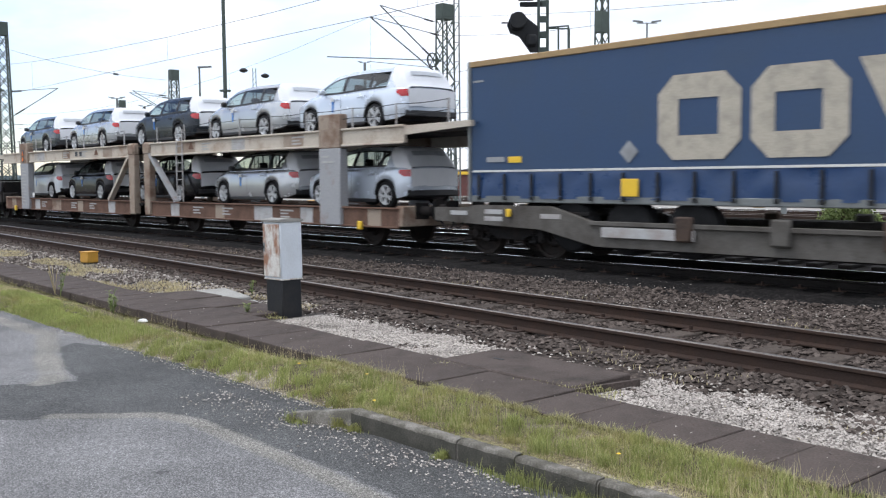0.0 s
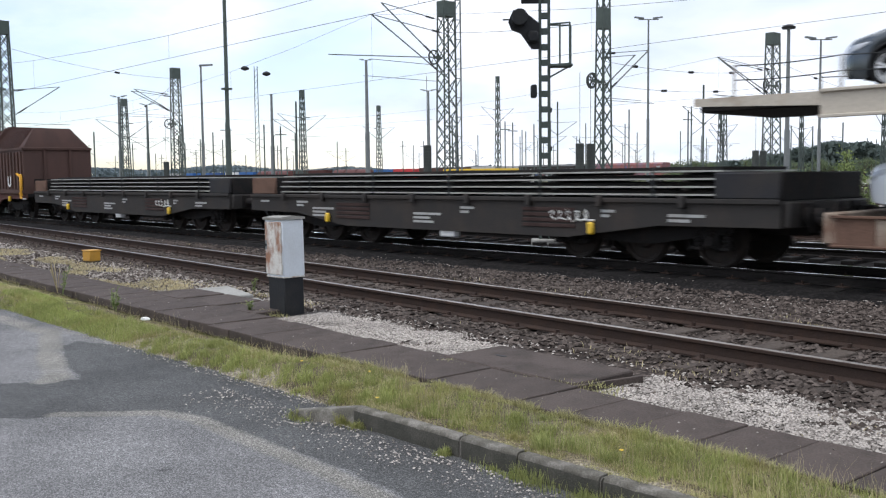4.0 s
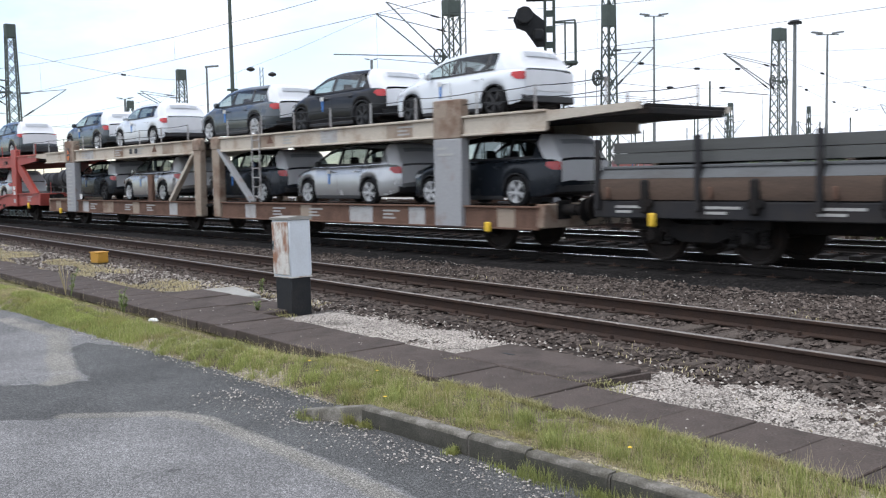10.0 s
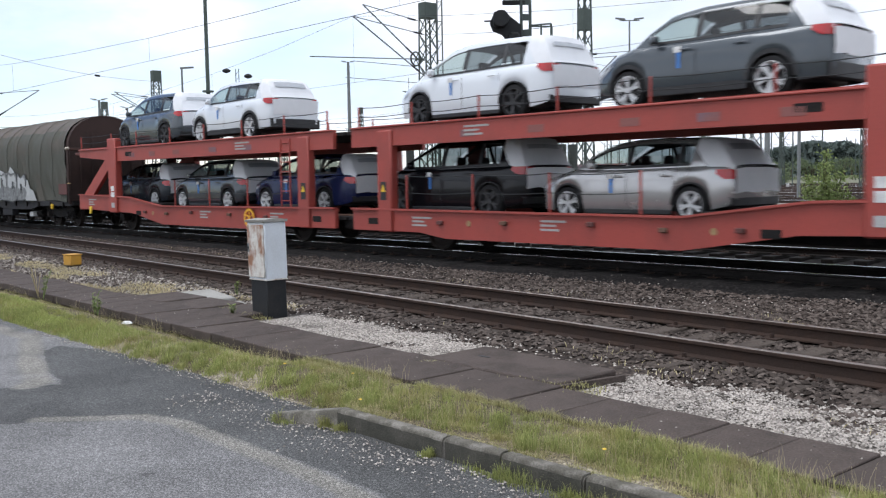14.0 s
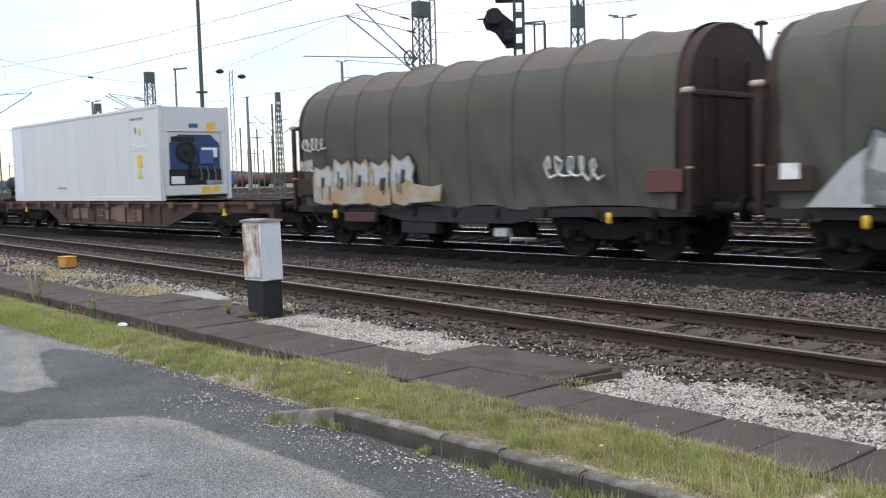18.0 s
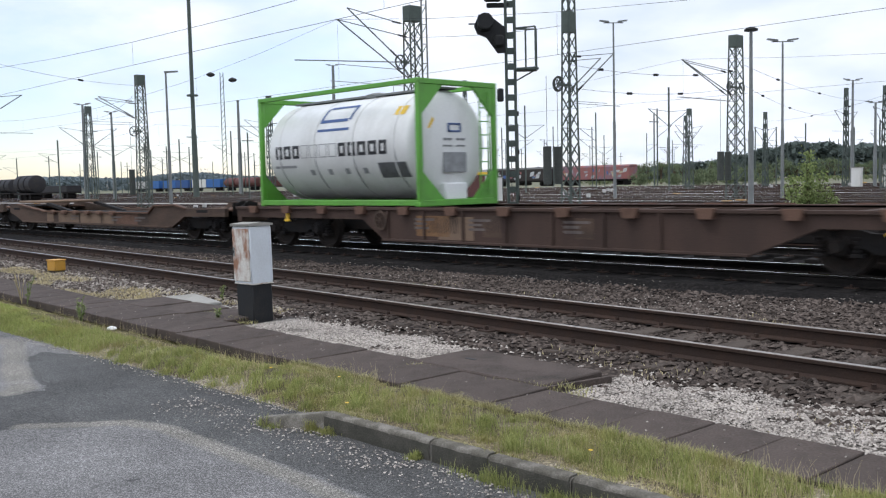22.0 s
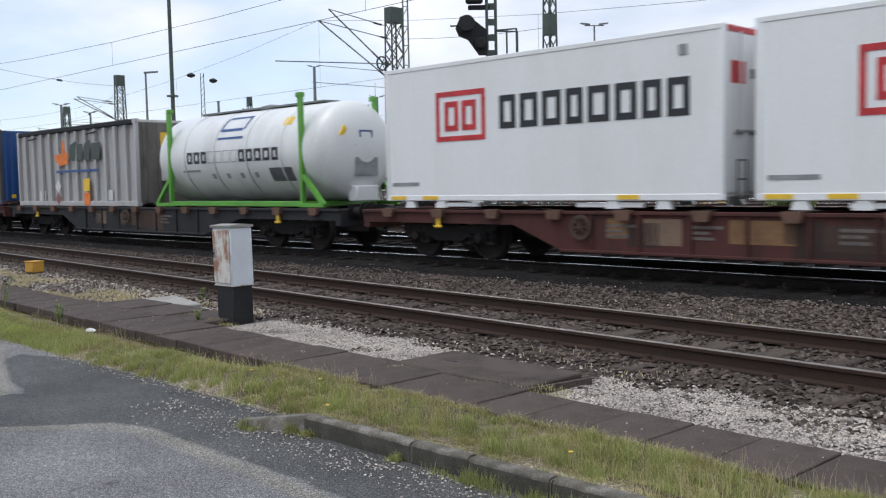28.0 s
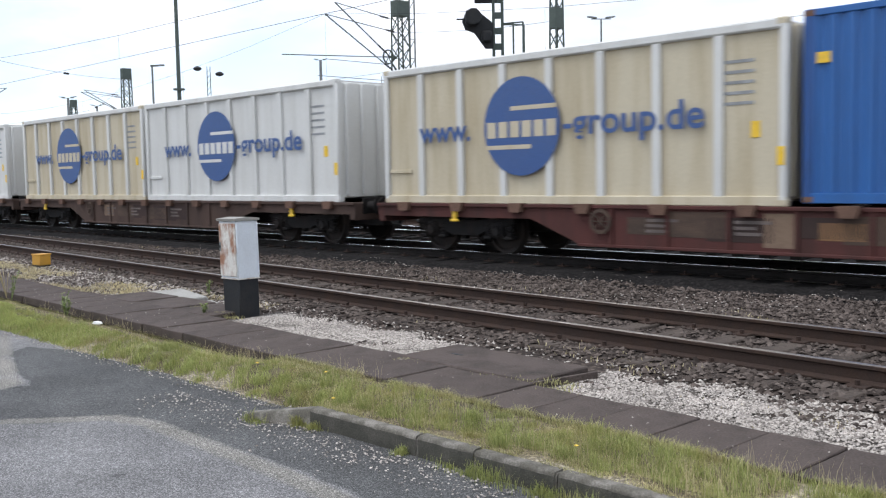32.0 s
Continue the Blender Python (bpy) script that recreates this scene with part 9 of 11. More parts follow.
        hw2 = -side(x, 0.95)[1] - 0.16
        rwn.append([(x + 0.03, y * hw2, zr + 0.03 + 0.015 * (1 - abs(y))) for y in (-1, -0.5, 0, 0.5, 1)])
    out = dict(liner=liner, body=body, cabin=cabin, film=film, windscreen=G().grid(ws), rear_window=G().grid(rwn))
    seams = []
    yb = hw + 0.012
    for s in (-1, 1):
        for x in (sf + 0.12, dm, 1.0):
            g = G()
            pts = []
            for k in range(5):
                z = sill + 0.12 + (belt - 0.08 - sill - 0.12) * k / 4
                w = interp(x, wid)
                pts.append((x, s * (w + 0.005), z))
            g.grid([[(p[0] - 0.006, p[1], p[2]), (p[0] + 0.006, p[1], p[2])] for p in pts])
            seams.append(g)
    lights = []
    for s in (-1, 1):
        z1 = belt + (0.03 if tall else -0.02)
        g = G()
        rr = []
        for k in range(6):
            x = tail - 0.29 + 0.27 * k / 5
            w = interp(x, wid) + 0.012
            hh = 0.06 + 0.09 * min(1.0, k / 2.5)
            rr.append([(x, s * w, z1 - 0.02 - hh), (x + 0.004, s * (w - 0.012), z1 - 0.02 - hh / 2), (x, s * (w - 0.03), z1 - 0.01)])
        rr.append([(tail + 0.012, s * 0.52, z1 - 0.17), (tail + 0.016, s * 0.52, z1 - 0.10), (tail + 0.01, s * 0.52, z1 - 0.03)])
        lights.append(("tail_light", g.grid(rr)))
        rr = []
        for k in range(6):
            x = nose + 0.1 + 0.45 * k / 5
            w = interp(x, wid) + 0.008
            hh = 0.13 - 0.10 * k / 5
            z0 = interp(x, top) - 0.13
            rr.append([(x, s * (w - 0.005), z0 - hh / 2), (x, s * w, z0), (x, s * (w - 0.02), z0 + hh / 2)])
        lights.append(("headlight", G().grid(rr)))
    out.update(windows=wins, seams=seams, lights=lights)
    # trim: sill, arches, bumpers
    tr = []
    for s in (-1, 1):
        y = s * (hw - 0.012)
        tr.append(("sill_trim", G().box(fw + RA, rw - RA, min(y, y - s * 0.05), max(y, y - s * 0.05), sill - 0.05, sill + (0.16 if kind == "suv" else 0.04), 0.015)))
        for w in (fw, rw):
            g = G()
            rr = []
            for k in range(13):
                a = math.pi * k / 12
                wd = interp(w + (RA + 0.03) * math.cos(a), wid) + 0.016
                r1, r2 = RA - 0.02, RA + (0.05 if kind == "suv" else 0.006)
                rr.append([(w + r1 * math.cos(a), s * (wd - 0.10), wz + r1 * math.sin(a)), (w + r1 * math.cos(a), s * wd, wz + r1 * math.sin(a)), (w + r2 * math.cos(a), s * wd, wz + r2 * math.sin(a))])
            tr.append(("arch_trim", g.grid(rr)))
    g = G()
    ht = 0.22 if kind == "suv" else 0.12
    rr = []
    for y in (-0.8, -0.6, 0, 0.6, 0.8):
        x = tail + 0.012 - 0.12 * abs(y) ** 4
        rr.append([(x - 0.03, y, 0.27), (x + 0.01, y, 0.30), (x + 0.012, y, 0.30 + ht), (x - 0.03, y, 0.32 + ht)])
    tr.append(("rear_bumper_trim", g.grid(rr)))
    tr.append(("number_recess", G().box(tail + 0.004, tail + 0.02, -0.27, 0.27, belt - 0.42, belt - 0.30, 0.004)))
    out["trim"] = tr + strips
    out["under"] = G().box(nose + 0.3, tail - 0.35, -0.68, 0.68, sill, belt - 0.25, 0.05)
    out["seats"] = [G().box(0.0, 0.16, y - 0.24, y + 0.24, 0.5, belt + 0.04, 0.06).box(0.02, 0.12, y - 0.13, y + 0.13, belt + 0.07, belt + 0.25, 0.05) for y in (-0.37, 0.37)]
    out["seats"].append(G().box(0.85, 1.0, -0.62, 0.62, 0.5, belt + 0.06, 0.06))
    out["data"] = (fw, rw, wz, dm, belt, sf, hw)
    return out


def wheel_meshes(dark=False):
    R = 0.315
    t = G().lathe([(-0.10, 0.228), (-0.105, 0.27), (-0.085, 0.305), (-0.03, R), (0.03, R), (0.085, 0.305), (0.105, 0.27), (0.10, 0.228), (-0.10, 0.228)], (0, 0, 0), "y", 24, caps=False)
    tm = t.mesh("tyre", M["tyre"])
    recalc(tm)
    g = G()
    g.lathe([(-0.098, 0.24), (-0.104, 0.23), (-0.075, 0.215), (-0.02, 0.195), (-0.02, 0.05), (0.05, 0.05), (0.05, 0.19)], (0, 0, 0), "y", 24, caps=False)
    for k in range(5):
        for d in (-0.16, 0.16):
            a = 2 * math.pi * k / 5
            g.bar((0.035 * math.cos(a), -0.075, 0.035 * math.sin(a)), (0.22 * math.cos(a + d), -0.088, 0.22 * math.sin(a + d)), 0.036, 0.035, up=(0, 1, 0))
    g.cyl((0, -0.10, 0), (0, -0.05, 0), 0.05, 0.06, 12)
    rm = g.mesh("rim", M["darkrim"] if dark else M["alloy"])
    recalc(rm)
    b = G().cyl((0, -0.03, 0), (0, 0.03, 0), 0.19, n=20)
    bm = b.mesh("brake_disc", M["trim"])
    return tm, rm, bm


WHEEL_A, WHEEL_D = wheel_meshes(False), wheel_meshes(True)
CARS = {}


def car(kind, paint, words, u, z, rims="alloy"):
    key = (kind, paint, rims)
    if key in CARS:
        c = copy_thing(CARS[key], pose(0, 0, 0))
        tagged(c, words)
        return rides(c, u, z)
    if kind not in CARS:
        CARS[kind] = {}
        d = car_meshes(kind)
        store = {}
        for k in ("body", "cabin"):
            me = d[k].mesh(k, PAINT["white"], 50)
            recalc(me)
            store[k] = me
        for k, mm in (("film", "film"), ("windscreen", "glass"), ("rear_window", "filmglass"), ("under", "trim"), ("liner", "lining")):
            store[k] = d[k].mesh(k, M[mm])
            if k in ("film", "windscreen", "rear_window"):
                recalc(store[k])
        store["seats"] = [g.mesh("car_seat", M["trim"]) for g in d["seats"]]
        store["windows"] = [(n, g.mesh(n, M["glass" if k % 3 == 0 else "tintglass"])) for k, (n, g) in enumerate(d["windows"])]
        store["seams"] = [g.mesh("door_seam", M["trim"]) for g in d["seams"]]
        store["lights"] = [(n, g.mesh(n, M["taillight" if n == "tail_light" else "headlight"])) for n, g in d["lights"]]
        store["trim"] = [(n, g.mesh(n, M["film" if n == "number_recess" else "trim"])) for n, g in d["trim"]]
        store["data"] = d["data"]
        CARS[kind] = store
    st = CARS[kind]
    fw, rw, wz, dm, belt, sf, hw = st["data"]
    c = thing("car", words, "car", group="new cars on the carriers")
    for k in ("body", "cabin"):
        ob = part(k, st[k], None, c)
        ob.material_slots[0].link = "OBJECT"
        ob.material_slots[0].material = PAINT[paint]
    part("underbody", st["under"], None, c)
    part("headliner", st["liner"], None, c)
    for me in st["seats"]:
        part("car_seat", me, None, c)
    part("transport_film", st["film"], None, c, "white protective film over the tailgate")
    part("windscreen", st["windscreen"], None, c)
    part("rear_window", st["rear_window"], None, c)
    for n, me in st["windows"]:
        part(n, me, None, c)
    for me in st["seams"]:
        part("door_seam", me, None, c)
    for n, me in st["lights"] + st["trim"]:
        part(n, me, None, c)
    tm, rm, bm = WHEEL_A if rims == "alloy" else WHEEL_D
    sc = wz / 0.315
    for x in (fw, rw):
        for s in (-1, 1):
            w = part("wheel", tm, None, c, at=pose(x, s * 0.79, wz, 0, 17 * x, 0 if s < 0 else 180) @ Matrix.Scale(sc, 4))
            part("rim", rm, None, w)
            part("brake_disc", bm, None, w)
    for s in (-1, 1):
        g = G().box(sf + 0.42, sf + 0.55, min(s * 0.86, s * 1.02), max(s * 0.86, s * 1.02), belt + 0.02, belt + 0.16, 0.03)
        part("wing_mirror", g, PAINT[paint] if paint != "silver" else M["trim"], c)
        for x in (dm - 0.28, 0.72):
            y = s * (hw + 0.006)
            part("door_handle", G().box(x, x + 0.2, min(y, y + s * 0.025), max(y, y + s * 0.025), belt - 0.13, belt - 0.10, 0.008), PAINT[paint], c)
    y = -(hw + 0.007)
    part("door_tag", G().box(dm - 0.36, dm - 0.29, y - 0.003, y, belt - 0.42, belt - 0.06, 0.001), M["bluetape"], c, "blue paper tag on the front door")
    part("paper_label", G().box(dm - 0.42, dm - 0.27, y - 0.005, y - 0.003, belt - 0.16, belt - 0.06, 0.001), M["paper"], c)
    CARS[key] = c
    return rides(c, u, z)


# -- double-deck car carrier, beige and rusty --
def rail_fence(w, xs, z, y, hgt, material):
    for x in xs:
        part("railing_post", G().box(x - 0.018, x + 0.018, y - 0.018, y + 0.018, z, z + hgt, 0.005), material, w)
    for q in (hgt - 0.02, hgt * 0.5):
        for a, b in zip(xs, xs[1:]):
            pts = [(a + (b - a) * k / 4, y, z + q - 0.03 * math.sin(math.pi * k / 4)) for k in range(5)]
            part("railing_cable", G().tube(pts, 0.009, 5), M["cable"], w)


def carrier_grey(du):
    w = thing("car_carrier_wagon", "beige and rust-brown double-deck car carrier wagon loaded with cars", "car carrier", group="car carriers")
    o = 29.1  # the joint of the two units lies at the origin
    A = 1.45
    for sgn in (1, -1):  # the front unit and the mirrored rear unit
        def X(a, b):
            return sorted((sgn * a, sgn * b))
        for s in (-1, 1):
            ya, yb = sorted((s * A, s * (A - 0.1)))
            yo = sorted((s * (A + 0.05), s * A))
            # upper beam
            x0, x1 = X(0.75, 13.2)
            part("upper_beam", G().box(x0, x1, ya, yb, 2.37, 2.76, 0.015), M["beige"], w)
            g = G().box(x0, x1, *yo, 2.72, 2.77, 0.01)
            g.box(x0, x1, *yo, 2.35, 2.4, 0.01)
            part("beam_flange", g, M["beige"], w)
            xa, xb = sgn * 13.2, sgn * 15.3
            part("upper_beam_tip", G().prism([(xa, 2.54), (xb, 2.64), (xb, 2.76), (xa, 2.74)], ya, yb), M["beige"], w)
            # lower sill, in painted pieces
            x = 0.75
            k = 0
            while x < 13.0:
                ln = min(13.0 - x, (1.3, 0.55, 2.2, 0.5, 1.6, 0.9)[k % 6])
                x0, x1 = X(x + 0.002, x + ln - 0.002)
                m = ("rust", "greypatch", "rust", "rustbeige", "rust", "greypatch" if sgn > 0 else "rustbeige")[k % 6]
                part("sill_panel", G().box(x0, x1, ya, yb, 0.5, 0.92, 0.012), M[m], w)
                x += ln
                k += 1
            x0, x1 = X(0.75, 13.0)
            g = G().box(x0, x1, *yo, 0.9, 0.945, 0.01)
            g.box(x0, x1, *yo, 0.48, 0.52, 0.01)
            part("sill_flange", g, M["rust"], w)
            # posts
            x0, x1 = X(10.08, 10.93)
            part("end_post", G().box(x0, x1, *sorted((s * (A + 0.09), s * (A - 0.16))), 0.5, 2.32, 0.02), M["postgrey"], w, "wide grey post with stencilled signs")
            part("post_head", G().box(x0, x1, *sorted((s * (A + 0.09), s * (A - 0.16))), 2.32, 3.12, 0.02), M["rustbeige"], w)
            x0, x1 = X(0.36, 0.76)
            part("joint_post", G().box(x0, x1, *sorted((s * (A + 0.06), s * (A - 0.16))), 0.5, 2.72, 0.03), M["rustbeige"], w)
            g = G().box(x0 - 0.04, x1 + 0.04, *sorted((s * (A + 0.08), s * (A - 0.17))), 2.4, 2.8, 0.06)
            part("post_cap", g, M["rustbeige"], w)
            part("brace", G().bar((sgn * 0.7, s * (A - 0.02), 2.45), (sgn * 2.45, s * (A - 0.02), 0.95), 0.16, 0.1), M["postgrey"] if sgn > 0 else M["beige"], w)
        # decks
        x0, x1 = X(0.1, 13.4)
        part("upper_deck", G().box(x0, x1, -A + 0.1, A - 0.1, 2.62, 2.70, 0.01), M["grime"], w)
        x0, x1 = X(13.4, 15.35)
        part("deck_flap", G().box(x0, x1, -1.2, 1.2, 2.55, 2.68, 0.02), M["grime"], w, "dark folding end flap")
        for k in range(7):
            xr = sgn * (13.5 + k * 0.3)
            part("flap_rib", G().box(xr - 0.03, xr + 0.03, -1.25, 1.25, 2.68, 2.74, 0.01), M["grime"], w)
        x0, x1 = X(0.1, 13.0)
        part("lower_deck", G().box(x0, x1, -A + 0.1, A - 0.1, 0.78, 0.87, 0.01), M["grime"], w)
        part("centre_sill", G().box(x0, x1, -0.35, 0.35, 0.5, 0.78, 0.02), M["grime"], w)
        for y in (-0.8, 0.8):
            x0, x1 = X(0.4, 12.8)
            part("wheel_track", G().box(x0, x1, y - 0.22, y + 0.22, 0.871, 0.895, 0.008), M["rust"], w)
            part("wheel_track", G().box(x0, x1, y - 0.22, y + 0.22, 2.701, 2.73, 0.008), M["rust"], w)
        part("head_stock", G().box(*X(12.9, 13.12), -A, A, 0.52, 0.98, 0.02), M["rustbeige"], w)
        # running gear: single axles
        for ax in (2.25, 11.25):
            for s in (-1, 1):
                b = G()
                for k in range(5):
                    b.box(-0.6 + 0.09 * k, 0.6 - 0.09 * k, s * 1.0 - 0.05, s * 1.0 + 0.05, 0.56 + 0.035 * k, 0.592 + 0.035 * k, 0.006)
                b.box(-0.16, 0.16, s * 1.0 - 0.12, s * 1.0 + 0.12, 0.33, 0.58, 0.03)
                b.box(-0.68, -0.56, s * 1.0 - 0.08, s * 1.0 + 0.08, 0.5, 0.78, 0.02)
                b.box(0.56, 0.68, s * 1.0 - 0.08, s * 1.0 + 0.08, 0.5, 0.78, 0.02)
                rg = part("axle_guard", b, M["grime"], w, at=pose(sgn * ax, 0, 0))
            WHEELS.append(part("wheelset", WHEELSET, None, rg, at=pose(0, 0, 0.462)))
        buffer_gear(w, sgn * 13.12, sgn, 0.86)
        xs = [sgn * q for q in (1.2, 3.0, 4.6, 6.2, 7.8, 9.4, 11.3, 12.9, 14.6)]
        xs.sort()
        for y in (-A + 0.03, A - 0.03):
            rail_fence(w, xs, 2.77, y, 0.48, M["greypatch"])
        # ladders
        for y in (-A - 0.03,):
            g = G()
            xa = sgn * 1.7 + (0.9 if sgn > 0 else 0.2)
            for d in (0.0, 0.38):
                g.box(xa + d - 0.02, xa + d + 0.02, y - 0.03, y, 0.95, 3.1, 0.006)
            for k in range(8):
                g.box(xa, xa + 0.38, y - 0.025, y - 0.005, 1.1 + 0.25 * k, 1.125 + 0.25 * k, 0.004)
            if sgn > 0:
                part("ladder", g, M["greypatch"], w)
        # signs on the wide post and on the sill
        y = -A - 0.092
        g = G()
        for k in range(12 if sgn < 0 else 2):
            bars(g, X(10.08, 10.93)[0] + 0.12, 2.15 - 0.13 * k, 0.5 if k % 3 else 0.3, 0.05, y)
        part("stencil", g, M["faintink"], w)
        xp = X(10.08, 10.93)[0]
        if sgn < 0:
            sg = part("warning_sign", G().box(xp + 0.2, xp + 0.48, y - 0.006, y, 2.36, 2.86, 0.003), M["ink"], w)
            part("sign_disc", G().cyl((xp + 0.34, y - 0.012, 2.5), (xp + 0.34, y - 0.007, 2.5), 0.09, n=14), M["signorange"], sg)
            part("sign_triangle", G().prism([(xp + 0.24, 2.64), (xp + 0.44, 2.64), (xp + 0.34, 2.81)], y - 0.012, y - 0.007), M["signorange"], sg)
        if sgn < 0:
            part("paper_label", G().box(-9.9, -9.68, -A + 0.002, -A + 0.012, 0.98, 1.16, 0.002), M["paper"], w)
        g = G()
        for a in (3.5, 5.2, 8.2):
            bars(g, X(a, a + 0.7)[0], 0.82, 0.6, 0.04, -A - 0.004, 3, 0.08)
            bars(g, X(a + 0.6, a + 1.3)[0], 2.66, 0.55, 0.04, -A - 0.004, 3, 0.08)
        part("stencil", g, M["faintink"], w)
        part("yellow_marker", G().box(X(11.6, 11.75)[0], X(11.6, 11.75)[1], -A - 0.12, -A - 0.04, 0.42, 0.62, 0.02), M["yellow"], w)
        g = G().prism([(sgn * 3.3, 2.5), (sgn * 3.62, 2.5), (sgn * 3.46, 2.74)], -A - 0.012, -A - 0.001)
        part("warning_triangle", g, M["rust"], w)
    for s in (-1, 1) if du else ():
        part("stub_post", G().box(-4.05, -3.72, *sorted((s * 1.47, s * 1.36)), 0.9, 1.78, 0.02), M["rust"], w)
    for x in (-9.2, -6.6, -2.9, 2.6, 5.8, 8.4):
        part("beam_patch", G().box(x, x + 0.9 + 0.2 * math.sin(x * 3), -1.454, -1.449, 2.41, 2.71, 0.001), M["greypatch" if int(x) % 2 else "rustbeige"], w)
    g = bars(bars(G(), -5.35, 2.65, 0.22, 0.16, -1.458), -4.95, 2.65, 0.22, 0.16, -1.458)
    part("beam_mark", g, M["ink"], w)
    part("joint_beam", G().box(-0.34, 0.34, -1.2, 1.2, 0.55, 0.85, 0.03), M["grime"], w)
    part("joint_plate", G().box(-0.36, 0.36, -1.2, 1.2, 2.5, 2.6, 0.02), M["grime"], w)
    return rides(w, -o + du)


def carrier_red():
    w = thing("car_carrier_wagon", "bright red double-deck car carrier wagon loaded with cars", "car carrier", group="car carriers")
    A = 1.45
    R = M["red"]
    for sgn in (1, -1):
        def X(a, b):
            return sorted((sgn * a, sgn * b))
        for s in (-1, 1):
            ya, yb = sorted((s * A, s * (A - 0.1)))
            yo = sorted((s * (A + 0.05), s * A))
            x0, x1 = X(0.35, 14.9)
            part("upper_beam", G().prism([(sgn * 0.35, 2.28), (sgn * 11.9, 2.28), (sgn * 14.9, 2.48), (sgn * 14.9, 2.76), (sgn * 0.35, 2.72)], ya, yb), R, w)
            g = G().box(x0, x1, *yo, 2.69, 2.73, 0.01)
            part("beam_flange", g, R, w)
            part("lower_sill", G().prism([(sgn * 0.35, 0.42), (sgn * 2.6, 0.42), (sgn * 3.4, 0.31), (sgn * 9.0, 0.31), (sgn * 11.0, 0.62), (sgn * 15.0, 0.72), (sgn * 15.0, 1.2), (sgn * 11.2, 1.12), (sgn * 9.0, 0.86), (sgn * 0.35, 0.9)], ya, yb), R, w)
            g = G().bar((sgn * 0.35, s * (A + 0.02), 0.9), (sgn * 9.0, s * (A + 0.02), 0.86), 0.1, 0.04)
            g.bar((sgn * 9.0, s * (A + 0.02), 0.86), (sgn * 11.2, s * (A + 0.02), 1.12), 0.1, 0.04)
            g.bar((sgn * 11.2, s * (A + 0.02), 1.12), (sgn * 15.0, s * (A + 0.02), 1.2), 0.1, 0.04)
            part("sill_flange", g, R, w)
            x0, x1 = X(11.97, 12.55)
            part("end_post", G().box(x0, x1, *sorted((s * (A + 0.07), s * (A - 0.16))), 0.62, 3.02, 0.03), R, w)
            part("brace", G().prism([(sgn * 12.5, 2.62), (sgn * 12.5, 2.15), (sgn * 14.0, 1.16), (sgn * 14.75, 1.16)], *sorted((s * (A - 0.01), s * (A - 0.14)))), R, w)
            x0, x1 = X(1.3, 1.78)
            part("joint_post", G().box(x0, x1, *sorted((s * (A + 0.06), s * (A - 0.16))), 0.4, 2.62, 0.03), R, w)
            for xx in (0.9, 10.4):
                a, b = X(xx, xx + 0.34)
                part("sill_slot", G().box(a, b, *sorted((s * (A + 0.006), s * (A - 0.01))), 0.56, 0.7, 0.004), M["grime"], w)
            a, b = X(10.9, 11.35)
            part("beam_slot", G().box(a, b, *sorted((s * (A + 0.006), s * (A - 0.01))), 2.42, 2.56, 0.004), M["grime"], w)
        x0, x1 = X(0.05, 12.2)
        part("upper_deck", G().box(x0, x1, -A + 0.1, A - 0.1, 2.58, 2.66, 0.01), M["grime"], w)
        part("deck_flap", G().box(*X(12.2, 15.6), -A + 0.12, A - 0.12, 2.56, 2.66, 0.02), M["maroon"], w)
        part("lower_deck", G().box(*X(0.05, 9.2), -A + 0.1, A - 0.1, 0.62, 0.7, 0.01), M["grime"], w)
        part("end_deck", G().box(*X(9.2, 15.0), -A + 0.1, A - 0.1, 0.86, 0.94, 0.01), M["grime"], w)
        part("centre_sill", G().box(*X(0.05, 14.9), -0.35, 0.35, 0.4, 0.62, 0.02), M["grime"], w)
        for y in (-0.8, 0.8):
            part("wheel_track", G().box(*X(0.2, 9.1), y - 0.22, y + 0.22, 0.701, 0.725, 0.008), M["rust"], w)
            part("wheel_track", G().box(*X(0.2, 12.1), y - 0.22, y + 0.22, 2.661, 2.69, 0.008), M["rust"], w)
        part("head_stock", G().box(*X(14.9, 15.1), -A, A, 0.68, 1.18, 0.02), R, w)
        for q, xx in enumerate((3.2, 5.0, 7.1, 8.6, 10.0)):
            a, b = X(xx, xx + 0.16)
            part("sill_bracket", G().box(a, b, -A - 0.07, -A - 0.002, 0.6 + 0.03 * (q % 3), 0.68 + 0.03 * (q % 3), 0.012), M["rust" if q % 2 else "maroon"], w)
            part("beam_plate", G().box(*X(xx + 0.7, xx + 1.1), -A - 0.006, -A - 0.001, 2.38, 2.52, 0.001), M["fadedred"], w)
        for xx in (4.1, 9.6):
            part("yellow_dot", G().cyl((sgn * xx, -A - 0.008, 0.64), (sgn * xx, -A - 0.001, 0.64), 0.06, n=12), M["ochre"], w)
        part("end_bulkhead", G().box(*X(13.2, 13.3), 0.95, 1.3, 0.95, 2.5, 0.02), M["maroon"], w)
        for ax in (2.6, 12.5):
            for s in (-1, 1):
                b = G()
                for k in range(5):
                    b.box(-0.6 + 0.09 * k, 0.6 - 0.09 * k, s * 1.0 - 0.05, s * 1.0 + 0.05, 0.56 + 0.035 * k, 0.592 + 0.035 * k, 0.006)
                b.box(-0.16, 0.16, s * 1.0 - 0.12, s * 1.0 + 0.12, 0.33, 0.58, 0.03)
                b.box(-0.68, -0.56, s * 1.0 - 0.08, s * 1.0 + 0.08, 0.5, 0.7, 0.02)
                b.box(0.56, 0.68, s * 1.0 - 0.08, s * 1.0 + 0.08, 0.5, 0.7, 0.02)
                rg = part("axle_guard", b, M["grime"], w, at=pose(sgn * ax, 0, 0))
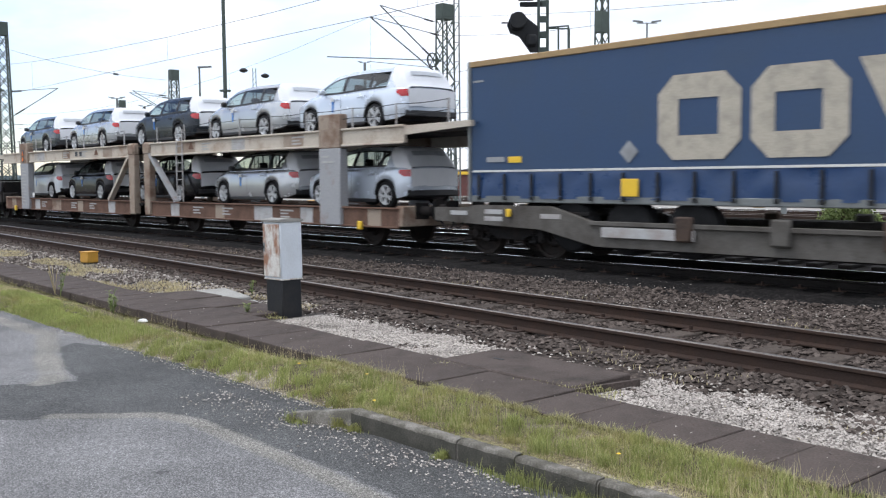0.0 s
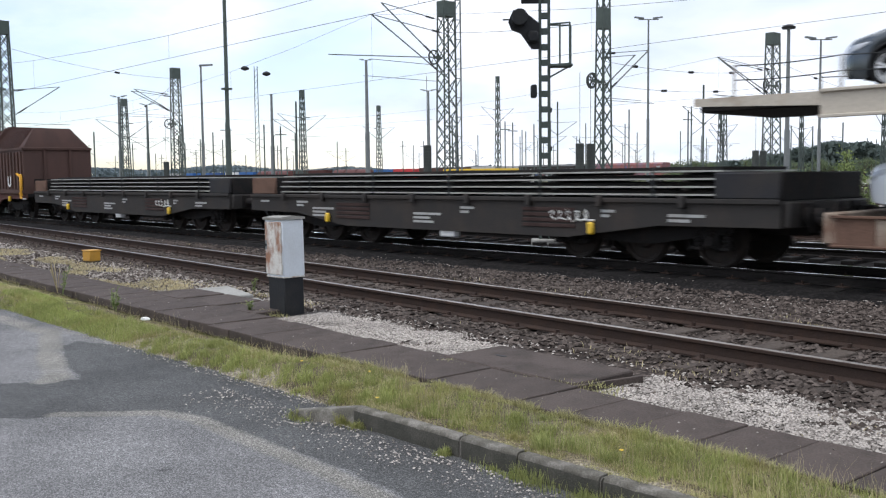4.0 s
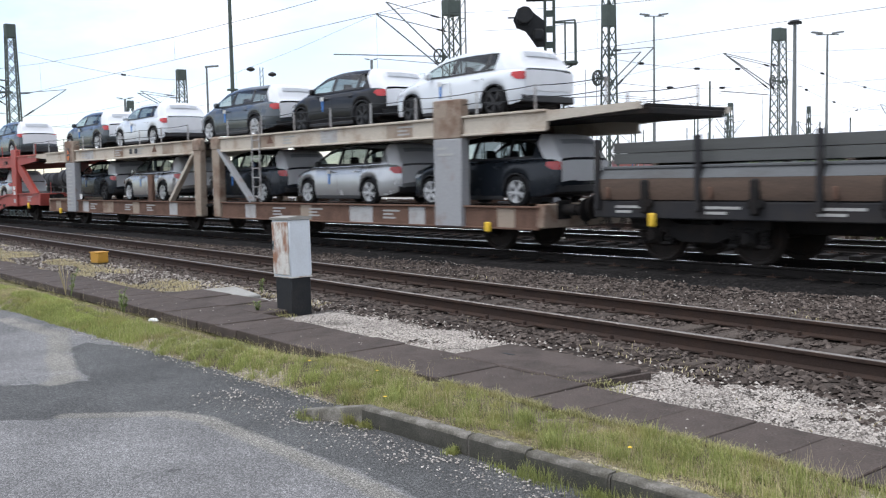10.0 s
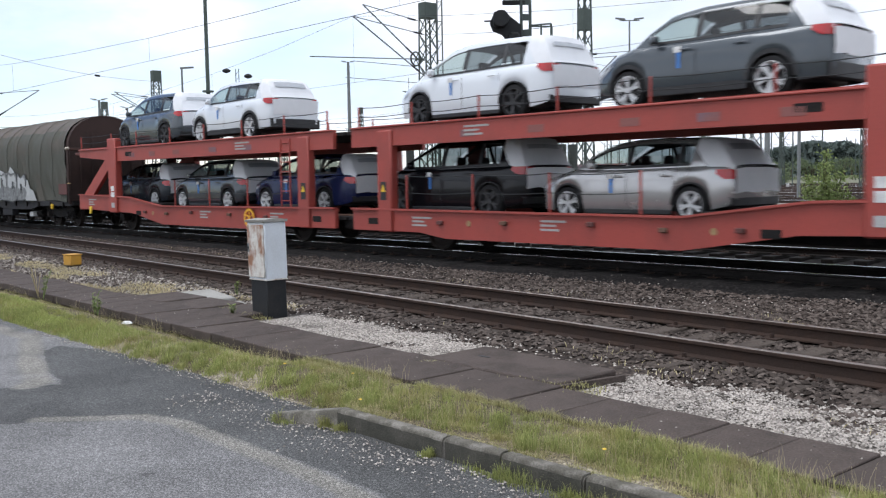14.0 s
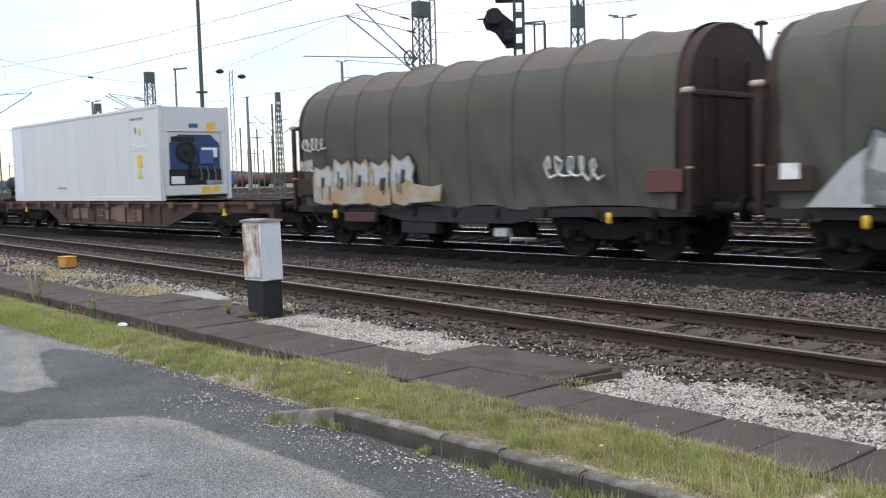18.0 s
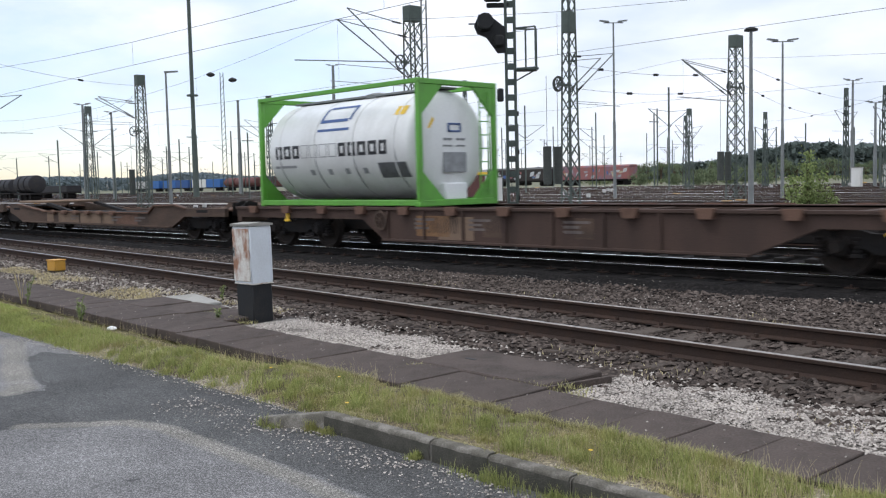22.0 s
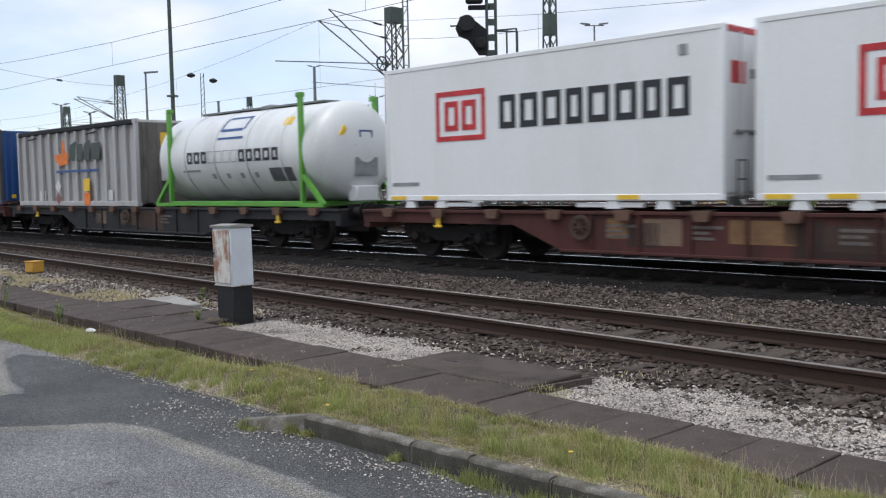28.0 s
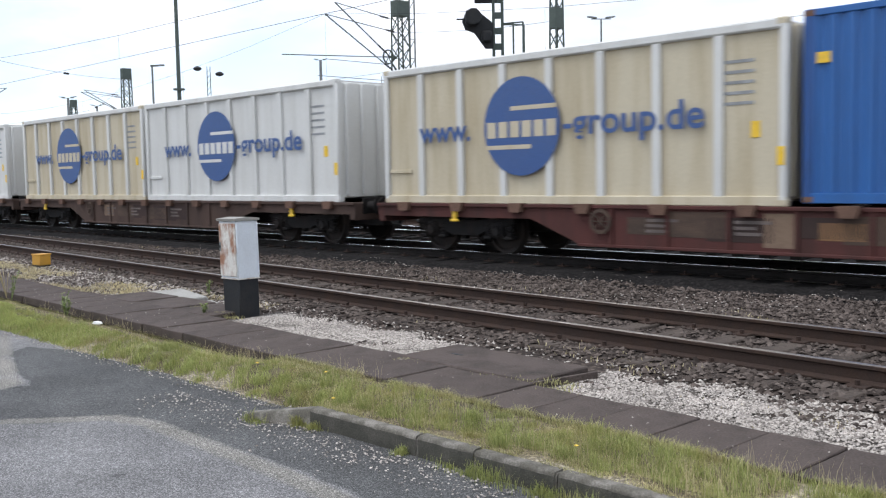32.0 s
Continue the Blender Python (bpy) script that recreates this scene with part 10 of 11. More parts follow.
            WHEELS.append(part("wheelset", WHEELSET, None, rg, at=pose(0, 0, 0.462)))
        buffer_gear(w, sgn * 15.1, sgn, 0.95)
        xs = sorted(sgn * q for q in (0.6, 2.4, 4.4, 6.4, 8.4, 10.6, 12.4, 14.8))
        for y in (-A + 0.03, A - 0.03):
            rail_fence(w, xs, 2.73, y, 0.45, R)
            rail_fence(w, sorted(sgn * q for q in (2.2, 4.2, 6.2, 8.2)), 0.88, y, 0.75, R)
        g = G()
        for a in (2.4, 6.0, 13.6):
            bars(g, X(a, a + 0.7)[0], 0.75 if a < 9 else 1.05, 0.6, 0.04, -A - 0.004, 3, 0.08)
        bars(g, X(4.0, 4.7)[0], 2.6, 0.7, 0.04, -A - 0.004, 3, 0.08)
        part("stencil", g, M["faintink"], w)
        y = -A - 0.072
        for zz, m in ((1.32, "paper"), (1.12, "paper"), (0.78, "greypatch")):
            part("post_sign", G().box(X(12.12, 12.36)[0], X(12.12, 12.36)[1], y - 0.006, y, zz, zz + 0.16, 0.003), M[m], w)
        part("yellow_label", G().box(X(1.42, 1.62)[0], X(1.42, 1.62)[1], -A - 0.068, -A - 0.062, 1.1, 1.5, 0.003), M["ink"], w)
        part("yellow_sign", G().prism([(sgn * 1.44, 1.28), (sgn * 1.60, 1.28), (sgn * 1.52, 1.44)], -A - 0.075, -A - 0.069), M["yellow"], w)
        part("yellow_marker", G().box(X(13.9, 14.05)[0], X(13.9, 14.05)[1], -A - 0.12, -A - 0.06, 0.56, 0.8, 0.02), M["yellow"], w)
    g = G()
    g.lathe([(-0.012, 0.19), (-0.012, 0.25), (0.012, 0.25), (0.012, 0.19), (-0.012, 0.19)], (0, -A - 0.07, 0.6), "y", 20, caps=False)
    for k in range(3):
        a = k * math.pi / 3 + 0.5
        g.bar((0.22 * math.cos(a), -A - 0.07, 0.6 + 0.22 * math.sin(a)), (-0.22 * math.cos(a), -A - 0.07, 0.6 - 0.22 * math.sin(a)), 0.025)
    part("handbrake_wheel", g, M["orange"], w, "orange handbrake wheel", at=pose(-4.0, 0, 0))
    g = G()
    for d in (0.0, 0.4):
        g.box(-2.55 + d, -2.52 + d, -A - 0.03, -A, 0.92, 2.6, 0.006)
    for k in range(7):
        g.box(-2.55, -2.12, -A - 0.025, -A - 0.005, 1.05 + 0.24 * k, 1.075 + 0.24 * k, 0.004)
    part("ladder", g, R, w)
    part("joint_beam", G().box(-0.34, 0.34, -1.2, 1.2, 0.4, 0.7, 0.03), M["grime"], w)
    return rides(w, -144.5)


# -- hooded wagon --
def hood_wagon(u0, u1):
    w = thing("hooded_wagon", "dark brown telescopic hood freight wagon with ribbed sides", "freight wagon")
    L = u0 - u1
    h = L / 2
    n = 3
    seg = L / n
    for k in range(n):
        a, b = -h + seg * k, -h + seg * (k + 1)
        o = 0.05 if k == 1 else 0.0  # the middle hood slides under its neighbours
        y, e, t = 1.40 - o, 2.9 - o, 3.78 - o
        a2 = a + (0.55 if k == 0 else 0)
        b2 = b - (0.55 if k == n - 1 else 0)
        ry = 0.74
        pos = [(-y, 1.05), (-y, e), (-ry, t), (ry, t), (y, e), (y, 1.05)]
        rows = [[(a + 0.01, q[0], q[1]) for q in pos], [(b - 0.01, q[0], q[1]) for q in pos]]
        if k == 0:
            rows = [[(a + 0.01, q[0], q[1]) if 1 > abs(q[1] - 1.05) or q[1] < 3 else (a2, q[0], q[1]) for q in pos], rows[1]]
        if k == n - 1:
            rows = [rows[0], [(b - 0.01, q[0], q[1]) if q[1] < 3 else (b2, q[0], q[1]) for q in pos]]
        part("hood", G().grid(rows), M["hood"], w, fix=True)
        # upright ribs on the side, fine ribs on the roof slope
        m = 9
        for j in range(m):
            x = a + 0.25 + (seg - 0.5) * j / (m - 1)
            for s in (-1, 1):
                ya, yb = sorted((s * (y - 0.003), s * (y + 0.055)))
                part("side_rib", G().prism([(x - 0.09, 1.25), (x + 0.09, 1.25), (x + 0.06, e - 0.12), (x - 0.06, e - 0.12)], ya, yb), M["hood"], w)
        for j in range(22):
            x = a2 + 0.12 + (b2 - a2 - 0.24) * j / 21
            for s in (-1, 1):
                rf = G().bar((x, s * (y - 0.01), e + 0.03), (x, s * (ry + 0.02), t - 0.01), 0.05, 0.03, up=(1, 0, 0))
                part("roof_rib", rf, M["hood"], w)
        for s in (-1, 1):
            part("eave_rail", G().bar((a, s * (y + 0.01), e), (b, s * (y + 0.01), e), 0.07, 0.09), M["hood"], w)
            part("lower_rail", G().box(a + 0.01, b - 0.01, *sorted((s * (y - 0.02), s * (y + 0.08))), 1.05, 1.2, 0.01), M["hood"], w)
    for k in (1, 2):
        x = -h + seg * k
        g = G()
        pos = [(-1.47, 1.05), (-1.47, 2.93), (-0.78, 3.86), (0.78, 3.86), (1.47, 2.93), (1.47, 1.05)]
        for p, q in zip(pos, pos[1:]):
            g.bar((x, p[0], p[1]), (x, q[0], q[1]), 0.2, 0.1, up=(1, 0, 0))
        part("hood_frame", g, M["hood"], w)
    for e in (-1, 1):
        x = e * (h - 0.02)
        g = G().add([(x, -1.4, 1.05), (x, -1.4, 2.9), (x - e * 0.53, -0.74, 3.78), (x - e * 0.53, 0.74, 3.78), (x, 1.4, 2.9), (x, 1.4, 1.05)], [(0, 1, 4, 5), (1, 2, 3, 4)])
        part("end_wall", g, M["hood"], w, fix=True)
        for y in (-0.55, 0.5):
            part("end_rib", G().box(min(x, x + e * 0.08), max(x, x + e * 0.08), y - 0.05, y + 0.05, 1.0, 2.95, 0.015), M["hood"], w)
        part("end_rail", G().box(min(x, x + e * 0.08), max(x, x + e * 0.08), -1.4, 1.4, 2.84, 2.96, 0.02), M["hood"], w)
        part("end_step", G().box(min(x, x + e * 0.05), max(x, x + e * 0.05), -1.0, -0.1, 1.45, 1.65, 0.02), M["grime"], w)
        buffer_gear(w, e * (h + 0.15), e)
        g = G()
        xx = e * (h - 0.12)
        g.box(xx - 0.05, xx + 0.05, -1.55, -1.44, 0.95, 1.85, 0.03)
        g.bar((xx, -1.52, 1.75), (xx - 0.4, -1.52, 1.88), 0.07)
        g.bar((xx - 0.06, -1.52, 1.1), (xx + 0.04, -1.52, 0.85), 0.07)
        part("hood_latch", g, M["orange"], w, "orange hood locking lever")
        bogie(w, e * (h - 1.95))
    for s in (-1, 1):
        ya, yb = sorted((s * 1.36, s * 1.28))
        part("side_sill", G().prism([(-h, 1.04), (h, 1.04), (h, 0.86), (h - 2.9, 0.8), (h - 3.9, 0.45), (-h + 3.9, 0.45), (-h + 2.9, 0.8), (-h, 0.86)], ya, yb), M["hood_red"], w)
        for q in (-1.2, 0.2, 1.3):
            part("sill_rib", G().box(q - 0.03, q + 0.03, min(ya, yb) - 0.05 if s < 0 else ya, yb if s < 0 else yb + 0.05, 0.47, 1.03, 0.01), M["hood_red"], w)
    part("floor", G().box(-h, h, -1.3, 1.3, 0.9, 1.04, 0.02), M["grime"], w)
    y = -1.46
    for a, b, z0, z1 in ((-h + 0.12, -h + 0.95, 1.25, 2.6), (-h + 1.55, -h + 2.1, 1.3, 2.65)):
        part("red_panel", G().box(a, b, y - 0.01, y, z0, z1, 0.004), M["hood_red"], w)
    g = G()
    bars(g, -h + 0.2, 2.35, 0.9, 0.09, y - 0.012, 2, 0.14)
    for k in range(6):
        bars(g, -h + 0.3 + 0.02 * k, 1.95 - k * 0.1, 0.3, 0.05, y - 0.012)
        bars(g, -h + 1.6, 1.95 - k * 0.1, 0.35, 0.05, y - 0.012)
    part("stencil", g, M["faintink"], w)
    g = G()
    for k in range(9):
        g.box(-h + 1.0 + k * 0.15, -h + 1.11 + k * 0.15, y - 0.05, y - 0.03, 1.1, 1.2, 0.002)
    part("graffiti", g, M["faintink"], w)
    for xx in (-h + 0.85, 2.4):
        part("stencil_disc", G().lathe([(-0.004, 0.15), (0.0, 0.15)], (xx, y - 0.012, 1.55), "y", 18), M["logobeige"], w)
    # the letter U
    cu = bpy.data.curves.new("letter", "FONT")
    cu.body, cu.size, cu.extrude, cu.offset = "U", 0.62, 0.004, 0.015
    t = new("letter", cu)
    dg = bpy.context.evaluated_depsgraph_get()
    me = bpy.data.meshes.new_from_object(t.evaluated_get(dg))
    bpy.data.objects.remove(t)
    me.materials.clear()
    me.materials.append(M["paper"])
    part("letter", me, None, w, "white letter U", at=pose(3.75, y - 0.016, 1.35, 90, 0, 0))
    part("paper_label", G().box(-h + 1.15, -h + 1.4, -1.4, -1.37, 0.82, 1.0, 0.003), M["paper"], w)
    for xx in (h - 1.9, -h + 1.6):
        part("yellow_marker", G().box(xx, xx + 0.14, -1.46, -1.37, 0.72, 0.95, 0.03), M["yellow"], w)
    return rides(w, (u0 + u1) / 2)


# -- flat wagon with steel plates --
def plate_wagon(u0, u1, p0, p1):
    w = thing("flat_wagon", "dark six-axle flat wagon loaded with steel plates", "freight wagon", group="plate wagons")
    L = u0 - u1
    h = L / 2
    for s in (-1, 1):
        ya, yb = sorted((s * 1.42, s * 1.32))
        part("side_sill", G().prism([(-h, 1.14), (h, 1.14), (h, 0.72), (h - 2.2, 0.7), (h - 4.2, 0.43), (-h + 4.2, 0.43), (-h + 2.2, 0.7), (-h, 0.72)], ya, yb), M["slabwag"], w)
        part("deck_edge", G().box(-h, h, *sorted((s * 1.47, s * 1.42)), 1.08, 1.16, 0.01), M["slabwag"], w)
        for x in (-3.1, 3.0):
            for k in range(4):
                part("vent_slat", G().box(x - 0.65, x + 0.65, *sorted((s * 1.44, s * 1.415)), 0.6 + 0.1 * k, 0.67 + 0.1 * k, 0.008), M["slatbrown"], w)
    part("deck", G().box(-h, h, -1.32, 1.32, 1.02, 1.12, 0.02), M["grime"], w)
    part("centre_sill", G().box(-h + 0.1, h - 0.1, -0.35, 0.35, 0.55, 1.02, 0.02), M["grime"], w)
    big = bogie_mesh(3.0)
    for e in (-1, 1):
        bogie(w, e * (h - 2.9), (-1.5, 0.0, 1.5), big)
        part("head_stock", G().box(*sorted((e * h, e * (h + 0.12))), -1.35, 1.35, 0.72, 1.12, 0.02), M["slabwag"], w)
        part("end_flap", G().box(*sorted((e * (h - 0.02), e * (h - 1.15))), -1.4, -1.32, 1.16, 1.58, 0.02), M["rust" if e < 0 else "blackfr"], w, "folded end stanchion block")
        part("end_flap", G().box(*sorted((e * (h - 0.02), e * (h - 1.15))), 1.32, 1.4, 1.16, 1.58, 0.02), M["rust" if e < 0 else "blackfr"], w)
        part("end_board", G().box(*sorted((e * (h - 0.02), e * (h - 0.1))), -1.3, 1.3, 1.13, 1.58, 0.02), M["grime"], w)
        buffer_gear(w, e * (h + 0.12), e)
        part("yellow_marker", G().box(e * (h - 3.6) - 0.07, e * (h - 3.6) + 0.07, -1.52, -1.43, 0.5, 0.72, 0.03), M["yellow"], w)
    for k in range(8):
        x = -h + 1.7 + k * (L - 3.4) / 7
        for y in (-1.5, 1.5):
            part("stake_pocket", G().box(x - 0.06, x + 0.06, y - 0.04, y + 0.04, 1.0, 1.2, 0.015), M["slabwag"], w)
    g = G()
    for x, z, wd, n in ((-h + 0.5, 1.0, 0.4, 1), (-h + 2.2, 1.0, 0.5, 2), (-h + 2.9, 0.85, 0.9, 3), (-0.9, 0.8, 0.9, 3), (0.6, 0.95, 0.4, 2), (h - 3.4, 0.95, 0.3, 2), (h - 2.0, 0.9, 0.7, 2)):
        bars(g, x, z, wd, 0.05, -1.424, n, 0.085)
    part("stencil", g, M["faintink"], w)
    gr = scribble(h - 4.6, 0.7, 1.0, 0.26, -1.427, 4, 0.02)
    part("graffiti", gr, M["paleink"], w)
    part("brake_box", G().box(-0.1, 0.35, -1.38, -1.2, 0.3, 0.5, 0.02), M["paper"], w)
    rides(w, (u0 + u1) / 2)
    # the load: stacks of plates on timbers
    st = thing("plate_stack", "stack of long dark steel plates on timbers", "steel plates", group="plate stacks")
    lp = p0 - p1
    z = 0.04
    rnd = random.Random(int(-u0))
    for layer in range(4):
        for k in range(5):
            x = -lp / 2 + 0.8 + k * (lp - 1.6) / 4
            part("timber", G().box(x - 0.05, x + 0.05, -1.25, 1.25, z - 0.04, z, 0.006), M["grime"], st)
        a, b = rnd.uniform(-0.1, 0.1), rnd.uniform(-0.15, 0.1)
        part("plate", G().box(-lp / 2 + a, lp / 2 + b, -1.27 + 0.02 * layer, 1.25, z, z + 0.03, 0.004), M["paleplate"], st)
        # added dark inset layer: paints the shade in the gap above the plate
        part("plate", G().box(-lp / 2 + a + 0.2, lp / 2 + b - 0.1, -1.05 + 0.01 * layer, 1.1, z + 0.031, z + 0.088, 0.004), M["grime"], st)
        z += 0.13
    for k in range(5):
        x = -lp / 2 + 1.4 + k * (lp - 2.8) / 4
        g = G().box(x - 0.02, x + 0.02, -1.30, -1.285, 0, z - 0.03, 0.004)
        g.box(x - 0.02, x + 0.02, -1.30, 1.3, z - 0.04, z - 0.03, 0.003)
        part("strap", g, M["cable"], st)
    return rides(st, (p0 + p1) / 2, 1.16)


# -- low-sided wagon with stakes and steel profiles --
def stake_wagon(u0, u1):
    w = thing("stake_wagon", "dark low-sided stake wagon with hinged sides", "freight wagon")
    L = u0 - u1
    h = L / 2
    n = 6
    for s in (-1, 1):
        ya, yb = sorted((s * 1.42, s * 1.34))
        part("side_sill", G().box(-h, h, ya, yb, 0.76, 1.06, 0.02), M["blackfr"], w)
        for k in range(n):
            a, b = -h + 0.12 + k * (L - 0.24) / n, -h + 0.12 + (k + 1) * (L - 0.24) / n
            part("side_board", G().prism([(s * 1.42, 1.08), (s * 1.47, 1.26), (s * 1.46, 1.44), (s * 1.35, 1.44), (s * 1.34, 1.08)], a + 0.06, b - 0.06, "yz"), M["hood_brown"], w, "rusty brown lower side board", fix=True)
            part("upper_board", G().prism([(s * 1.46, 1.445), (s * 1.36, 1.64), (s * 1.31, 1.64), (s * 1.36, 1.445)], a + 0.06, b - 0.06, "yz"), M["boardgrey"], w, "bent grey upper side board", fix=True)
            part("board_rail", G().box(a + 0.06, b - 0.06, *sorted((s * 1.40, s * 1.31)), 1.61, 1.66, 0.01), M["boardgrey"], w)
            part("latch", G().box(a + 0.2, a + 0.28, *sorted((s * 1.5, s * 1.44)), 1.1, 1.3, 0.02), M["rust"], w)
            for q in (0.5,):
                x = a + (b - a) * q
                g = G().box(x - 0.08, x + 0.08, *sorted((s * 1.52, s * 1.42)), 0.85, 1.42, 0.03)
                g.box(x - 0.14, x + 0.14, *sorted((s * 1.50, s * 1.42)), 0.95, 1.1, 0.03)
                part("hinge", g, M["grime"], w)
        for k in range(n + 1):
            x = -h + 0.12 + k * (L - 0.24) / n
            part("stake", G().box(x - 0.05, x + 0.05, *sorted((s * 1.5, s * 1.4)), 0.9, 2.14, 0.015), M["blackfr"], w)
    part("floor", G().box(-h, h, -1.34, 1.34, 0.98, 1.1, 0.02), M["grime"], w)
    part("centre_sill", G().box(-h, h, -0.35, 0.35, 0.5, 0.98, 0.02), M["grime"], w)
    for e in (-1, 1):
        part("end_board", G().box(*sorted((e * h, e * (h - 0.08))), -1.38, 1.38, 0.76, 1.6, 0.02), M["blackfr"], w)
        bogie(w, e * (h - 1.95))
        buffer_gear(w, e * (h + 0.02), e)
        part("yellow_marker", G().box(e * (h - 1.3) - 0.07, e * (h - 1.3) + 0.07, -1.52, -1.43, 0.62, 0.86, 0.03), M["yellow"], w)
    g = G()
    for x, wd, nn in ((-h + 0.5, 0.7, 2), (-h + 2.3, 0.8, 2), (-h + 4.2, 0.9, 2), (-h + 6.3, 0.45, 3), (-h + 7.0, 0.9, 1), (h - 2.2, 0.8, 1), (h - 1.3, 0.6, 1)):
        bars(g, x, 0.98, wd * 0.8, 0.045, -1.425, nn, 0.085)
    part("stencil", g, M["faintink"], w)
    gr = scribble(h - 1.9, 1.28, 0.85, 0.27, -1.48, 9, 0.018)
    part("graffiti", gr, M["paleink"], w)
    part("brake_box", G().box(-0.3, 0.25, -1.36, -1.1, 0.4, 0.72, 0.02), M["paper"], w)
    rides(w, (u0 + u1) / 2)
    st = thing("steel_profiles", "bundle of long dark steel channel profiles", "steel profiles")
    for k in range(8):
        y = -1.12 + k * 0.32
        for layer in range(2):
            zz = 0.0 + layer * 0.19
            g = G().box(-h + 0.3 + 0.05 * (k % 3), h + 0.75 - 0.09 * ((k + layer) % 4), y - 0.13, y + 0.13, zz, zz + 0.02, 0.004)
            g.box(-h + 0.3 + 0.05 * (k % 3), h + 0.75 - 0.09 * ((k + layer) % 4), y - 0.13, y - 0.11, zz, zz + 0.17, 0.004)
            g.box(-h + 0.3 + 0.05 * (k % 3), h + 0.75 - 0.09 * ((k + layer) % 4), y + 0.11, y + 0.13, zz, zz + 0.17, 0.004)
            g.box(-h + 0.3 + 0.05 * (k % 3), h + 0.75 - 0.09 * ((k + layer) % 4), y - 0.13, y + 0.13, zz + 0.165, zz + 0.18, 0.003)
            part("profile", g, M["profile"], st)
    for k in range(4):
        x = -h + 1.2 + k * (L - 2.4) / 3
        part("timber", G().box(x - 0.06, x + 0.06, -1.28, 1.28, -0.6, 0.0, 0.01), M["sleeper"], st)
    return rides(st, (u0 + u1) / 2, 1.70)


# -- wagon under a rounded tarpaulin --
def tarp_wagon(u0, u1, style):
    w = thing("tarpaulin_wagon", "round-topped freight wagon under a dirty olive tarpaulin with graffiti", "freight wagon", group="tarpaulin wagons")
    L = u0 - u1
    h = L / 2

    def outline(k, m=26):
        """A point of the cover's cross-section, from one side over the top to the other."""
        a = k / m
        if a < 0.22:
            return (-1.42, 0.90 + (2.75 - 0.90) * a / 0.22)
        if a > 0.78:
            return (1.42, 0.92 + (2.75 - 0.92) * (1 - a) / 0.22)
        q = (a - 0.22) / 0.56 * math.pi
        return (-1.42 * math.cos(q), 2.75 + 1.33 * math.sin(q) ** 0.85)

    hoops = 9
    n = 150
    rows = []
    for i in range(n + 1):
        x = -h + 0.05 + (L - 0.32) * i / n
        ph = (i / n * hoops) % 1.0
        sag = 0.075 * math.sin(math.pi * ph) ** 0.6
        tuck = 0.30 * max(0.0, 1 - (x + h) / 0.55) ** 2  # the cloth rounds off at the rear end
        row = []
        for k in range(41):
            y, z = outline(k, 40)
            up = max(0.0, min(1.0, (z - 2.3) / 1.7))
            lo = 1 - max(0.0, min(1.0, (z - 0.9) / 1.6))
            fold = abs(noise.noise(Vector((x * 1.9 + z * 0.9, z * 0.45, y * 0.3 + u0)))) * 0.22
            fine_fold = abs(noise.noise(Vector((x * 4.2 - z * 1.7, z * 1.1, y + 7 + u0)))) * 0.06
            wide = 0.03 * noise.noise(Vector((x * 0.7, z * 0.9, y * 0.7 + 4)))
            d = sag * (0.35 + 0.65 * up) + (fold + fine_fold) * (0.4 + 0.6 * lo) + wide * (1 - 0.6 * up) + tuck
            ln = math.hypot(y, z - 2.2) or 1
            if k in (0, 40):
                z += 0.10 * abs(math.sin(x * 1.3 + 0.8 * math.sin(x * 0.9))) - 0.02
            row.append((x, y - y / ln * (d - 0.035), z - (z - 2.2) / ln * d * (1 if z > 2.3 else 0)))
        rows.append(row)
    part("tarpaulin", G().grid([r[:14] for r in rows]).join(G().grid([r[27:] for r in rows])), M["tarp"], w, "grey-olive tarpaulin, wrinkled and sagging between its hoops")
    part("roof_panel", G().grid([r[13:28] for r in rows]), M["tarptop"], w, "brownish weathered top panel of the tarpaulin")
    for q in range(1, hoops):
        i = round(n * q / hoops)
        part("hoop_seam", G().tube([tuple(Vector(p) + Vector((0, p[1] * 0.004, 0.004))) for p in rows[i][1:40]], 0.008, 5), M["tarp"], w)
    pts = [outline(k) for k in range(27)]
    for e in (-1, 1):
        x0, x1 = sorted((e * (h - 0.36), e * (h - 0.04)))
        sc = 0.93 if e < 0 else 0.965
        part("end_wall", G().prism([(p[0] * sc, 2.0 + (p[1] - 2.0) * (sc - 0.02)) for p in pts], x0, x1, "yz"), M["endbrown"], w)
        if e > 0:
            ring = []
            for k in range(1, 26):
                a = outline(k)
                ring.append([(xq, a[0] * f, 2.0 + (a[1] - 2.0) * (f - 0.012)) for xq, f in ((h - 0.38, 0.96), (h - 0.30, 0.985), (h - 0.03, 0.985), (h - 0.03, 0.96))])
            g = G().grid(ring, True)
            part("end_hoop", g, M["endbrown"], w, fix=True)
        xx = e * (h + 0.0)
        for y in (-0.95, -0.5, 0.5, 0.95):
            part("end_rib", G().box(min(xx, xx - e * 0.06), max(xx, xx - e * 0.06), y - 0.04, y + 0.04, 0.9, 3.4 if abs(y) < 0.8 else 2.8, 0.015), M["endbrown"], w)
        part("end_rail", G().box(min(xx, xx - e * 0.08), max(xx, xx - e * 0.08), -1.4, 1.4, 2.76, 2.86, 0.02), M["hood"], w)
        for y in (-1.44, 1.38):
            part("latch", G().box(xx - 0.16, xx + 0.06, y - 0.04, y + 0.07, 2.78, 2.88, 0.03), M["logobeige"], w)
            part("latch", G().box(xx - 0.08, xx + 0.04, y - 0.03, y + 0.06, 1.57, 1.62, 0.015), M["ochre"], w)
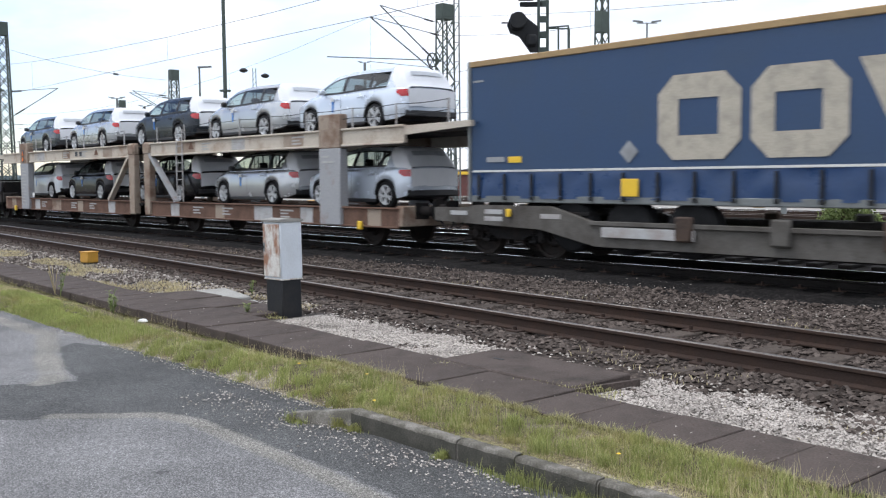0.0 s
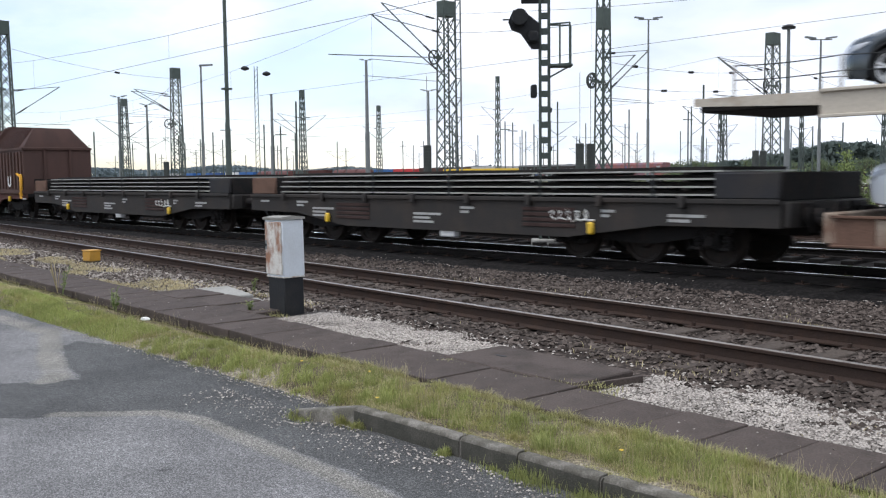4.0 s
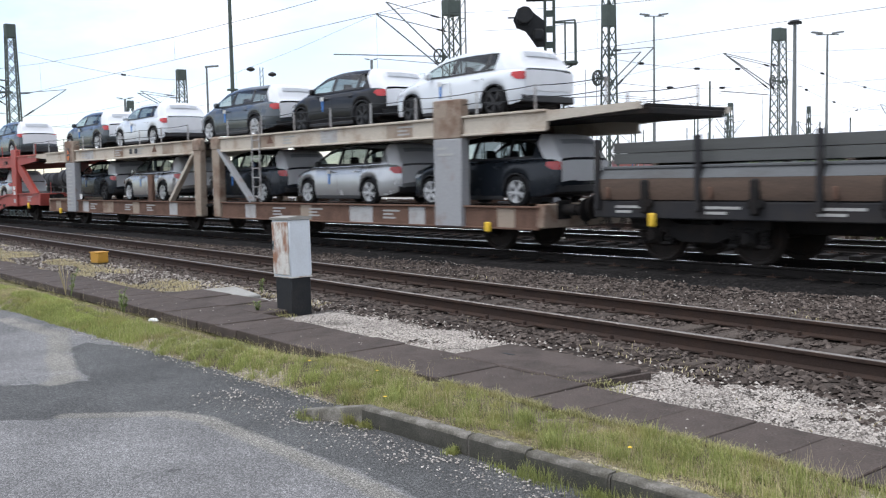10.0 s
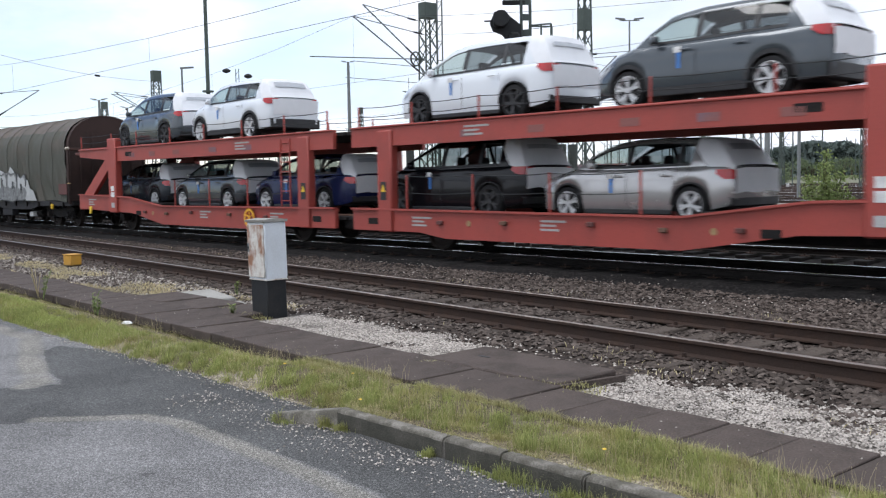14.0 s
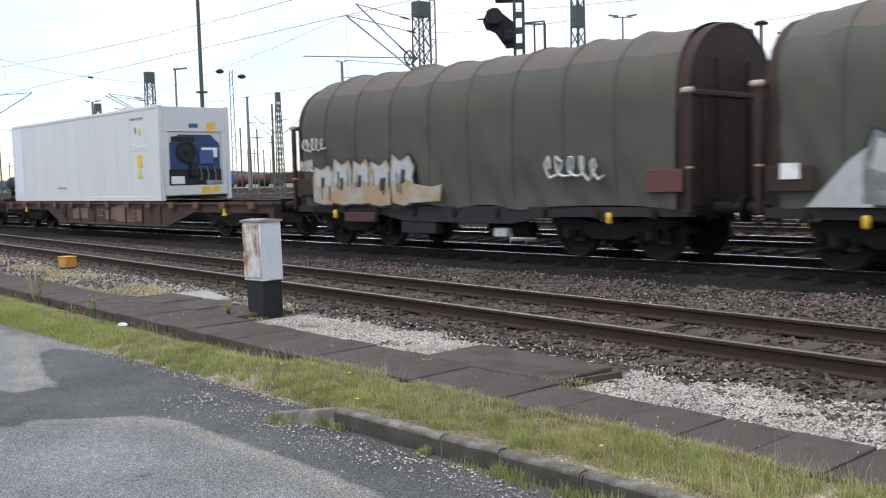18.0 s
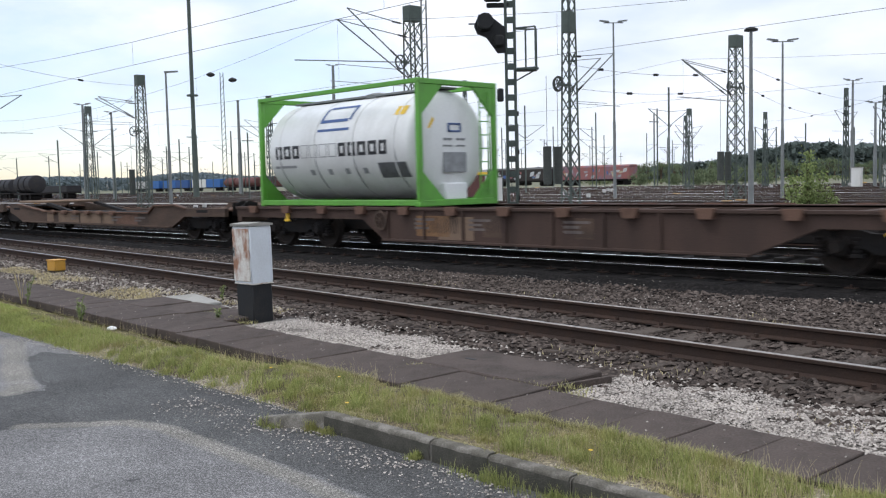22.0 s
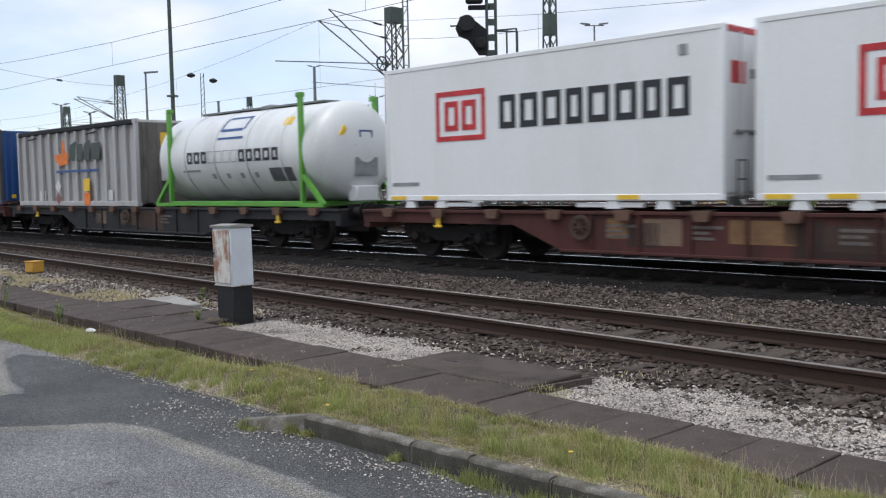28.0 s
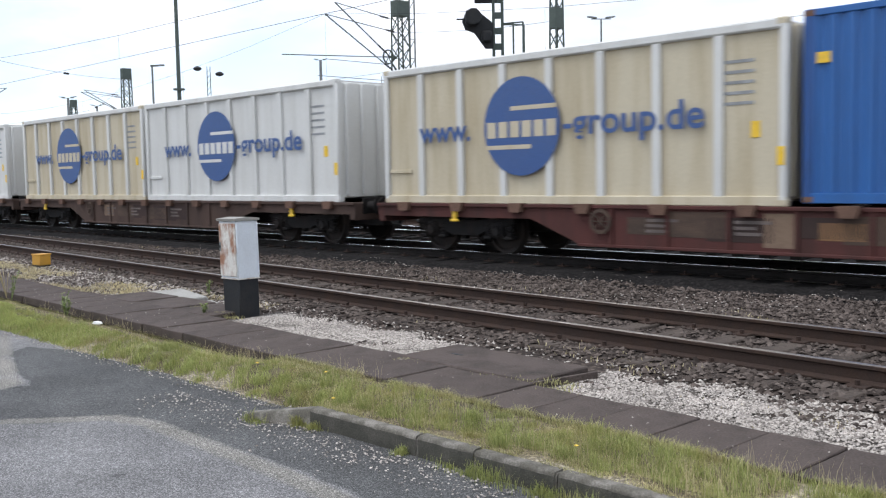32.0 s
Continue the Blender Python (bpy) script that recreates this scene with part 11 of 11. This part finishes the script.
            part("end_post", G().box(xx - 0.09, xx + 0.03, y - 0.02, y + 0.08, 0.85, 2.8, 0.02), M["endbrown"], w)
        part("side_plate", G().box(*sorted((e * (h - 0.12), e * (h - 0.85))), -1.478, -1.452, 1.2, 1.58, 0.01), M["endbrown" if e < 0 else "maroon"], w)
        bogie(w, e * (h - 1.9))
        buffer_gear(w, e * (h + 0.1), e)
        part("yellow_marker", G().box(e * (h - 1.6) - 0.05, e * (h - 1.6) + 0.05, -1.5, -1.4, 0.66, 0.86, 0.03), M["yellow"], w)
    for s in (-1, 1):
        ya, yb = sorted((s * 1.38, s * 1.28))
        part("side_sill", G().prism([(-h, 0.95), (h, 0.95), (h, 0.8), (h - 3.2, 0.76), (h - 4.0, 0.62), (-h + 4.0, 0.62), (-h + 3.2, 0.76), (-h, 0.8)], ya, yb), M["blackfr"], w)
        for k in range(9):
            x = -h + 0.7 + k * (L - 1.4) / 8
            part("tie_hook", G().box(x - 0.05, x + 0.05, *sorted((s * 1.43, s * 1.38)), 0.74, 0.92, 0.012), M["grime"], w)
    part("tool_box", G().box(-1.7, -0.6, -1.36, -1.1, 0.36, 0.62, 0.02), M["blackfr"], w)
    part("tool_box", G().box(-h + 1.9, -h + 3.0, -1.44, -1.3, 0.58, 0.8, 0.02), M["hood"], w)
    part("air_tank", G().cyl((0.6, -0.9, 0.48), (1.7, -0.9, 0.48), 0.16, n=14), M["grime"], w)
    part("brake_box", G().box(h - 4.6, h - 4.25, -1.2, -1.0, 0.34, 0.52, 0.02), M["paper"], w)
    part("brake_rod", G().bar((-h + 3.4, -0.7, 0.42), (h - 3.4, -0.7, 0.42), 0.05, 0.05), M["grime"], w)
    part("floor", G().box(-h, h, -1.3, 1.3, 0.8, 0.94, 0.02), M["grime"], w)
    y = -1.468
    rnd = random.Random(3 if style == "silver" else 8)

    def letter(x, z, wd, ht, m, hole=True, parent=w):
        """A fat, uneven painted shape without meaning."""
        pts = []
        base = [(0, 0), (0.5, -0.05), (1, 0), (1.08, 0.35), (0.9, 0.55), (1.05, 0.8), (0.85, 1.02), (0.45, 0.95), (0.1, 1.05), (-0.05, 0.6)]
        for a, b in base:
            pts.append((x + wd * (a + rnd.uniform(-0.07, 0.07)), z + ht * (b + rnd.uniform(-0.05, 0.05))))
        part("graffiti_outline", G().prism([(x + wd / 2 + (p[0] - x - wd / 2) * 1.12, z + ht / 2 + (p[1] - z - ht / 2) * 1.08) for p in pts], y - 0.012, y), M["ink"], parent)
        part("graffiti_fill", G().prism(pts, y - 0.017, y - 0.013), m, parent)
        cap = [(x + wd * (0.5 + (a - 0.5) * 0.86), z + ht * b) for a, b in ((0, 0.52), (0.3, 0.42), (0.6, 0.56), (1, 0.46), (1.02, 0.78), (0.82, 0.95), (0.45, 0.88), (0.1, 0.97))]
        part("graffiti_light", G().prism(cap, y - 0.0195, y - 0.0175), M["silverpaint"], parent)
        for q in range(2):
            xa = x + wd * rnd.uniform(0.15, 0.8)
            za = z + ht * rnd.uniform(0.05, 0.5)
            part("graffiti_stroke", G().prism([(xa, za), (xa + 0.045, za), (xa + 0.1 * rnd.uniform(-1, 1) + 0.045, za + ht * 0.4), (xa + 0.02, za + ht * 0.42)], y - 0.022, y - 0.0195), M["ink"], parent)
        if hole:
            cx, cz = x + wd * rnd.uniform(0.4, 0.6), z + ht * rnd.uniform(0.45, 0.65)
            part("graffiti_gap", G().prism([(cx - 0.1 * wd, cz - 0.16 * ht), (cx + 0.07 * wd, cz - 0.14 * ht), (cx + 0.12 * wd, cz + 0.12 * ht), (cx - 0.06 * wd, cz + 0.15 * ht)], y - 0.022, y - 0.018), M["ink"], parent)

    if style == "silver":
        g = G().prism([(-h + 0.75, 0.97), (-h + 1.7, 0.97), (-h + 1.75, 1.9), (-h + 1.35, 1.62)], y - 0.016, y)
        part("graffiti_fill", g, M["silverpaint"], w)
        x = -h + 1.6
        back = [(x - 0.35, 0.97), (x + 5.9, 0.97), (x + 5.4, 1.75), (x + 4.3, 1.9), (x + 3.6, 2.3), (x + 3.3, 2.0), (x + 2.5, 2.15), (x + 1.9, 2.3), (x + 1.6, 2.05), (x + 0.9, 2.1), (x + 0.2, 1.95)]
        part("graffiti_fill", G().prism(back, y - 0.008, y), M["silverpaint"], w)
        for wd, ht in ((1.05, 0.95), (0.95, 1.1), (1.0, 1.0), (1.05, 1.0), (0.9, 0.9)):
            letter(x, 1.02, wd, ht, M["greyfill"])
            x += wd * 1.06
        g = G().prism([(x - 0.1, 0.97), (x + 1.0, 0.97), (x + 0.7, 1.35), (x - 0.1, 1.5)], y - 0.016, y)
        part("graffiti_fill", g, M["silverpaint"], w)
        part("paper_label", G().box(-h + 0.35, -h + 0.65, y - 0.03, y - 0.024, 1.38, 1.62, 0.003), M["paper"], w)
    else:
        x = -h + 0.85
        for wd, ht in ((0.72, 0.85), (0.68, 0.95), (0.6, 0.95), (0.66, 0.92), (0.75, 1.0)):
            letter(x, 1.0, wd, ht, M["orangepaint"])
            x += wd * 1.05
        g = G().prism([(x - 0.1, 1.02), (x + 0.75, 1.06), (x + 0.8, 1.4), (x + 0.5, 1.35), (x - 0.05, 1.42)], y - 0.014, y)
        part("graffiti_fill", g, M["orangepaint"], w)
        part("graffiti", scribble(h - 3.0, 1.4, 1.3, 0.5, y - 0.012, 21, 0.024), M["paleink"], w)
        part("graffiti", scribble(-h + 0.4, 2.2, 0.9, 0.36, y - 0.012, 22, 0.018), M["paleink"], w)
        gr = scribble(-h + 0.35, 1.72, 0.5, 0.34, y - 0.012, 23, 0.016)
        part("graffiti", gr, M["paleink"], w)
    return rides(w, (u0 + u1) / 2)


# -- semi-trailer in a pocket wagon --
def trailer(u0, u1):
    c = thing("semi_trailer", "dark blue curtain-sided semi-trailer with a beige emblem", "semi-trailer")
    L = u0 - u1
    h = L / 2
    H = 2.84
    rows = []
    n = 90
    for i in range(n + 1):
        x = -h + 0.06 + (L - 0.12) * i / n
        rows.append([(x, -1.25 + 0.006 * noise.noise(Vector((x * 1.4, z * 2, 1.0))), z) for z in (0.62, 1.2, 1.8, 2.3, H - 0.1)])
    part("side_curtain", G().grid(rows), M["trailerblue"], c, "dark blue side curtain", fix=True)
    part("side_curtain", G().box(-h + 0.06, h - 0.06, 1.22, 1.25, 0.62, H - 0.1, 0.01), M["trailerblue"], c)
    rows = []
    for i in range(150):
        x = -h + 0.06 + (L - 0.12) * i / 149
        rows.append([(x, -1.26 + 0.03 * noise.noise(Vector((x * 3.0, z * 5, 7.0))), z) for z in (0.08, 0.22, 0.38, 0.52, 0.6)])
    part("curtain_skirt", G().grid(rows), M["skirtblue"], c, "shiny wrinkled blue lower curtain", fix=True)
    part("white_stripe", G().box(-h + 0.1, h - 0.1, -1.272, -1.262, 0.6, 0.64, 0.003), M["paleink"], c)
    for k in range(int(L / 0.72)):
        x = -h + 0.3 + k * 0.72
        g = G().box(x - 0.03, x + 0.03, -1.31, -1.29, 0.14, 0.56, 0.004)
        g.box(x - 0.04, x + 0.04, -1.315, -1.285, 0.05, 0.13, 0.01)
        part("curtain_strap", g, M["black"], c)
    for y in (-1.28, 1.2):
        part("roof_rail", G().box(-h, h, y, y + 0.08, H - 0.12, H, 0.015), M["ochre"] if y < 0 else M["galv"], c)
        part("side_rave", G().box(-h, h, y + 0.02, y + 0.08, 0.0, 0.14, 0.015), M["galv"], c)
    part("roof", G().box(-h, h, -1.2, 1.2, H - 0.05, H - 0.01, 0.01), M["greyink"], c)
    part("floor", G().box(-h, h, -1.19, 1.19, 0.02, 0.12, 0.01), M["grime"], c)
    for x in (-h, h - 0.05):
        part("end_wall", G().box(x, x + 0.05, -1.24, 1.24, 0.1, H - 0.12, 0.015), M["trailerblue"], c)
    for x in (-h - 0.03, h - 0.05):
        for y in (-1.285, 1.2):
            part("corner_post", G().box(x, x + 0.08, y, y + 0.08, 0.0, H, 0.01), M["galv"], c)
    y = -1.262
    lx = -h + 4.45
    t = y - 0.006
    # emblem: three plain heavy shapes, two hollow blocks and a slanted pair of bars
    lx += 0.15
    for k in range(2):
        g, x0, x1 = G(), lx + 1.72 * k, lx + 1.72 * k + 1.55
        za, zb, q = 0.76, 2.16, 0.4
        ch = 0.3
        for poly in ([(x0 + ch, za), (x1 - ch, za), (x1, za + ch), (x1, za + q), (x0, za + q), (x0, za + ch)], [(x0, zb - q), (x1, zb - q), (x1, zb - ch), (x1 - ch, zb), (x0 + ch, zb), (x0, zb - ch)], [(x0, za + q), (x0 + q, za + q), (x0 + q, zb - q), (x0, zb - q)], [(x1 - q, za + q), (x1, za + q), (x1, zb - q), (x1 - q, zb - q)]):
            g.prism(poly, t, y)
        part("emblem_block", g, M["logobeige"], c, "weathered beige hollow emblem block")
    for k in range(2):
        x0 = lx + 3.4 + 0.75 * k
        part("emblem_bar", G().prism([(x0, 2.16), (x0 + 0.46, 2.16), (x0 + 1.1, 0.76), (x0 + 0.66, 0.76)], t, y), M["logobeige"], c, "weathered beige slanted emblem bar")
    part("yellow_label", G().box(-h + 1.1, -h + 1.45, y - 0.006, y, 0.78, 0.9, 0.002), M["yellow"], c)
    part("yellow_plate", G().box(-h + 3.88, -h + 4.24, -1.325, -1.30, 0.14, 0.45, 0.01), M["yellow"], c)
    part("stencil", bars(bars(G(), -h + 0.5, 0.9, 0.5, 0.1, y), -h + 0.12, 2.45, 0.3, 0.04, y), M["greyink"], c)
    part("hazard_diamond", G().prism([(-h + 3.8, 0.92), (-h + 4.0, 0.72), (-h + 4.2, 0.92), (-h + 4.0, 1.12)], y - 0.006, y), M["greyink"], c)
    for k in range(3):
        x = -h + 2.6 + k * 1.3
        wh = part("wheel", G().lathe([(-0.17, 0.3), (-0.17, 0.45), (-0.12, 0.5), (0.12, 0.5), (0.17, 0.45), (0.17, 0.3), (0.02, 0.25), (0.0, 0.12), (0.1, 0.1)], (x, -0.98, -0.42), "y", 24), M["tyre"], c, fix=True)
    return rides(c, (u0 + u1) / 2, 1.1)


def pocket_wagon(u0, u1):
    w = thing("pocket_wagon", "grey-brown pocket wagon carrying a semi-trailer", "freight wagon")
    L = u0 - u1
    h = L / 2
    for s in (-1, 1):
        ya, yb = sorted((s * 1.38, s * 1.24))
        part("side_sill", G().prism([(-h, 0.98), (-h + 0.9, 0.98), (-h + 1.2, 1.04), (-h + 3.2, 1.04), (-h + 4.2, 0.78), (h - 4.2, 0.78), (h - 3.2, 1.04), (h, 1.0), (h, 0.7), (h - 3.0, 0.6), (h - 4.3, 0.34), (-h + 4.3, 0.34), (-h + 3.0, 0.6), (-h, 0.7)], ya, yb), M["pocketgrey"], w)
        part("sill_flange", G().box(-h + 4.2, h - 4.2, *sorted((s * 1.44, s * 1.38)), 0.72, 0.8, 0.01), M["pocketgrey"], w)
        for k in range(6):
            x = -h + 6.2 + k * 1.7
            part("fold_bracket", G().box(x - 0.16, x + 0.16, *sorted((s * 1.5, s * 1.38)), 0.5, 0.92, 0.03), M["pocketgrey"] if k % 2 else M["tanbrown"], w)
    part("pocket_floor", G().box(-h + 4.3, h - 4.3, -1.2, 1.2, 0.3, 0.36, 0.02), M["grime"], w)
    for e in (-1, 1):
        part("end_deck", G().box(*sorted((e * h, e * (h - 4.0))), -1.2, 1.2, 0.86, 0.94, 0.02), M["grime"], w)
        bogie(w, e * (h - 1.9))
        buffer_gear(w, e * h, e)
        part("hitch", G().box(e * (h - 2.2) - 0.4, e * (h - 2.2) + 0.4, -0.5, 0.5, 0.94, 1.08, 0.04), M["grime"], w)
        part("yellow_marker", G().box(e * (h - 2.2) - 0.06, e * (h - 2.2) + 0.06, -1.45, -1.39, 0.82, 0.98, 0.02), M["yellow"], w)
    g = G()
    for x, z in ((-h + 0.5, 0.92), (-h + 1.5, 0.96), (-h + 1.5, 0.82), (-h + 3.0, 0.9)):
        bars(g, x, z, 0.5, 0.09, -1.384)
    part("stencil", g, M["greypatch"], w)
    part("data_panel", G().box(-h + 4.5, -h + 6.4, -1.452, -1.442, 0.52, 0.7, 0.004), M["greypatch"], w)
    return rides(w, (u0 + u1) / 2)

pocket_wagon(3.6, -15.0)
trailer(-0.4, -14.05)
carrier_grey(0.0)
LABEL = dict(white="white", silver="silver", beigesilver="beige-silver", paleblue="pale silver-blue", grey="dark grey", dark="dark blue-grey", black="black", blue="deep blue")
KINDWORD = dict(estate="estate car", hatch="hatchback", suv="compact off-road car", mpv="people carrier")


def load(kind, paint, u, z, deck, rims="alloy"):
    words = "new %s %s, filmed tail, on the %s deck" % (LABEL[paint], KINDWORD[kind], deck)
    car(kind, paint, words, u, z, rims)


for kind, paint, u in (("estate", "paleblue", -18.98), ("estate", "silver", -23.85), ("estate", "dark", -28.85), ("estate", "silver", -34.65), ("estate", "grey", -40.2)):
    load(kind, paint, u, 2.73, "upper")
for kind, paint, u in (("hatch", "paleblue", -18.6), ("estate", "silver", -23.5), ("estate", "black", -28.85), ("hatch", "black", -35.0), ("hatch", "white", -39.8)):
    load(kind, paint, u, 0.895, "lower")
plate_wagon(-42.9, -58.2, -43.9, -57.0)
plate_wagon(-59.4, -74.8, -60.0, -73.6)
hood_wagon(-76.03, -87.14)
stake_wagon(-88.4, -101.0)
carrier_grey(-86.19)
for kind, paint, u, rims in (("hatch", "white", -105.35, "dark"), ("hatch", "black", -109.85, "dark"), ("estate", "grey", -114.85, "alloy"), ("hatch", "white", -121.35, "alloy"), ("hatch", "grey", -126.05, "alloy")):
    load(kind, paint, u, 2.73, "upper", rims)
for kind, paint, u, rims in (("estate", "dark", -104.75, "alloy"), ("estate", "silver", -109.65, "alloy"), ("estate", "dark", -114.55, "alloy"), ("estate", "beigesilver", -120.8, "alloy"), ("hatch", "dark", -125.6, "dark")):
    load(kind, paint, u, 0.895, "lower", rims)
carrier_red()
for kind, paint, u, rims in (("suv", "grey", -135.6, "alloy"), ("mpv", "white", -141.05, "dark"), ("suv", "white", -150.7, "alloy"), ("mpv", "grey", -155.65, "dark")):
    load(kind, paint, u, 2.69, "upper", rims)
for kind, paint, u, rims in (("hatch", "beigesilver", -137.0, "alloy"), ("mpv", "black", -141.75, "dark"), ("estate", "blue", -147.35, "alloy"), ("hatch", "grey", -151.95, "alloy"), ("hatch", "dark", -156.4, "alloy")):
    load(kind, paint, u, 0.725, "lower", rims)
tarp_wagon(-160.5, -171.4, "silver")
tarp_wagon(-172.6, -183.6, "orange")

# ---- the consist, from the head of the train backwards ----
container_wagon(-184.8, -204.1, M["flatbrown"], "brown weathered container flat wagon with fish-belly sills")
reefer(-190.98, -203.2, 1.04)
container_wagon(-204.9, -224.0, M["flatbrown"], "brown weathered container flat wagon with fish-belly sills", front=(4.5, 3.4), rear=(5.9, 5.2))
tank_container(-216.95, -222.99, 1.01, "green", "white tank container in a bright green frame", "white")
low_wagon(-224.6, -240.3, "tan rusty low container wagon, empty", True)
low_wagon(-241.0, -257.4, "tan rusty low container wagon carrying a tank", False)
tank_container(-250.17, -256.1, 0.98, "maroon", "steel tank container with an orange band in a dark red frame", "steel")
container_wagon(-258.2, -276.2, M["rustred"], "faded red container flat wagon")
swap_body(-259.39, -267.1, 1.06)
swap_body(-267.6, -275.45, 1.06)
container_wagon(-277.0, -296.0, M["blackfr"], "black container flat wagon with pale stencils", spots=(-0.6,))
tank_container(-278.5, -284.75, 1.02, "green", "white tank with rounded ends in a bright green swap frame", "swap")
grey_box(-286.54, -295.4, 1.02)
container_wagon(-296.75, -315.5, M["rustred"], "faded red container flat wagon")
blue_box(-297.2, -306.1, 1.05)
cream_or_white_box(-306.32, -315.32, 1.0, M["yelbox"], "dirty cream ribbed container with a blue disc emblem")
container_wagon(-316.3, -335.5, M["flatbrown"], "brown weathered container flat wagon with fish-belly sills")
cream_or_white_box(-316.91, -325.92, 1.0, M["whibox"], "white ribbed container with a blue disc emblem")
cream_or_white_box(-326.1, -335.1, 1.0, M["yelbox"], "dirty cream ribbed container with a blue disc emblem")
container_wagon(-336.2, -355.4, M["flatbrown"], "brown weathered container flat wagon with fish-belly sills")
cream_or_white_box(-336.8, -345.8, 1.0, M["whibox"], "white ribbed container with a blue disc emblem")


# ---- what moves ----
def along(t):
    """How far the train has run, in metres."""
    return 8.88615 * t + 0.0112236 * t * t + 0.00012537 * t ** 3


def roll(wheel, u):
    """Turn a wheelset on its way past, from far up the line until it has gone by."""
    at = wheel.location.copy()
    d, rows = -48.0 - u, []
    t = 0.0
    while t < 32.0 and along(t) < d:
        t += 0.05
    rows.append((0.0, Matrix.Translation(at)))
    d0 = along(t)
    while t < 32.0 and along(t) + u < 5.0:
        a = math.degrees((along(t) - d0) / 0.462)
        if t > rows[-1][0] + 0.001:
            rows.append((t, Matrix.Translation(at) @ Matrix.Rotation(radians(a), 4, "Y")))
        t += 0.6 / (8.9 + 0.0224 * t + 0.0004 * t * t)
    if len(rows) > 1:
        rows.insert(1, (rows[1][0] - 0.0005, rows[0][1])) if rows[1][0] > 0.1 else None
        rows.append((32.0, rows[-1][1])) if rows[-1][0] < 31.9 else None
        walk(wheel, rows)


def motions():
    times = [2.0 * k for k in range(17)]
    for ob, u, z in TRAIN:
        walk(ob, [(t, pose(along(t) + u, 0, z)) for t in times])
    place = {ob: u for ob, u, z in TRAIN}
    for wheel in WHEELS:
        up, x = wheel, 0.0
        while up not in place:
            x += up.location.x
            up = up.parent
        roll(wheel, place[up] + x)


motions()
